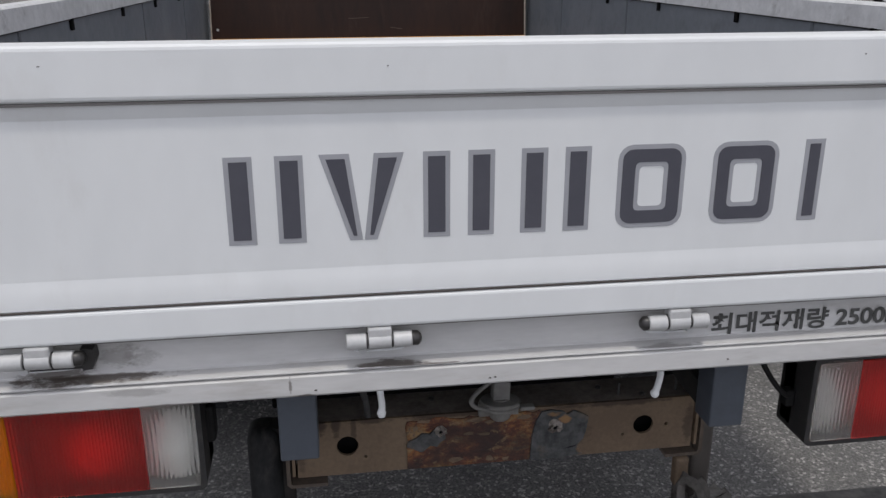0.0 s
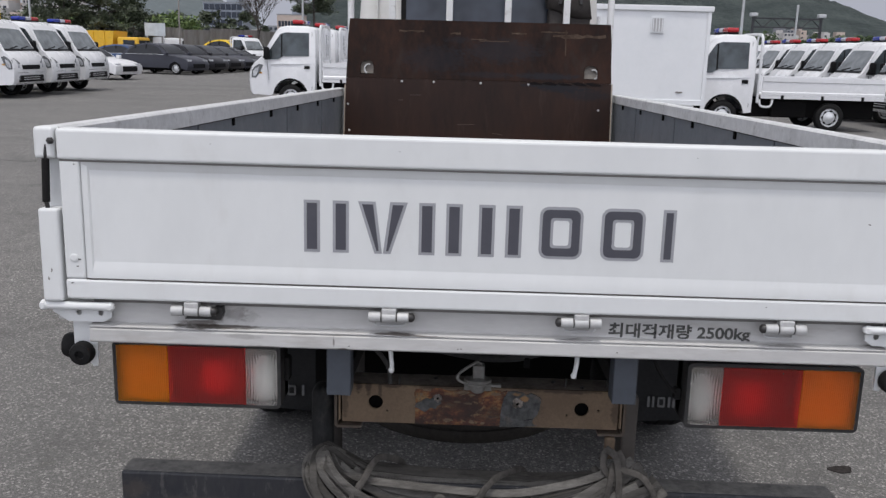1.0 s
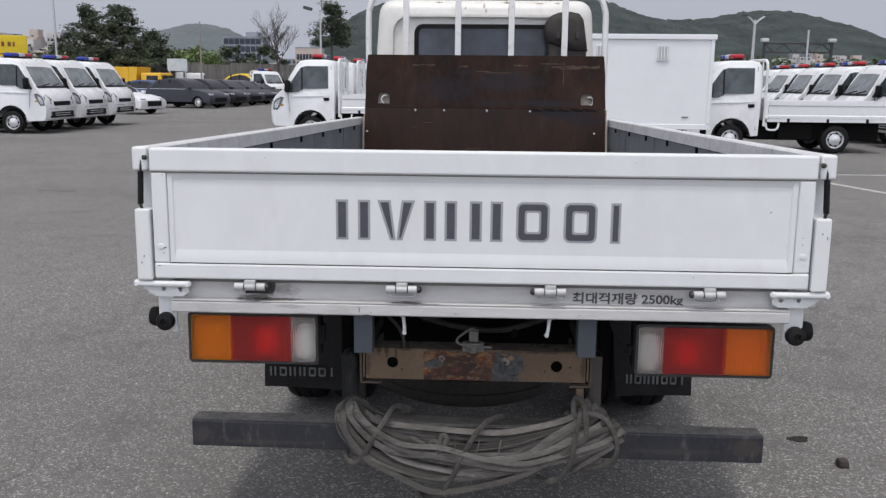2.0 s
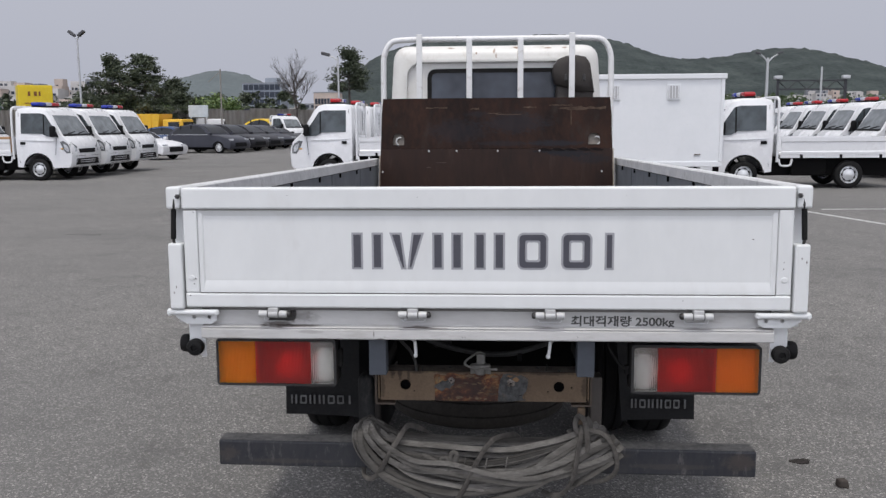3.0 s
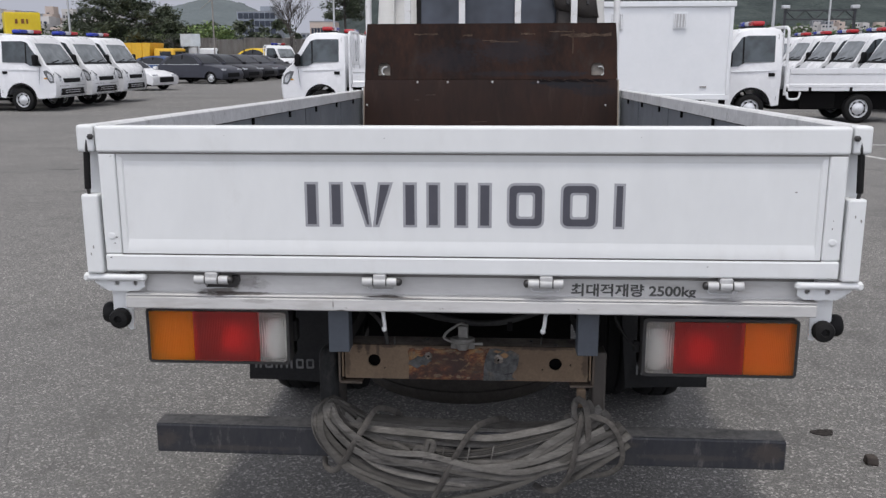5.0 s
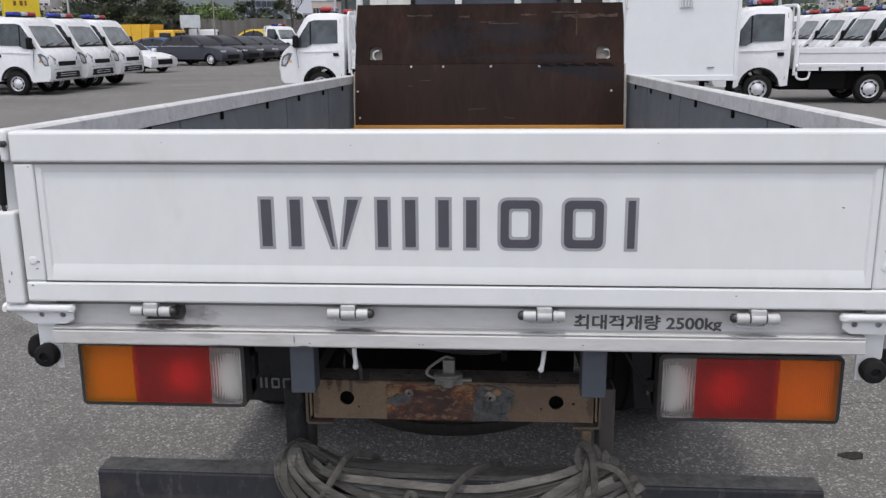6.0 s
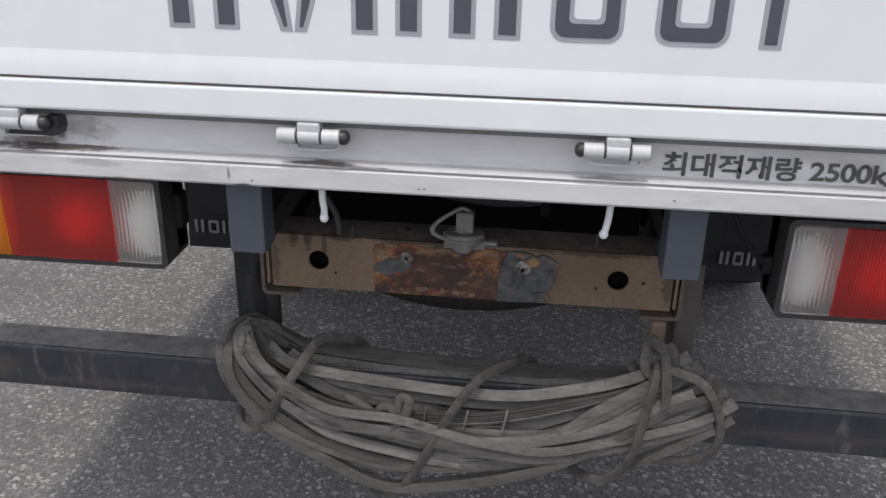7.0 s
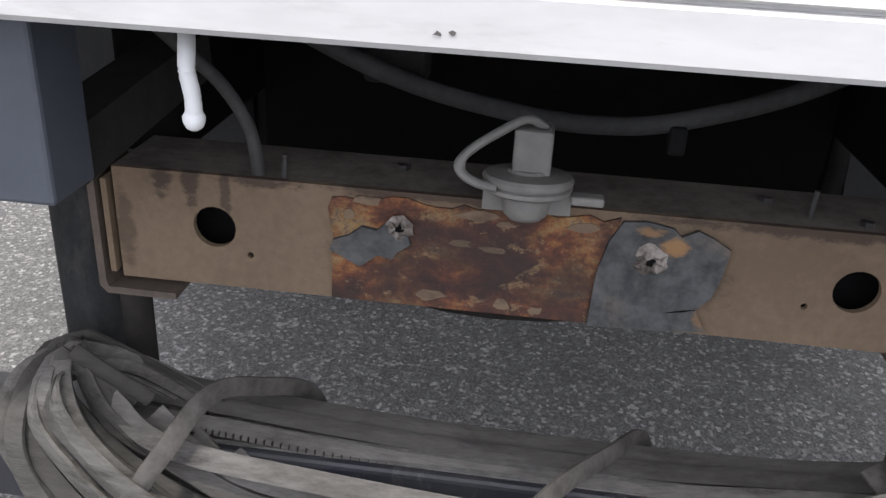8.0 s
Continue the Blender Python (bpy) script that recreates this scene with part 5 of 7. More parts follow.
for i in range(N):
    fl = min(1.0, max(0.0, i / (N - 1) + rnd.uniform(-0.05, 0.05))) ** 1.25
    fr = min(1.0, max(0.0, 0.62 * (1 - fl) + 0.38 * order[i] / (N - 1)))
    fm = min(1.0, max(0.0, 0.5 * fl + 0.5 * fr + 0.18 * math.cos(3.1 * fl) * -1 + rnd.uniform(-0.2, 0.25)))
    lay = rnd.uniform(-0.034, 0.026)
    pk = rnd.uniform(0, 0.02)
    pts = [(-0.27 - 0.03 * fl, 0.205, 0.526), (-0.34 - 0.03 * fl, 0.2, 0.568 - 0.012 * fl), (-0.388 - 0.035 * fl + pk * 0.4, 0.172 + lay * 0.5, 0.604 - 0.02 * fl - pk)]
    for k, (a, b) in enumerate(zip(TOPS, BOTS)):
        u = k / (len(TOPS) - 1)
        f = fl + (fm - fl) * 2 * u if u < 0.5 else fm + (fr - fm) * (2 * u - 1)
        x, z = a[0] + (b[0] - a[0]) * f, a[1] + (b[1] - a[1]) * f
        y = 0.135 - 0.035 * math.sin(math.pi * min(1, u * 1.02)) + lay
        pts.append((x + rnd.uniform(-0.004, 0.004), y, z + rnd.uniform(-0.005, 0.005)))
    e = rnd.uniform(0.045, 0.075)
    pts.append((pts[-1][0] + e, 0.135 + lay, pts[-1][2] + e * rnd.uniform(0.5, 0.85)))
    a0, w0 = rnd.uniform(-0.45, 0.5), rnd.uniform(0.2, 0.8)
    part("strap", ribbon(bmesh.new(), smooth_path(pts, 5), rnd.uniform(0.0078, 0.0112), rnd.uniform(0.03, 0.16), 0.003, (0, -1, 0.45), lambda q, a0=a0, w0=w0: a0 + 0.7 * w0 * math.sin(5 * q + a0 * 6)), STRAP, bundle, smooth=40)
# straight runs lying along the top of the bar
for i, (z, y, h) in enumerate(((0.526, 0.215, 0.0085), (0.523, 0.196, 0.008), (0.518, 0.172, 0.009))):
    pts = [(-0.37, y, z + 0.024 - 0.004 * i), (-0.28, y + 0.004, z + 0.01), (-0.1, y, z - 0.002), (0.1, y - 0.002, z - 0.004), (0.22, y - 0.005, z + 0.004 * i), (0.3, y - 0.012, z + 0.012 + 0.004 * i), (0.355, y - 0.02, z + 0.03)]
    line = smooth_path(pts, 6)
    run = part("strap", ribbon(bmesh.new(), line, h, 0.12, 0.0028, (0, -0.5, 1)), STRAP, bundle, smooth=40)
    if i == 2:
        b = bmesh.new()
        walk_line = [a.lerp(c, w / 4) for a, c in zip(line[6:-8], line[7:-7]) for w in range(4)]
        for a in walk_line:
            bx(b, a.x - 0.0005, a.x + 0.0005, a.y - h * 0.9, a.y - h * 0.62, a.z - 0.0045, a.z + 0.0003)
        part("woven_edge", b, BAG, run, "dark ladder weave along the strap edge")
for k in range(7):
    z0, y0 = 0.516 - 0.0125 * k + rnd.uniform(-0.004, 0.004), 0.128 + rnd.uniform(-0.012, 0.012)
    x0 = -0.3 + 0.035 * k
    pts = [(x0 - 0.05, y0 + 0.02, 0.565 - 0.017 * k), (x0, y0, 0.54 - 0.018 * k), (x0 + 0.11, y0 - 0.012, z0 - 0.012 * k + 0.012), (0.06 + 0.01 * k, y0 - 0.018, z0 - 0.008 * k), (0.2, y0 - 0.014, z0 + 0.022 - 0.003 * k), (0.3, y0 - 0.004, z0 + 0.05), (0.345, y0 + 0.01, z0 + 0.075)]
    part("strap", ribbon(bmesh.new(), smooth_path(pts, 5), rnd.uniform(0.0078, 0.0098), 0.12, 0.0026, (0, -1, 0.5), lambda q, a=rnd.uniform(-0.35, 0.45): a + 0.25 * math.sin(4 * q)), STRAP, bundle, smooth=40)
for k in range(5):
    x0, z0 = 0.02 - 0.045 * k, 0.43 - 0.014 * k
    pts = [(x0 - 0.07, 0.112, z0 + 0.012), (x0, 0.093, z0), (x0 + 0.14, 0.088, z0 + 0.028), (0.23, 0.1, 0.505 - 0.012 * k), (0.315, 0.115, 0.556 - 0.01 * k), (0.37, 0.13, 0.585 - 0.012 * k)]
    part("strap", ribbon(bmesh.new(), smooth_path(pts, 5), rnd.uniform(0.008, 0.0102), 0.1, 0.0026, (0, -1, 0.5), lambda q, a=rnd.uniform(-0.3, 0.4): a), STRAP, bundle, smooth=40)
# wraps round the bundle
wraps = [[(-0.19, 0.256, 0.44), (-0.19, 0.254, 0.5), (-0.2, 0.235, 0.535), (-0.222, 0.19, 0.566), (-0.255, 0.145, 0.585), (-0.283, 0.1, 0.552), (-0.312, 0.08, 0.505), (-0.345, 0.08, 0.445), (-0.374, 0.088, 0.42), (-0.398, 0.108, 0.424), (-0.405, 0.135, 0.44)],
         [(0.135, 0.256, 0.43), (0.13, 0.252, 0.495), (0.115, 0.225, 0.53), (0.085, 0.17, 0.55), (0.047, 0.12, 0.557), (0.017, 0.09, 0.54), (-0.019, 0.075, 0.485), (-0.057, 0.07, 0.405), (-0.09, 0.072, 0.342), (-0.112, 0.08, 0.312), (-0.15, 0.1, 0.306), (-0.17, 0.13, 0.315)],
         [(0.335, 0.13, 0.6), (0.325, 0.095, 0.575), (0.314, 0.085, 0.521), (0.3, 0.082, 0.436), (0.268, 0.088, 0.382), (0.23, 0.105, 0.368), (0.2, 0.13, 0.372)]]
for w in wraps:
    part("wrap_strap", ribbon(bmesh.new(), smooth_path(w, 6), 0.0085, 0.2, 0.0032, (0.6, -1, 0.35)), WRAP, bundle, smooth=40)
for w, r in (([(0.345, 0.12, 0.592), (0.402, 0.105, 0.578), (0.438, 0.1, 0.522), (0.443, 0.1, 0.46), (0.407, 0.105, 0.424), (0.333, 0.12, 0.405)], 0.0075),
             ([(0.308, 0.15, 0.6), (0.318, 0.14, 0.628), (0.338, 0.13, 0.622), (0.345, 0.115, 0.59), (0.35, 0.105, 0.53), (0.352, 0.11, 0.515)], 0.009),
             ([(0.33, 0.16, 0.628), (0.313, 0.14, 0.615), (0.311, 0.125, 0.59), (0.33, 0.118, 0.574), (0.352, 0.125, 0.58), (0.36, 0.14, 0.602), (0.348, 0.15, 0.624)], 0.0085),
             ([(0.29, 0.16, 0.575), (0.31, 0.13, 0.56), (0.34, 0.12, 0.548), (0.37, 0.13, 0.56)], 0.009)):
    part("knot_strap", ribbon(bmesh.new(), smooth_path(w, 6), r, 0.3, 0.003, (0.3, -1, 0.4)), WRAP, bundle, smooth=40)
# square-cut strap ends
for x, y, z in ((0.386, 0.15, 0.6), (0.404, 0.135, 0.59), (0.418, 0.145, 0.572), (0.44, 0.13, 0.562), (0.452, 0.14, 0.545), (0.465, 0.122, 0.534), (0.462, 0.115, 0.508)):
    tip = [(x - 0.17, y - 0.004, z - 0.115), (x - 0.09, y - 0.01, z - 0.06), (x - 0.03, y - 0.008, z - 0.018), (x, y - 0.004, z + 0.004)]
    part("strap_end", ribbon(bmesh.new(), smooth_path(tip, 4), 0.0112, 0.06, 0.0028, (-0.4, -1, 0.55), lambda q, a=rnd.uniform(-0.3, 0.5): a), STRAP, bundle, smooth=40)
for x, z in ((-0.378, 0.61), (-0.392, 0.606)):
    part("strap_end", ribbon(bmesh.new(), [(x + 0.06, 0.16, z - 0.05), (x + 0.02, 0.15, z - 0.015), (x, 0.15, z)], 0.007, 0.5, 0.0024, (0, -1, 0.5)), STRAP, bundle, smooth=40)
# knot with its ridged tail
kn = smooth_path([(-0.2, 0.1, 0.5), (-0.16, 0.092, 0.482), (-0.132, 0.085, 0.45), (-0.118, 0.082, 0.445), (-0.112, 0.08, 0.47), (-0.118, 0.08, 0.498), (-0.136, 0.085, 0.49), (-0.14, 0.088, 0.462), (-0.118, 0.076, 0.456), (-0.094, 0.08, 0.48), (-0.086, 0.084, 0.51), (-0.1, 0.088, 0.514), (-0.106, 0.084, 0.49), (-0.085, 0.088, 0.472)], 5)
part("knot_strap", ribbon(bmesh.new(), kn, 0.0085, 0.7, 0.003, (0, -1, 0.3)), STRAP, bundle, smooth=40)
for k in range(4):
    dz = -0.0055 * k + 0.008
    tail = smooth_path([(-0.11, 0.092, 0.462 + dz * 0.6), (-0.069, 0.094, 0.474 + dz), (0.011, 0.096, 0.476 + dz), (0.083, 0.1, 0.486 + dz), (0.159, 0.106, 0.504 + dz), (0.24, 0.115, 0.527 + dz * 0.6), (0.307, 0.125, 0.552)], 5)
    part("strap", ribbon(bmesh.new(), tail, 0.0042, 0.8, 0.0024, (0, -1, 0.5)), STRAP, bundle, smooth=40)
for x in (-0.06, 0.012, 0.08):
    part("tie", tube(bmesh.new(), [(x - 0.003, 0.086, 0.46 + 0.1 * max(0, x)), (x, 0.085, 0.475 + 0.1 * max(0, x)), (x + 0.004, 0.09, 0.498 + 0.1 * max(0, x))], 0.0022, 6), STRAP, bundle)


# ---- surroundings: parked light trucks ----
VAN_WHITE = surface("fleet_white_paint", (0.7, 0.705, 0.715), (0.65, 0.655, 0.665), 0.28, fine=8, coarse=1.2, bump=0.02, dirt=(0.5, 0.48, 0.45), dirt_amount=0.12)
BUMPER_DARK = surface("dark_bumper_plastic", (0.006, 0.006, 0.0065), (0.011, 0.011, 0.012), 0.6, spec=0.12)
LAMP_GLASS = surface("headlamp_glass", (0.32, 0.33, 0.34), (0.65, 0.67, 0.7), 0.15, 0.3, fine=22, coarse=13, bump=0.05, spread=0.06)
BEACON_BLUE = surface("blue_beacon", (0.012, 0.03, 0.32), (0.02, 0.035, 0.2), 0.2, bump=0.0)
BEACON_RED = surface("red_beacon", (0.4, 0.02, 0.025), (0.28, 0.015, 0.02), 0.2, bump=0.0)
BEACON_CLEAR = surface("clear_beacon", (0.5, 0.5, 0.55), (0.35, 0.35, 0.4), 0.2, bump=0.0)
LAMP_SHELL = surface("headlamp_shell", (0.14, 0.145, 0.15), (0.1, 0.105, 0.11), 0.15, bump=0.0)
CAB_GLASS = glass_dark("side_glass", (0.035, 0.042, 0.046), 0.08)
# paler tint puts part of the sky's reflection into the windscreen colour
SCREEN_GLASS = glass_dark("windscreen_glass", (0.09, 0.1, 0.105), 0.08)
SCREEN_GLASS.node_tree.nodes["Principled BSDF"].inputs["IOR"].default_value = 1.75
CARGO_BROWN = surface("cardboard", (0.4, 0.24, 0.13), (0.33, 0.2, 0.1), 0.8, bump=0.1)


def light_truck(label, group, beacon="both"):
    """A small flat-bed truck. It faces +x; its origin lies on the ground under the front axle."""
    t = thing("light_truck", label, "truck", group)
    hw = 0.85

    def inset(z):
        return hw * (1 - 0.115 * max(0.0, z - 1.12) / 0.85)

    arch = [(0.44 * math.cos(radians(a)), 0.35 + 0.44 * math.sin(radians(a))) for a in range(8, 173, 15)]
    prof = [(0.98, 0.38), (1.04, 0.46), (1.065, 0.72), (1.05, 0.92), (1.0, 1.07), (0.90, 1.19), (0.76, 1.29), (0.57, 1.56), (0.36, 1.87), (0.27, 1.95), (0.10, 1.985), (-0.4, 1.99), (-0.58, 1.96), (-0.65, 1.88), (-0.66, 1.2), (-0.64, 0.40), (-0.47, 0.38)] + arch[::-1] + [(0.5, 0.36)]
    bm = bmesh.new()
    rings = []
    for k, y in enumerate((-1, -0.93, 0.93, 1)):
        pull = 0.035 if abs(y) == 1 else 0.0
        ring = []
        for x, z in prof:
            w = inset(z) * (1.0 if abs(y) == 1 else 0.945)
            px = x - pull * (1 if x > 0.6 else (-0.5 if x < -0.6 else 0))
            pz = z - (0.03 if (abs(y) == 1 and z > 1.9) else 0)
            ring.append(bm.verts.new((px, math.copysign(w, y), pz)))
        rings.append(ring)
    n = len(prof)
    for a, b in zip(rings, rings[1:]):
        for i in range(n):
            bm.faces.new((a[i], a[(i + 1) % n], b[(i + 1) % n], b[i]))
    for ring in (rings[0], rings[-1]):
        bmesh.ops.triangle_fill(bm, use_beauty=True, edges=[e for e in bm.edges if e.verts[0] in ring and e.verts[1] in ring])
    cab = part("cab", bm, VAN_WHITE, t, smooth=True)

    def side_pane(name, pts, s, mat, off=0.004):
        b = bmesh.new()
        lo = [b.verts.new((x, s * (inset(z) + off), z)) for x, z in pts]
        hi = [b.verts.new((x, s * (inset(z) - 0.02), z)) for x, z in pts]
        b.faces.new(lo)
        b.faces.new(hi[::-1])
        for i in range(len(pts)):
            j = (i + 1) % len(pts)
            b.faces.new((lo[i], lo[j], hi[j], hi[i]))
        return part(name, b, mat, cab)

    for s in (-1, 1):
        side_pane("side_window", [(-0.48, 1.335), (0.18, 1.325), (0.32, 1.25), (0.66, 1.235), (0.60, 1.36), (0.26, 1.80), (0.12, 1.84), (-0.48, 1.84)], s, CAB_GLASS)
        side_pane("window_post", [(0.20, 1.31), (0.235, 1.29), (0.235, 1.81), (0.20, 1.82)], s, BUMPER_DARK, 0.007)
        side_pane("door_seam", [(-0.555, 0.52), (-0.545, 0.52), (-0.545, 1.86), (-0.555, 1.86)], s, BUMPER_DARK, 0.003)
        side_pane("door_handle", [(-0.5, 1.04), (-0.36, 1.04), (-0.36, 1.12), (-0.5, 1.12)], s, BUMPER_DARK, 0.012)
        side_pane("door_seam", [(0.545, 0.75), (0.553, 0.75), (0.6, 1.22), (0.592, 1.22)], s, BUMPER_DARK, 0.003)
        side_pane("waist_line", [(-0.545, 1.165), (0.55, 1.135), (0.55, 1.143), (-0.545, 1.173)], s, CHROME, 0.004)
        side_pane("side_marker", [(0.72, 0.90), (0.80, 0.90), (0.80, 0.94), (0.72, 0.94)], s, LENS_AMBER, 0.01)
        side_pane("arch_lining", [(0.45 * math.cos(radians(a)), 0.35 + 0.45 * math.sin(radians(a))) for a in range(10, 171, 16)] + [(0.40 * math.cos(radians(a)), 0.35 + 0.40 * math.sin(radians(a))) for a in range(170, 9, -16)], s, BUMPER_DARK, 0.002)
        part("mirror", bx(bmesh.new(), 0.50, 0.64, s * 0.97 - 0.09, s * 0.97 + 0.09, 1.24, 1.52, 0.05), BUMPER_DARK, cab, smooth=20)
        part("mirror_arm", tube(bmesh.new(), [(0.64, s * 0.83, 1.26), (0.66, s * 0.96, 1.3)], 0.018, 6), BUMPER_DARK, cab)
        def nose(u, v, a):
            return (a - (v - 0.8) * (0.1 if v < 1.0 else 0.2) - 0.1 * max(0, abs(u) - 0.66), u, v)

        housing = [(0.52, 0.8), (0.83, 0.78), (0.85, 1.04), (0.76, 1.1), (0.55, 0.98)]
        bowl = [(0.57, 0.84), (0.79, 0.82), (0.81, 0.92), (0.77, 1.0), (0.6, 0.95)]
        lamp = part("headlamp", prism(bmesh.new(), [(s * u, v) for u, v in housing], nose, 0.98, 1.06), LAMP_SHELL, cab, "dark-rimmed clear headlamp")
        part("lamp_bowl", prism(bmesh.new(), [(s * u, v) for u, v in bowl], nose, 1.05, 1.066), LAMP_GLASS, lamp, "silvery lamp bowl")
        part("indicator", prism(bmesh.new(), [(s * u, v) for u, v in ((0.68, 1.015), (0.8, 1.02), (0.76, 1.075))], nose, 1.05, 1.066), CHROME, lamp)
        side_pane("headlamp", [(0.70, 1.12), (0.80, 1.14), (0.93, 1.06), (0.985, 0.97), (1.0, 0.80), (0.88, 0.79), (0.78, 0.93)], s, LAMP_SHELL, 0.006)
        side_pane("lamp_bowl", [(0.80, 1.07), (0.90, 1.02), (0.95, 0.95), (0.96, 0.84), (0.89, 0.84), (0.83, 0.95)], s, LAMP_GLASS, 0.012)
        part("fog_lamp", lathe(bmesh.new(), [(0.05, 0), (0.05, 0.02), (0.03, 0.03)], Matrix.Translation((1.035, s * 0.62, 0.56)) @ pose(0, 0, 0, 0, 90), 12), LAMP_GLASS, cab)

    def front(u, v, a):
        # follows the nose and the raked windscreen
        z = v
        table = [(0.46, 1.04), (0.72, 1.065), (0.92, 1.05), (1.07, 1.0), (1.19, 0.90), (1.29, 0.76), (1.56, 0.57), (1.93, 0.3)]
        x = 1.04
        for (z0, x0), (z1, x1) in zip(table, table[1:]):
            if z0 <= z <= z1:
                x = x0 + (x1 - x0) * (z - z0) / (z1 - z0)
        return (x + a, u, z)

    screen = [(-0.76, 1.31), (0.76, 1.31), (0.71, 1.56), (0.63, 1.87), (-0.63, 1.87), (-0.71, 1.56)]
    part("windscreen", prism(bmesh.new(), screen, front, -0.01, 0.012), SCREEN_GLASS, cab, "dark raked windscreen")
    part("grille", prism(bmesh.new(), [(-0.44, 0.79), (0.44, 0.79), (0.47, 0.91), (-0.47, 0.91)], front, -0.02, 0.014), BUMPER_DARK, cab)
    part("air_intake", prism(bmesh.new(), [(-0.66, 0.45), (0.66, 0.45), (0.6, 0.63), (-0.6, 0.63)], front, -0.02, 0.016), BUMPER_DARK, cab)
    for z in (0.51, 0.57):
        part("intake_bar", prism(bmesh.new(), [(-0.42, z), (0.42, z), (0.42, z + 0.015), (-0.42, z + 0.015)], front, 0.0, 0.022), VAN_WHITE, cab)
    part("plate_board", prism(bmesh.new(), [(-0.17, 0.66), (0.17, 0.66), (0.17, 0.74), (-0.17, 0.74)], front, -0.01, 0.02), VAN_WHITE, cab)
    part("cowl", prism(bmesh.new(), [(-0.77, 1.27), (0.77, 1.27), (0.76, 1.315), (-0.76, 1.315)], front, -0.01, 0.02), BUMPER_DARK, cab)
    part("nose_line", prism(bmesh.new(), [(-0.7, 0.7), (0.7, 0.7), (0.7, 0.708), (-0.7, 0.708)], front, -0.01, 0.004), BUMPER_DARK, cab)
    part("badge", prism(bmesh.new(), [(u, 0.97 + v) for u, v in rounded(0.13, 0.07, 0.034)], front, -0.01, 0.01), CHROME, cab)
    for y0 in (-0.45, 0.1):
        part("wiper", tube(bmesh.new(), [front(y0, 1.32, 0.02), front(y0 + 0.45, 1.38, 0.02)], 0.012, 6), BUMPER_DARK, cab)
    # beacon bar
    if beacon:
        bar = part("beacon_bar", bx(bmesh.new(), -0.28, -0.02, -0.56, 0.56, 2.0, 2.03, 0.01), BUMPER_DARK, t, "roof beacon bar in blue, clear and red")
        for y0, y1, mat in ((-0.56, -0.16, BEACON_BLUE if beacon == "both" else BEACON_RED), (-0.155, 0.155, BEACON_CLEAR), (0.16, 0.56, BEACON_RED)):
            part("beacon", bx(bmesh.new(), -0.29, -0.01, y0, y1, 2.03, 2.125, 0.045, 3), mat, bar, smooth=20)
    # flat bed with drop sides and headboard rack
    bed = part("cargo_bed", bx(bmesh.new(), -3.58, -0.82, -0.82, 0.82, 0.74, 0.80, 0.006), VAN_WHITE, t, "white flat bed with low drop sides")
    for s in (-1, 1):
        sb = bmesh.new()
        rib = [(s * 0.80, 0.80), (s * 0.845, 0.80), (s * 0.845, 0.86), (s * 0.83, 0.88), (s * 0.83, 1.08), (s * 0.845, 1.10), (s * 0.845, 1.19), (s * 0.80, 1.19)]
        part("drop_side", prism(sb, rib, lambda u, v, a: (a, u, v), -3.56, -0.84), VAN_WHITE, bed)
        part("side_rail", prism(bmesh.new(), [(s * 0.80, 0.72), (s * 0.85, 0.72), (s * 0.85, 0.79), (s * 0.80, 0.79)], lambda u, v, a: (a, u, v), -3.58, -0.82), VAN_WHITE, bed)
        for x in (-1.3, -2.2, -3.1):
            part("hinge", box(x - 0.03, x + 0.03, s * 0.85 - 0.012, s * 0.85 + 0.012, 0.70, 0.80), BUMPER_DARK, bed)
    part("drop_side", bx(bmesh.new(), -3.6, -3.56, -0.845, 0.845, 0.80, 1.19, 0.006), VAN_WHITE, bed)
    hoop = smooth_path([(-0.76, -0.80, 0.62), (-0.76, -0.80, 1.2), (-0.76, -0.78, 1.85), (-0.76, -0.70, 1.97), (-0.76, -0.5, 2.0), (-0.76, 0.5, 2.0), (-0.76, 0.70, 1.97), (-0.76, 0.78, 1.85), (-0.76, 0.80, 1.2), (-0.76, 0.80, 0.62)], 4)
    rk = part("rack", tube(bmesh.new(), hoop, 0.032, 8, up=(1, 0, 0)), VAN_WHITE, t, smooth=True)
    for y in (-0.45, -0.15, 0.15, 0.45):
        part("rack_bar", tube(bmesh.new(), [(-0.76, y, 0.8), (-0.76, y, 1.99)], 0.018, 6), VAN_WHITE, rk)
    part("rack_panel", box(-0.80, -0.775, -0.78, 0.78, 0.8, 1.25), VAN_WHITE, rk)
    for s in (-1, 1):
        g = smooth_path([(-0.80, s * 0.82, 0.70), (-0.83, s * 0.83, 0.56), (-0.95, s * 0.83, 0.53), (-1.06, s * 0.83, 0.56), (-1.10, s * 0.82, 0.70)], 4)
        part("side_guard", tube(bmesh.new(), g, 0.025, 6, up=(0, 1, 0)), VAN_WHITE, bed)
    # chassis box enlarged and black, to stand for the shade under the bed
    part("chassis", box(-3.45, -0.5, -0.66, 0.66, 0.3, 0.70), FRAME_BLACK, t)
    part("fuel_tank", bx(bmesh.new(), -1.9, -1.1, -0.78, -0.45, 0.3, 0.68, 0.04), FRAME_BLACK, t)
    part("tool_box", bx(bmesh.new(), -1.9, -1.1, 0.45, 0.78, 0.3, 0.68, 0.03), FRAME_BLACK, t)
    part("floor_pan", box(-0.6, 1.0, -0.74, 0.74, 0.40, 0.46), FRAME_BLACK, t)
    for x, r in ((0.0, 0.325), (-2.42, 0.325)):
        for s in (-1, 1):
            wheel("wheel", t, Matrix.Translation((x, s * 0.73, r)) @ pose(0, 0, 0, 90 * s), r, 0.2, 0.205, "black tyre with a silver wheel cover")
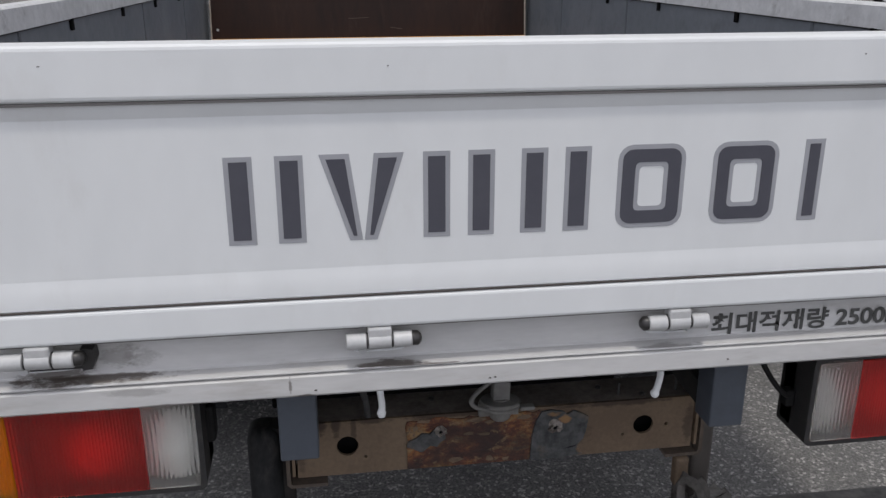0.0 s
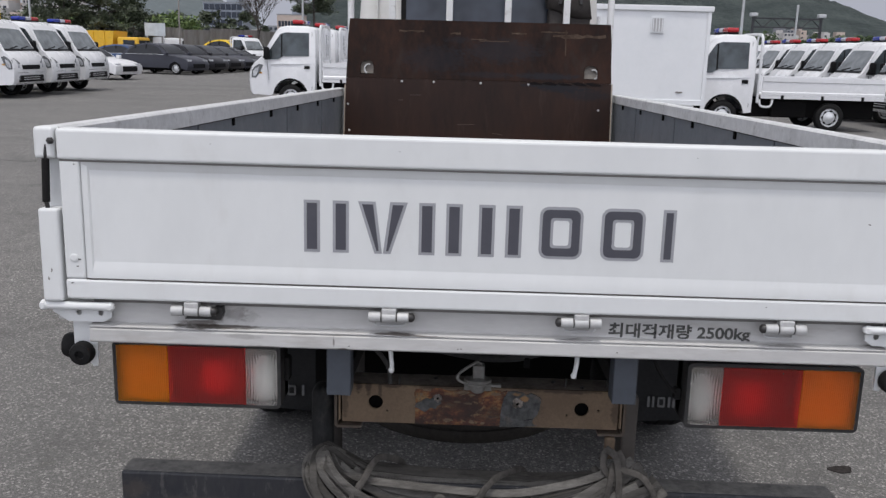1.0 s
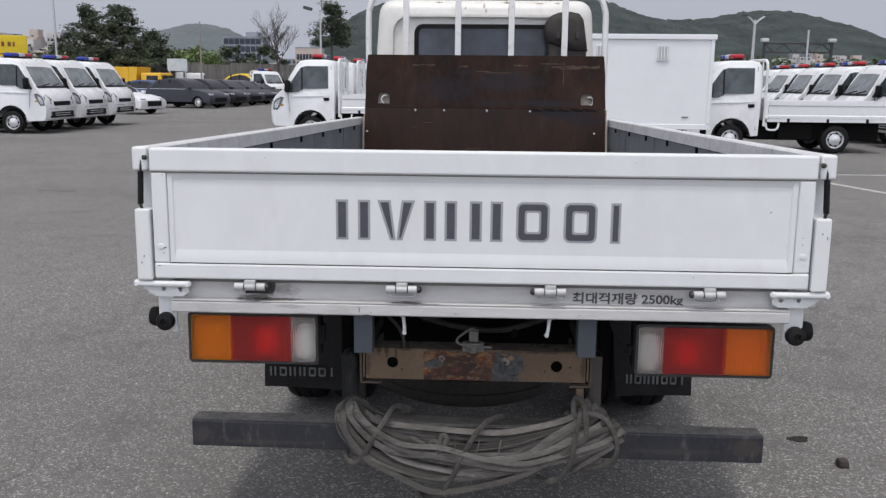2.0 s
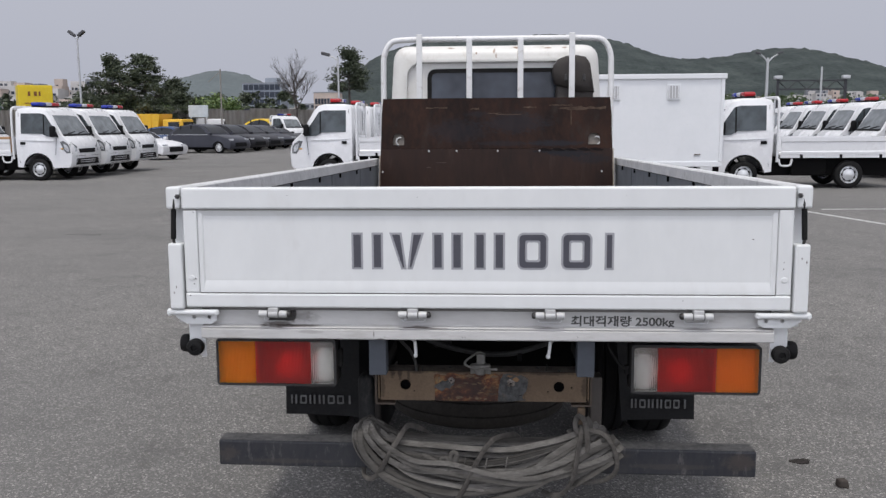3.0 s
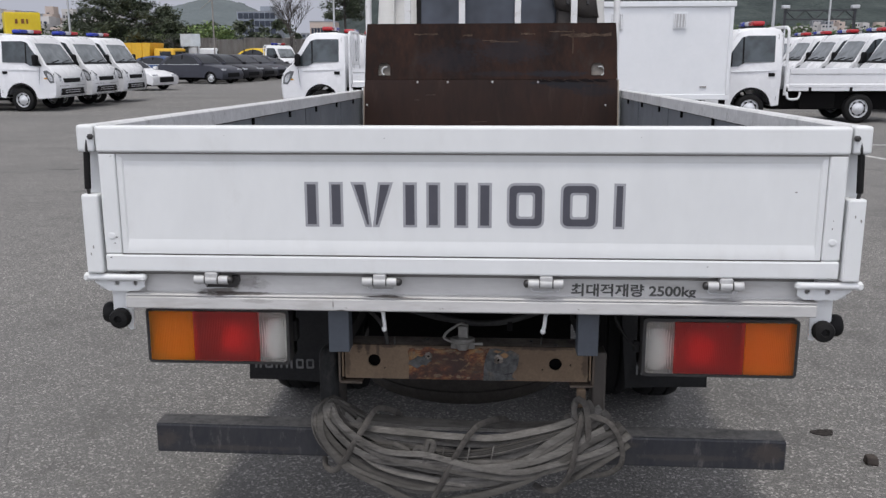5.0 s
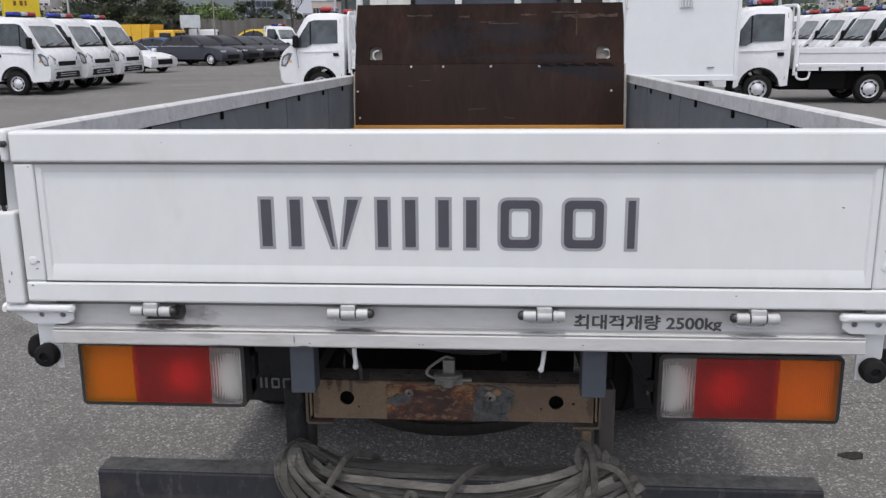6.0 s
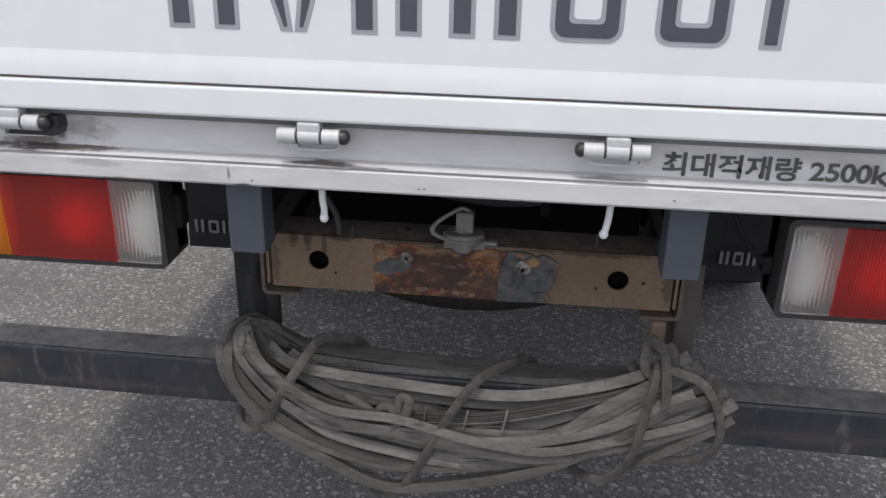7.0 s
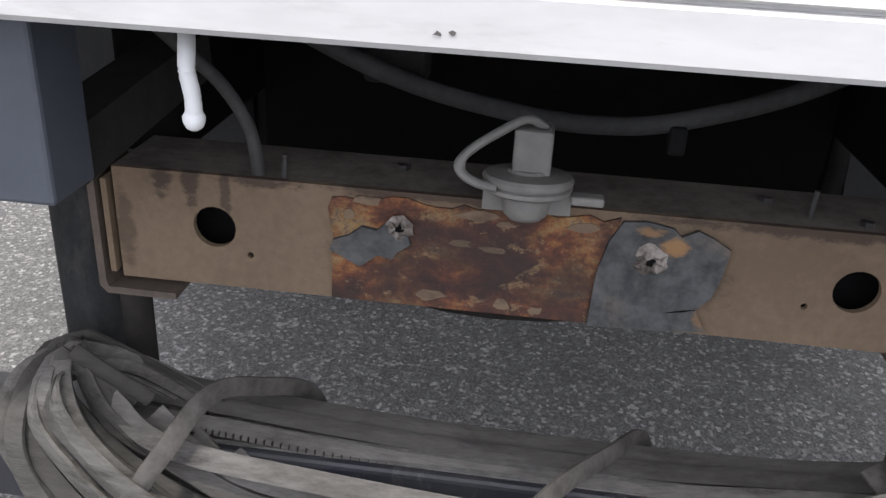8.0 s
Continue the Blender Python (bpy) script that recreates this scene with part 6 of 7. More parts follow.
    # a tall cab: all above the waist is stretched a little
    for ob in t.children_recursive:
        for v in ob.data.vertices:
            if v.co.z > 1.15:
                v.co.z = 1.15 + (v.co.z - 1.15) * 1.14
    return t


# built once, then set down in its rows
first = light_truck("white light flat-bed truck with a blue and red beacon bar", "parked light trucks")
first.matrix_world = pose(-13.16, 22.3, 0, 0, 0, -2)


def park(x, y, rz):
    return copy_thing(first, pose(x, y, 0, 0, 0, rz))


for x, y, rz in ((-13.1, 24.4, -2), (-13.1, 26.65, -2), (-18.6, 27.0, 0)):
    park(x, y, rz)
park(5.87, 18.7, 180)
park(-4.45, 21.15, 180)
for k in range(2):
    park(-4.3 + 0.25 * k, 23.6 + 2.3 * k, 180)
for k, (x, y) in enumerate(((11.35, 19.9), (11.2, 22.1), (11.1, 24.3), (11.1, 26.5), (11.1, 28.7), (11.2, 30.9))):
    park(x, y, 180)
park(-14.6, 57.0, -32)
boxbm = bx(bmesh.new(), -14.7, -14.25, 21.9, 22.35, 0.805, 1.26, 0.01)
tagged(part("carton", boxbm, CARGO_BROWN), "brown cardboard carton on a light truck bed", "box", "cartons")
tagged(part("carton", bx(bmesh.new(), -15.3, -14.8, 21.85, 22.3, 0.805, 1.22, 0.01), CARGO_BROWN), "brown cardboard carton on a light truck bed", "box", "cartons")

# ---- white site cabin ----
CABIN = surface("white_cabin_panel", (0.7, 0.71, 0.72), (0.66, 0.675, 0.685), 0.42, fine=5, coarse=0.8, bump=0.03, dirt=(0.55, 0.54, 0.5), dirt_amount=0.15)
cabin = thing("site_cabin", "white steel-panelled box cabin on short legs", "cabin", m=pose(0.09, 0, 0))
part("wall", bx(bmesh.new(), 1.35, 4.38, 14.5, 16.9, 0.72, 2.44, 0.01), CABIN, cabin)
part("roof_trim", bx(bmesh.new(), 1.31, 4.43, 14.46, 16.94, 2.40, 2.50, 0.012), CABIN, cabin)
part("floor_trim", bx(bmesh.new(), 1.33, 4.40, 14.48, 16.92, 0.70, 0.80, 0.008), CABIN, cabin)
for x in (1.37, 4.36):
    part("corner_post", bx(bmesh.new(), x - 0.035, x + 0.035, 14.475, 14.55, 0.8, 2.4, 0.01), CABIN, cabin)
for x in (2.25, 3.415):
    vent = part("vent", bx(bmesh.new(), x - 0.125, x + 0.125, 14.47, 14.5, 2.0, 2.3, 0.005), CABIN, cabin)
    # solid grey box as the opening, its shade put into the colour
    part("vent_opening", box(x - 0.1, x + 0.1, 14.463, 14.472, 2.03, 2.27), surface("vent_shade", (0.42, 0.42, 0.42)), vent)
    for k in range(4):
        part("slat", box(x - 0.09 + 0.055 * k, x - 0.075 + 0.055 * k, 14.455, 14.466, 2.02, 2.28), CABIN, vent)
for x in (1.45, 2.9, 4.3):
    for y in (14.6, 16.8):
        part("leg", box(x - 0.05, x + 0.05, y - 0.05, y + 0.05, 0.0, 0.72), FRAME_BLACK, cabin)
part("handle", box(3.85, 3.97, 14.48, 14.5, 0.93, 0.95), BARE, cabin)


# ---- parked cars ----
CAR_GLASS = glass_dark("car_glass", (0.004, 0.005, 0.007), 0.08)
CAR_GLASS.node_tree.nodes["Principled BSDF"].inputs["Specular IOR Level"].default_value = 0.55


def parked_car(name, label, paint, m, length=4.3, width=1.8, height=1.45, kind="hatch"):
    c = thing(name, label, "car", "parked cars", m)
    L, W, H = length / 2, width / 2, height
    shoulder = H * 0.63
    fa, ra = 0.62 * L, -0.60 * L
    r = 0.32

    def arch(cx):
        return [(cx + 0.38 * math.cos(radians(a)), 0.30 + 0.38 * math.sin(radians(a))) for a in range(175, 4, -17)]

    low = [(-L + 0.03, 0.30)] + arch(ra) + arch(fa) + [(L - 0.08, 0.24), (L, 0.42), (L - 0.015, 0.62), (L - 0.08, 0.45 * H), (L - 0.26, 0.53 * H), (L * 0.66, shoulder * 0.96), (L * 0.46, shoulder + 0.0), (-L * 0.75, shoulder + 0.04), (-L + 0.02, shoulder - 0.02), (-L, 0.55)]
    bm = bmesh.new()
    rings = []
    for y, k in ((-W, 0.0), (-W * 0.9, 1.0), (W * 0.9, 1.0), (W, 0.0)):
        rings.append([bm.verts.new((x * (0.985 if k == 0 else 1), y * (0.97 if z > 0.7 else 1), z - (0.02 if k == 0 and z > 0.6 else 0))) for x, z in low])
    n = len(low)
    for a, b in zip(rings, rings[1:]):
        for i in range(n):
            bm.faces.new((a[i], a[(i + 1) % n], b[(i + 1) % n], b[i]))
    for ring in (rings[0], rings[-1]):
        bmesh.ops.triangle_fill(bm, use_beauty=True, edges=[e for e in bm.edges if e.verts[0] in ring and e.verts[1] in ring])
    body = part("body", bm, paint, c, smooth=True)

    if kind == "hatch":
        line = [(-0.93, 0.60), (-0.87, 0.72), (-0.73, 0.87), (-0.50, 0.965), (-0.25, 1.0), (-0.02, 0.975), (0.14, 0.89), (0.27, 0.77), (0.40, 0.62)]
    else:
        line = [(-0.82, 0.60), (-0.68, 0.74), (-0.52, 0.90), (-0.34, 0.98), (-0.12, 1.0), (0.04, 0.965), (0.20, 0.86), (0.36, 0.72), (0.50, 0.60)]
    arc = [(p.x, p.y) for p in smooth_path([(a * L, b * H, 0) for a, b in line], 3)]

    def half(z):
        return W * (0.95 - 0.24 * min(1.0, max(0.0, (z - shoulder) / (H - shoulder))))

    b = bmesh.new()
    rings = [[b.verts.new((x, s * half(z) * q, z)) for x, z in arc] for s, q in ((-1, 1.0), (-1, 0.86), (1, 0.86), (1, 1.0))]
    for v in rings[1] + rings[2]:
        v.co.z += 0.012
    for a0, b0 in zip(rings, rings[1:]):
        for k in range(len(arc) - 1):
            b.faces.new((a0[k], a0[k + 1], b0[k + 1], b0[k]))
    b.faces.new(rings[0])
    b.faces.new(rings[-1][::-1])
    part("cabin_shell", b, paint, c, smooth=True)
    mid = sum(x for x, z in arc) / len(arc)
    glass = [(mid + (x - mid) * 0.86, max(shoulder + 0.03, shoulder + (z - shoulder) * 0.86)) for x, z in arc]
    for s in (-1, 1):
        part("side_window", prism(bmesh.new(), glass, lambda u, v, a, s=s: (u, s * (half(v) + a), v), -0.02, 0.006), CAR_GLASS, body)
        trim = [(x, s * (half(shoulder + 0.02) + 0.008), shoulder + 0.02) for x in (glass[0][0] + 0.05, mid, glass[-1][0] - 0.05)]
        part("window_trim", tube(bmesh.new(), trim, 0.012, 6), CHROME, body)
    peak = max(range(len(arc)), key=lambda k: arc[k][1])
    for nm, run in (("windscreen", arc[peak:]), ("rear_window", arc[:peak])):
        run = [q for q in run if shoulder + 0.03 < q[1] < H * 0.965]
        lean = 0.014 if nm == "windscreen" else -0.014
        b = bmesh.new()
        rings = [[b.verts.new((x + lean, half(z) * f, z + 0.02)) for x, z in run] for f in (-0.88, -0.8, 0.8, 0.88)]
        for a0, b0 in zip(rings, rings[1:]):
            for k in range(len(run) - 1):
                b.faces.new((a0[k], a0[k + 1], b0[k + 1], b0[k]))
        part(nm, b, CAR_GLASS, body, smooth=True)
    for s in (-1, 1):
        for x in (-0.55, -1.25 if kind == "hatch" else -1.1):
            part("pillar", prism(bmesh.new(), [(x - 0.05, shoulder - 0.02), (x + 0.05, shoulder - 0.02), (x + 0.03, H - 0.06), (x - 0.07, H - 0.06)], lambda u, v, a, s=s: (u, s * (half(v) + a), v), -0.02, 0.009), BUMPER_DARK, body)
        part("mirror", bx(bmesh.new(), L * 0.36, L * 0.44, s * W * 1.06 - 0.09, s * W * 1.06 + 0.09, shoulder, shoulder + 0.14, 0.03), paint, body)
        part("headlamp", bx(bmesh.new(), L - 0.36, L - 0.07, s * W * 0.74 - 0.16, s * W * 0.74 + 0.16, 0.42 * H, 0.5 * H, 0.03), LAMP_GLASS, body)
        for x in (fa, ra):
            wheel("wheel", c, Matrix.Translation((x, s * (W - 0.12), r)) @ pose(0, 0, 0, 90 * s), r, 0.2, 0.215, "black tyre with an alloy wheel")
    part("grille", bx(bmesh.new(), L - 0.1, L + 0.012, -W * 0.55, W * 0.55, 0.36, 0.58, 0.02), BUMPER_DARK, body)
    part("underbody", box(-L * 0.9, L * 0.9, -W * 0.75, W * 0.75, 0.2, 0.4), FRAME_BLACK, c)
    return c


def car_paint(name, c):
    m = surface(name, c, tuple(v * 0.85 for v in c), 0.35, 0.1, fine=6, coarse=1.5, bump=0.0)
    p = m.node_tree.nodes["Principled BSDF"]
    p.inputs["Coat Weight"].default_value, p.inputs["Coat Roughness"].default_value = 0.15, 0.1
    p.inputs["Specular IOR Level"].default_value = 0.3
    return m


GREYCAR, BLACKCAR, WHITECAR, YELLOW = car_paint("slate_car_paint", (0.036, 0.038, 0.05)), car_paint("black_car_paint", (0.012, 0.012, 0.016)), car_paint("white_car_paint", (0.75, 0.75, 0.76)), car_paint("yellow_car_paint", (0.75, 0.5, 0.03))
parked_car("parked_car", "white parked hatchback car on the asphalt", WHITECAR, pose(-16.5, 36.2, 0, 0, 0, -16), 4.3, 1.78, 1.4)
parked_car("parked_suv", "slate grey parked crossover car", GREYCAR, pose(-16.0, 44.6, 0, 0, 0, -19), 4.4, 1.85, 1.58)
for k, (pt, lab, nm) in enumerate(((BLACKCAR, "black parked crossover car", "parked_suv"), (BLACKCAR, "black parked saloon car", "parked_car"), (GREYCAR, "dark grey car parked in a row", "parked_car"), (BLACKCAR, "black car parked in a row", "parked_car"))):
    parked_car(nm, lab, pt, pose(-15.7 + 0.22 * k, 47.5 + 2.6 * k, 0, 0, 0, -19), 4.4, 1.82, 1.56 - 0.04 * k, "hatch" if k == 0 else "saloon")
parked_car("parked_car", "bright yellow car parked by the fence", YELLOW, pose(-16.9, 61.5, 0, 0, 0, -12), 4.3, 1.8, 1.95)
parked_car("parked_car", "dark blue car parked by the tippers", car_paint("blue_car_paint", (0.05, 0.09, 0.2)), pose(-20.5, 51.5, 0, 0, 0, 0), 4.3, 1.8, 1.45)

# ---- yellow tippers and containers ----
TIPPER = surface("yellow_tipper_paint", (0.72, 0.42, 0.02), (0.6, 0.34, 0.02), 0.45, bump=0.05, dirt=(0.3, 0.2, 0.08), dirt_amount=0.3)


def tipper(m):
    t = thing("tipper_truck", "yellow parked tipper truck", "truck", "tipper trucks", m)
    b = bmesh.new()
    prism(b, [(-2.6, 1.0), (0.7, 1.0), (0.9, 2.35), (-2.75, 2.35)], lambda u, v, a: (u, a, v), -1.1, 1.1)
    body = part("tipper_body", b, TIPPER, t)
    for x in (-2.2, -1.4, -0.6, 0.2):
        part("rib", box(x - 0.05, x + 0.05, -1.15, 1.15, 1.0, 2.3), TIPPER, body)
    cabp = part("cab", bx(bmesh.new(), 1.05, 2.6, -1.0, 1.0, 0.5, 1.95, 0.12, 3), TIPPER, t, smooth=20)
    part("windscreen", box(2.58, 2.62, -0.85, 0.85, 1.25, 1.75), GLASS, cabp)
    for s in (-1, 1):
        part("side_window", box(1.5, 2.35, s * 1.0 - 0.01, s * 1.0 + 0.01, 1.25, 1.75), GLASS, cabp)
    part("chassis", box(-2.6, 2.4, -0.45, 0.45, 0.6, 1.0), FRAME_BLACK, t)
    for x in (-1.7, 1.8):
        for s in (-1, 1):
            wheel("wheel", t, Matrix.Translation((x, s * 0.95, 0.48)) @ pose(0, 0, 0, 90 * s), 0.48, 0.28, 0.26, "black tyre", FRAME_BLACK)
    return t


tipper(pose(-25.2, 60.0, 0, 0, 0, -4))
van = thing("box_truck", "small white box truck parked behind the cars", "truck", m=pose(-24.2, 66.5, 0, 0, 0, -4))
part("cargo_box", bx(bmesh.new(), -2.2, 0.9, -0.95, 0.95, 0.9, 2.05, 0.03), VAN_WHITE, van)
part("cab", bx(bmesh.new(), 1.0, 2.5, -0.9, 0.9, 0.5, 2.0, 0.15, 3), VAN_WHITE, van, smooth=20)
part("windscreen", box(2.48, 2.52, -0.75, 0.75, 1.3, 1.8), GLASS, van)
part("chassis", box(-2.1, 2.2, -0.5, 0.5, 0.4, 0.9), FRAME_BLACK, van)
for vx in (-1.4, 1.7):
    for s in (-1, 1):
        wheel("wheel", van, Matrix.Translation((vx, s * 0.78, 0.33)) @ pose(0, 0, 0, 90 * s), 0.33, 0.2, 0.2, "black tyre")


def container(label, paint, m, mark):
    c = thing("container", label, "container", "containers", m)
    wall = part("wall", bx(bmesh.new(), -2.0, 2.0, -1.2, 1.2, 0.0, 2.5, 0.03), paint, c)
    for k in range(14):
        part("corrugation", box(-1.85 + 0.28 * k, -1.72 + 0.28 * k, -1.235, -1.2, 0.15, 2.35), paint, wall)
    for k, (x, w) in enumerate(((-0.9, 0.3), (-0.2, 0.34), (0.35, 0.22))):
        part("mark", box(x, x + w, -1.25, -1.236, 1.62, 1.98), mark, wall)
    part("mark", box(-1.3, 1.2, -1.25, -1.236, 1.0, 1.08), mark, wall)
    part("mark", box(-1.2, 1.1, -1.25, -1.236, 0.75, 0.82), mark, wall)
    return c


DARKMARK = surface("dark_red_marking", (0.2, 0.07, 0.02), rough=0.7)
container("yellow steel container with dark markings on a stack", surface("yellow_container", (0.75, 0.58, 0.02), (0.68, 0.5, 0.02), 0.5), pose(-36.6, 64.2, 2.3, 0, 0, 34) @ Matrix.Diagonal((0.62, 0.95, 0.96, 1)), DARKMARK)
container("grey lower container of a stack", surface("grey_container", (0.2, 0.2, 0.2)), pose(-36.6, 64.2, -0.2, 0, 0, 34) @ Matrix.Diagonal((0.62, 0.95, 1.0, 1)), DARKMARK)
container("green steel container with pale markings on a stack", surface("green_container", (0.02, 0.12, 0.06), (0.02, 0.09, 0.05), 0.5), pose(-42.3, 64.5, 2.3, 0, 0, 4), surface("pale_marking", (0.4, 0.5, 0.45)))
container("dark lower container of a stack", surface("dark_container", (0.07, 0.08, 0.08)), pose(-42.3, 64.5, -0.2, 0, 0, 4), DARKMARK)

# ---- fence, lamps, gantry ----
FENCE = surface("grey_sheet_fence", (0.28, 0.27, 0.255), (0.2, 0.18, 0.165), 0.7, fine=4, coarse=0.7, bump=0.1, stretch=(6, 1, 0.3))
fence = thing("sheet_fence", "tall grey corrugated sheet fence along the lot", "fence")
for k in range(26):
    x = -48 + 2.02 * k
    y = 66 + 0.12 * (x + 20)
    b = bmesh.new()
    cols = [i / 12 for i in range(13)]
    vs = [[b.verts.new((x + 2.0 * u, y + 0.24 * u + 0.03 * (i % 2), z)) for i, u in enumerate(cols)] for z in (0.0, 2.75 + 0.08 * math.sin(k * 2.3))]
    for i in range(12):
        b.faces.new((vs[0][i], vs[0][i + 1], vs[1][i + 1], vs[1][i]))
    bmesh.ops.solidify(b, geom=b.faces[:], thickness=0.01)
    part("panel", b, FENCE, fence)
GALV = surface("galvanised_pole", (0.5, 0.51, 0.52), (0.42, 0.43, 0.44), 0.45, 0.3, bump=0.03)


def street_lamp(x, y, h, arms, label="tall pale steel lamp post with two lamp heads", size=1.0, tilt=14):
    t = thing("street_lamp", label, "lamp", "lamp posts", pose(x, y, 0))
    part("pole", tube(bmesh.new(), [(0, 0, 0), (0, 0, h)], 0.11, 10, taper=lambda u: 1 - 0.45 * u), GALV, t, smooth=True)
    part("base_plate", bx(bmesh.new(), -0.2, 0.2, -0.2, 0.2, 0, 0.04, 0.01), GALV, t)
    for s in arms:
        arm = part("arm", tube(bmesh.new(), smooth_path([(0, 0, h - 0.25), (s * 0.35, 0, h + 0.0), (s * 0.8, 0, h + 0.18)], 4), 0.045, 6), GALV, t)
        part("lamp_head", to(Matrix.Translation((s * 0.95, 0, h + 0.24)) @ pose(0, 0, 0, 0, -tilt * math.copysign(1, s)), bx(bmesh.new(), -0.34 * size, 0.34 * size, -0.2 * size, 0.2 * size, -0.1 * size, 0.14 * size, 0.06 * size)), surface("lamp_head_grey", (0.06, 0.06, 0.065)), arm)
    return t


street_lamp(-31.7, 62.0, 8.2, (-0.42, 0.38), "tall pale lamp post with two dark floodlights", 0.9, 38)
street_lamp(14.6, 45.0, 4.9, (-0.55, 0.65), size=0.45)
street_lamp(-12.1, 64.0, 6.6, (-1.0,), "lamp post with one arm beside a pine tree")
t = thing("utility_pole", "grey concrete utility pole", "pole", "poles", pose(17.45, 45, 0))
part("pole", tube(bmesh.new(), [(0, 0, 0), (0, 0, 4.4)], 0.055, 8), GALV, t)
t = thing("utility_pole", "leaning dark utility pole with a crossarm", "pole", "poles", pose(-20.8, 62, 0))
part("pole", tube(bmesh.new(), [(0, 0, 0), (0.05, 0, 5.7)], 0.055, 8), FENCE, t)
part("crossarm", tube(bmesh.new(), [(0.04, 0, 5.5), (-0.9, 0, 4.75)], 0.025, 6), FENCE, t)
gantry = thing("gantry", "dark lattice steel gantry with small floodlights", "gantry")
for x in (15.2, 18.75):
    part("post", box(x - 0.06, x + 0.06, 45.0, 45.12, 0, 3.75), BLACK_STEEL, gantry)
    part("floodlight", bx(bmesh.new(), x - 0.2, x + 0.2, 44.9, 45.2, 3.76, 3.95, 0.04), GALV, gantry)
for z in (3.22, 3.68):
    part("chord", box(15.2, 18.75, 45.02, 45.1, z - 0.04, z + 0.04), BLACK_STEEL, gantry)
for k in range(7):
    x = 15.2 + k * 0.507
    part("lattice", tube(bmesh.new(), [(x, 45.06, 3.22 if k % 2 else 3.68), (x + 0.507, 45.06, 3.68 if k % 2 else 3.22)], 0.03, 5), BLACK_STEEL, gantry)
sign = thing("notice_board", "pale blank notice board on two posts", "sign", m=pose(-22.4, 61.5, 0))
part("board", bx(bmesh.new(), -0.75, 0.75, -0.03, 0.03, 2.1, 3.0, 0.01), surface("pale_board", (0.5, 0.55, 0.58)), sign)
for x in (-0.6, 0.6):
    part("post", box(x - 0.04, x + 0.04, -0.02, 0.06, 0, 2.1), GALV, sign)


# ---- trees and hedge ----
def leaf_material(name, a, b):
    m, n, l, p = nodes_of(name)
    g = n.new("ShaderNodeNewGeometry")
    l.new(mixed(n, l, g.outputs["Random Per Island"], a, b), p.inputs["Base Color"])
    p.inputs["Roughness"].default_value = 0.6
    return m


DARK_LEAF = leaf_material("dark_broad_leaves", (0.025, 0.045, 0.016), (0.08, 0.12, 0.045))
PINE_LEAF = leaf_material("pine_needles", (0.02, 0.03, 0.018), (0.072, 0.09, 0.046))
BROAD_LEAF = leaf_material("broad_leaves", (0.05, 0.095, 0.024), (0.2, 0.27, 0.09))
BARK = surface("grey_brown_bark", (0.06, 0.052, 0.047), (0.04, 0.034, 0.031), 0.9, bump=0.4, bump_scale=20)


def clump(bm, c, r, count, size, rnd, flat=0.6):
    for _ in range(count):
        d = Vector((rnd.gauss(0, 1), rnd.gauss(0, 1), rnd.gauss(0, 1))).normalized() * r * rnd.random() ** 0.5
        p = Vector(c) + Vector((d.x, d.y, d.z * flat))
        u = Vector((rnd.gauss(0, 1), rnd.gauss(0, 1), rnd.gauss(0, 0.5))).normalized()
        w = u.cross(Vector((rnd.gauss(0, 1), rnd.gauss(0, 1), rnd.gauss(0, 1)))).normalized()
        s = size * rnd.uniform(0.5, 1.2)
        bm.faces.new([bm.verts.new(p + u * s), bm.verts.new(p + w * s * 0.5), bm.verts.new(p - u * s), bm.verts.new(p - w * s * 0.5)])


def pine_tree(label, x, y, h, spread, seed, tiers=11, bare=0.25):
    rnd = random.Random(seed)
    t = thing("pine_tree", label, "tree", "trees", pose(x, y, 0))
    trunk = [(0, 0, 0), (0.1 * spread * 0.3, 0, h * 0.3), (-0.05 * spread * 0.3, 0.05, h * 0.65), (0.04, 0, h * 0.98)]
    tb = tube(bmesh.new(), smooth_path(trunk, 5), 0.16 * h / 7, 8, taper=lambda u: 1 - 0.8 * u)
    crown = bmesh.new()
    for k in range(tiers):
        f = k / (tiers - 1)
        z = h * (bare + (1 - bare) * f)
        reach = spread * (0.35 + 0.75 * math.sin(math.pi * min(1, 0.25 + 0.72 * f)) ** 1.2) * (1 - 0.55 * f) * rnd.uniform(0.75, 1.15)
        for j in range(rnd.randint(4, 6)):
            a = rnd.uniform(0, 6.3)
            e = Vector((reach * math.cos(a), reach * math.sin(a), z + rnd.uniform(-0.05, 0.35)))
            tube(tb, [(0, 0, z - 0.2), e * 0.6 + Vector((0, 0, z * 0.4 - 0.05)), e], 0.035, 5, taper=lambda u: 1 - 0.7 * u)
            for q in (0.45, 0.7, 0.92, 1.05):
                c = Vector((e.x * q + rnd.uniform(-0.25, 0.25), e.y * q, z + (e.z - z) * q + rnd.uniform(-0.3, 0.3)))
                clump(crown, c, 0.6 * rnd.uniform(0.5, 1.3), 66, 0.105, rnd, 0.42)
    part("trunk", tb, BARK, t)
    part("crown", crown, PINE_LEAF, t)
    return t


pine_tree("large dark spreading pine tree", -29.6, 63, 6.3, 3.1, 5, 13, 0.15)
pine_tree("large dark spreading pine tree", -27.4, 64, 6.7, 3.2, 8, 13, 0.15)
pine_tree("dark rounded pine tree beside a larger one", -25.9, 66, 4.8, 2.0, 18, 9, 0.15)
pine_tree("slim dark pine tree with a high crown", -11.6, 66, 6.9, 1.75, 12, 6, 0.64)


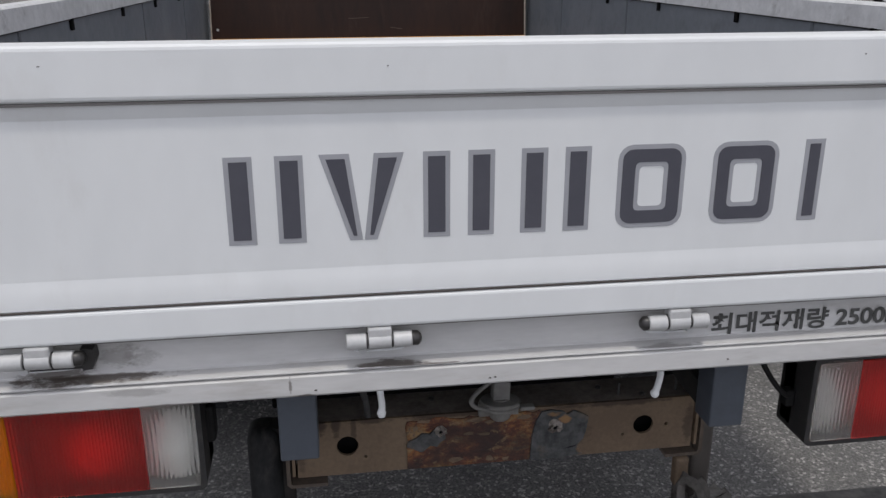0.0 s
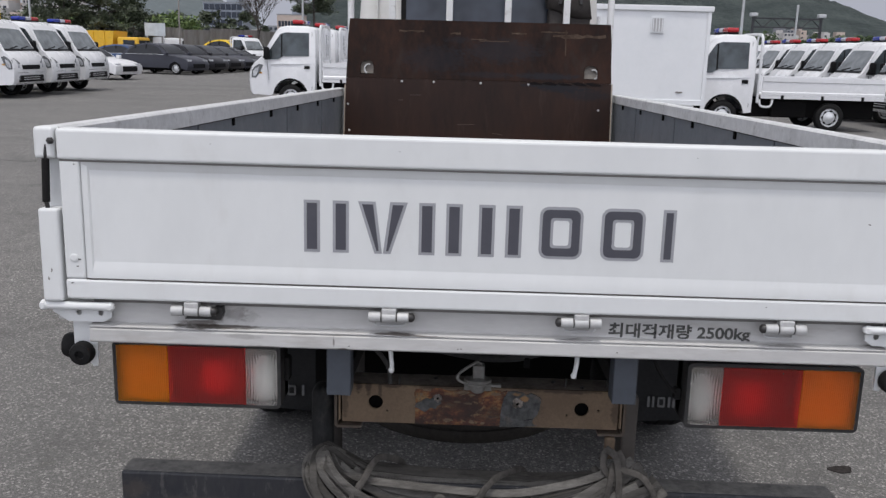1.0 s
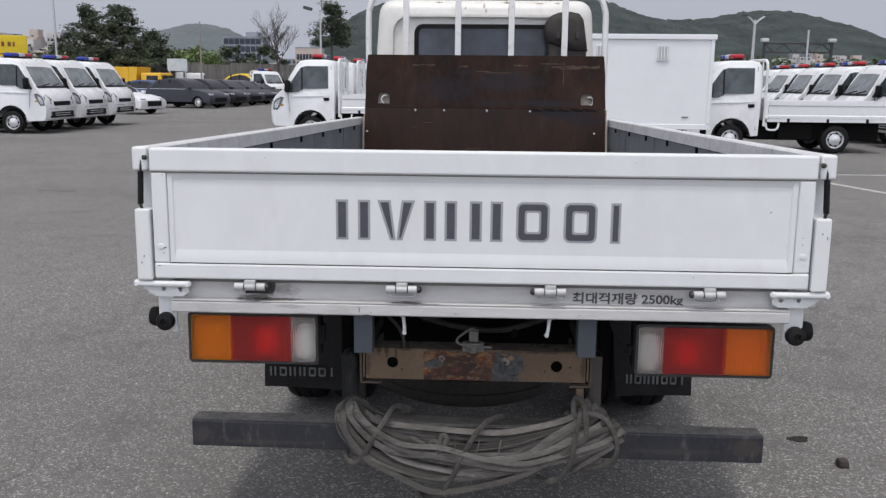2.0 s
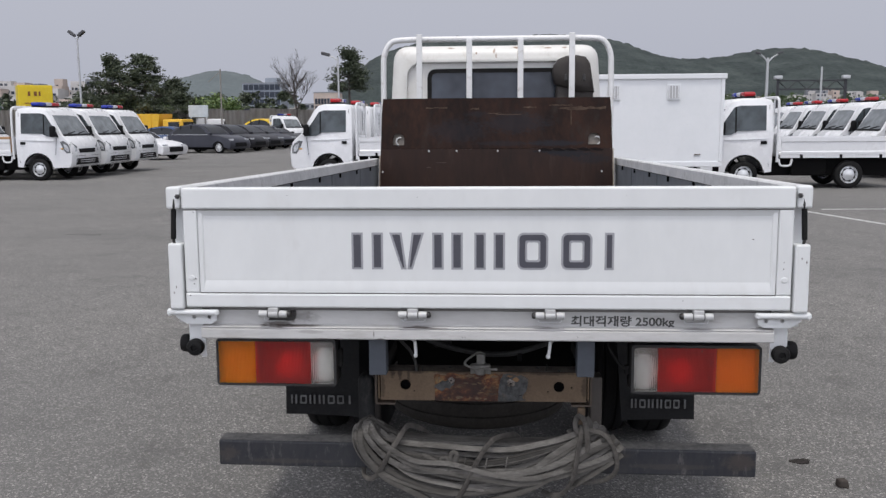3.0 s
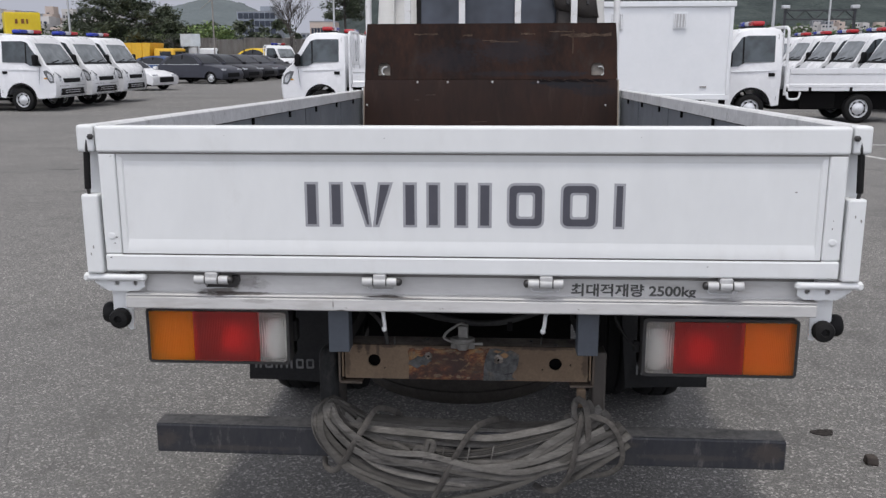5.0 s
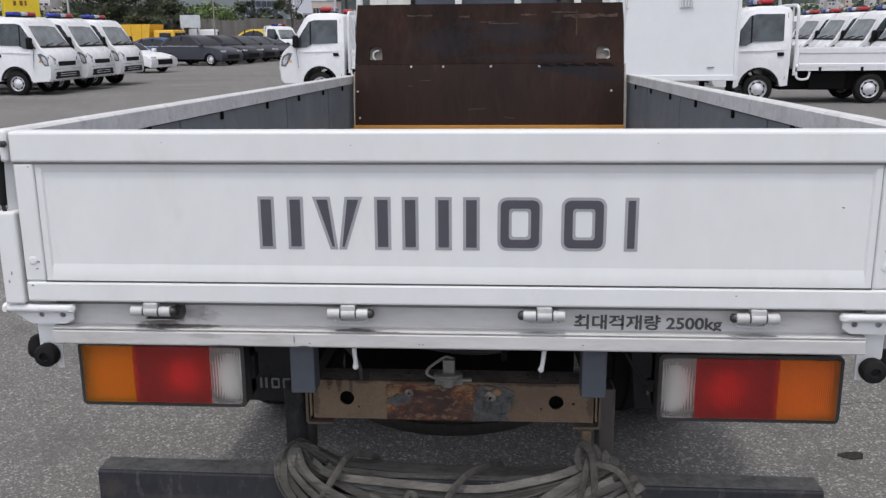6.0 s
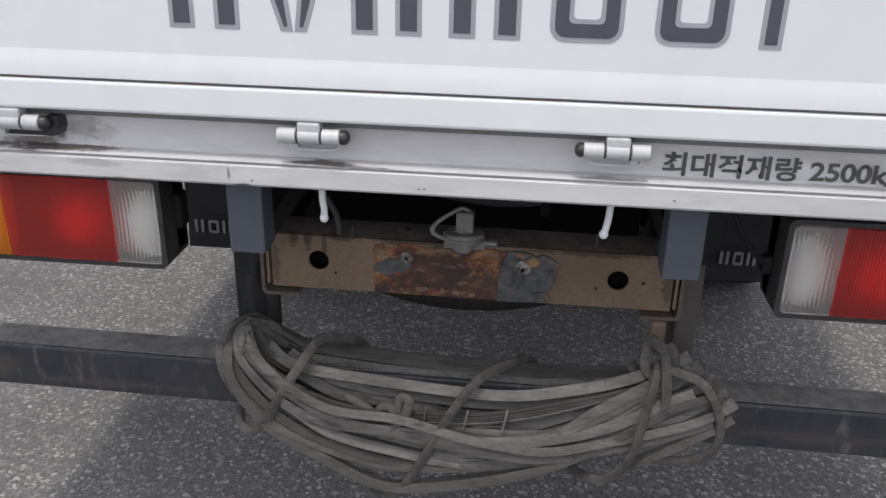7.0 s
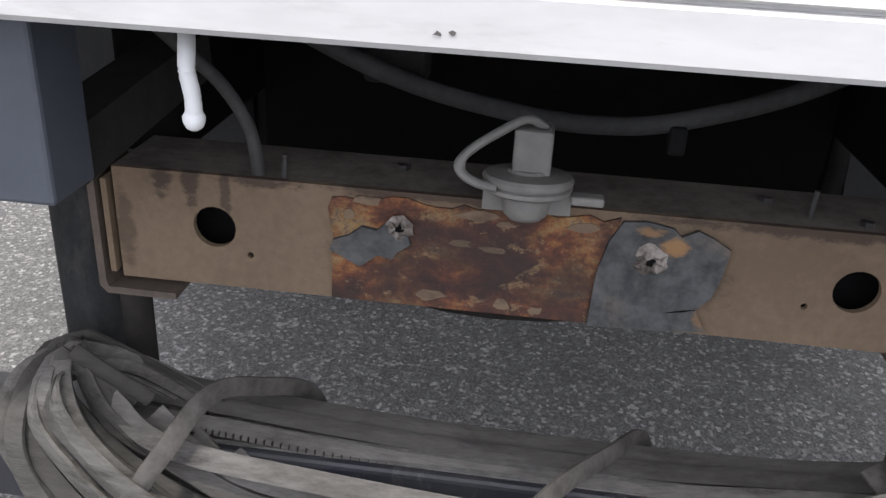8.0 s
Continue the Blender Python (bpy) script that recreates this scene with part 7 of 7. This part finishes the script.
def bare_tree(x, y, h, seed):
    rnd = random.Random(seed)
    t = thing("bare_tree", "leafless grey tree with fine branches", "tree", "trees", pose(x, y, 0))
    b = bmesh.new()

    def grow(p, d, length, r, level):
        q = p + d * length
        tube(b, [p, (p + q) / 2 + Vector((rnd.uniform(-1, 1), rnd.uniform(-1, 1), 0)) * length * 0.05, q], r, 5 if level < 3 else 4, taper=lambda u: 1 - 0.35 * u)
        if level >= 5:
            return
        for _ in range(4 if level in (1, 2, 3) else 3):
            nd = (d + Vector((rnd.gauss(0, 0.4), rnd.gauss(0, 0.4), rnd.uniform(0.05, 0.3)))).normalized()
            grow(p + (q - p) * rnd.uniform(0.65, 1.0), nd, length * rnd.uniform(0.6, 0.82), r * 0.6, level + 1)

    grow(Vector((0, 0, 0)), Vector((0.02, 0, 1)), h * 0.36, 0.085, 0)
    part("trunk", b, BARK, t)
    return t


bare_tree(-15.6, 64.5, 6.6, 4)


def shrub_row(name, label, seed, xs, y, h, depth, mat, count=46, size=0.16):
    rnd = random.Random(seed)
    b = bmesh.new()
    for x in xs:
        for _ in range(6):
            clump(b, (x + rnd.uniform(-0.6, 0.6), y + rnd.uniform(-depth, depth), h * rnd.uniform(0.25, 0.95)), 0.8 * rnd.uniform(0.6, 1.3), count, size, rnd, 0.8)
    return tagged(part(name, b, mat), label, "shrubs", kind="stuff")


shrub_row("shrubs", "bright green bushes behind the fence", 2, [-34 + 0.75 * i for i in range(17)], 70, 3.7, 1.4, BROAD_LEAF, 60, 0.19)
shrub_row("shrubs", "green trees behind the light trucks", 3, [14.0 + 0.9 * i for i in range(16)], 60, 3.1, 2.0, DARK_LEAF, 110, 0.13)
shrub_row("shrubs", "dark green trees beyond the containers", 7, [-60 + 1.3 * i for i in range(30)], 92, 5.0, 3.0, PINE_LEAF, 60, 0.3)
shrub_row("shrubs", "mixed green trees at the foot of the hill", 9, [24 + 2.6 * i for i in range(36)], 135, 5.5, 5.0, DARK_LEAF, 80, 0.3)

# ---- distance: hills, town and office block ----
HILL = surface("hazy_wooded_hill", (0.044, 0.059, 0.053), (0.012, 0.02, 0.021), 0.95, fine=0.3, coarse=0.04, bump=0.8, bump_scale=0.3, spread=0.13, distance=3.0)
# distance haze is put into this pale, bluish hill colour
HILL_FAR = surface("haze_paled_far_hill", (0.105, 0.125, 0.13), (0.09, 0.108, 0.112), 0.95, fine=0.1, coarse=0.02, bump=0.3, bump_scale=0.1, distance=3.0)


def hill(name, label, y, bumps, x0, x1, material, seed, depth=260, rough=5.0):
    """A wooded ridge as the sum of smooth humps (centre, half width, height, squareness)."""
    b = bmesh.new()
    nx, ny = 420, 12
    grid = []
    for j in range(ny + 1):
        v = j / ny
        row = []
        for i in range(nx + 1):
            x = x0 + (x1 - x0) * i / nx
            ridge = sum(hh * math.exp(-abs((x - c) / w) ** e) for c, w, hh, e in bumps)
            z = ridge * math.sin(math.pi / 2 * v) ** 0.8
            z += rough * v * (0.4 * noise.fractal(Vector((x * 0.035, v * 6, seed)), 1.0, 2.0, 4) + 1.0 * noise.noise(Vector((x * 0.25, v * 40, seed))) + 0.7 * noise.noise(Vector((x * 0.7, v * 80, seed))))
            row.append(b.verts.new((x, y - depth * (1 - v), max(-1.0, z))))
        grid.append(row)
    for a, c in zip(grid, grid[1:]):
        for i in range(nx):
            b.faces.new((a[i], a[i + 1], c[i + 1], c[i]))
    return tagged(part(name, b, material, smooth=True), label, "hill", kind="structure")


hill("backdrop_hill", "dark green wooded hill on the horizon", 900, [(-120, 45, 46, 2), (-60, 55, 58, 2), (0, 60, 48, 2), (65, 60, 63, 2), (130, 50, 50, 2), (200, 50, 47, 2), (270, 50, 58, 2), (330, 45, 42, 2), (395, 50, 32, 2)], -330, 620, HILL, 3, rough=3.2)
hill("backdrop_hill", "distant hill behind the town, haze put into its pale colour", 1300, [(-400, 75, 62, 2), (-500, 90, 44, 2), (-320, 60, 26, 2), (-700, 130, 45, 2)], -1000, -200, HILL_FAR, 8, rough=2.0)
TOWN_A = surface("pale_render", (0.5, 0.48, 0.46), (0.42, 0.41, 0.4), 0.8, fine=0.5, coarse=0.1, bump=0)
TOWN_B = surface("warm_render", (0.48, 0.4, 0.35), (0.42, 0.35, 0.3), 0.8, fine=0.5, coarse=0.1, bump=0)
TOWN_C = surface("grey_concrete", (0.26, 0.27, 0.29), (0.2, 0.21, 0.22), 0.8, fine=0.5, coarse=0.1, bump=0)
WINDOW_BAND = surface("far_window_glass", (0.035, 0.043, 0.06), (0.055, 0.063, 0.08), 0.6, fine=1, coarse=0.3, bump=0, spec=0.1)


def town(name, label, seed, n, xr, yr, hr, slope=0.0):
    rnd = random.Random(seed)
    b = bmesh.new()
    for _ in range(n):
        x, y = rnd.uniform(*xr), rnd.uniform(*yr)
        w, d, h = rnd.uniform(3.5, 9), rnd.uniform(4, 8), rnd.uniform(*hr) * 0.8
        base = slope * (y - yr[0])
        k = rnd.choice((0, 0, 0, 1, 2))
        start = len(b.faces)
        bx(b, x - w / 2, x + w / 2, y, y + d, base - 2, base + h)
        b.faces.ensure_lookup_table()
        for f in b.faces[start:]:
            f.material_index = k
        z = base + 1.4
        while z + 1.4 < base + h:
            m = len(b.faces)
            for q in range(int(w // 2.2)):
                wx = x - w / 2 + 0.7 + q * 2.2
                bx(b, wx, wx + 1.3, y - 0.12, y + 0.05, z, z + 1.2)
            b.faces.ensure_lookup_table()
            for f in b.faces[m:]:
                f.material_index = 3
            z += 3.0
    return tagged(part(name, b, [TOWN_A, TOWN_B, TOWN_C, WINDOW_BAND]), label, "buildings", kind="stuff")


town("town_houses", "pale low town buildings stepping up a far slope", 5, 120, (-300, -165), (300, 420), (7, 16), 0.11)
town("town_houses", "pale houses at the foot of the wooded hill", 6, 70, (150, 270), (480, 640), (6, 13), 0.09)
town("town_houses", "pale far buildings beyond the fence", 9, 40, (-130, -40), (330, 420), (5, 12), 0.02)


FAR_WALL = surface("blue_grey_facade", (0.28, 0.31, 0.35), (0.22, 0.245, 0.28), 0.6, fine=1, coarse=0.3, bump=0)


def office_block(x, y, w, d, h, label, skin=None):
    t = thing("office_building", label, "building", "far buildings", pose(x, y, 0))
    wall = part("wall", box(-w / 2, w / 2, 0, d, -1, h), skin or FAR_WALL, t)
    part("roof", box(-w / 2 - 0.1, w / 2 + 0.1, -0.1, d + 0.1, h, h + 0.35), TOWN_C, t)
    part("plant_room", box(w * 0.05, w * 0.35, 2, d - 2, h + 0.35, h + 2.0), FAR_WALL, t)
    floors = int(h / 2.6 + 0.01)
    for f in range(floors):
        for c in range(7):
            x0 = -w / 2 + 0.5 + c * (w - 1) / 7
            z0 = 0.35 + f * 2.6
            part("window", box(x0, x0 + (w - 1) / 7 - 0.25, -0.2, 0.05, z0, z0 + 1.9), WINDOW_BAND, wall)
    return t


office_block(-82.5, 300, 14.2, 10, 15.6, "grey office block with rows of dark windows")
office_block(-59.0, 296, 8.5, 9, 12.0, "low warm-coloured block with rows of windows", TOWN_B)
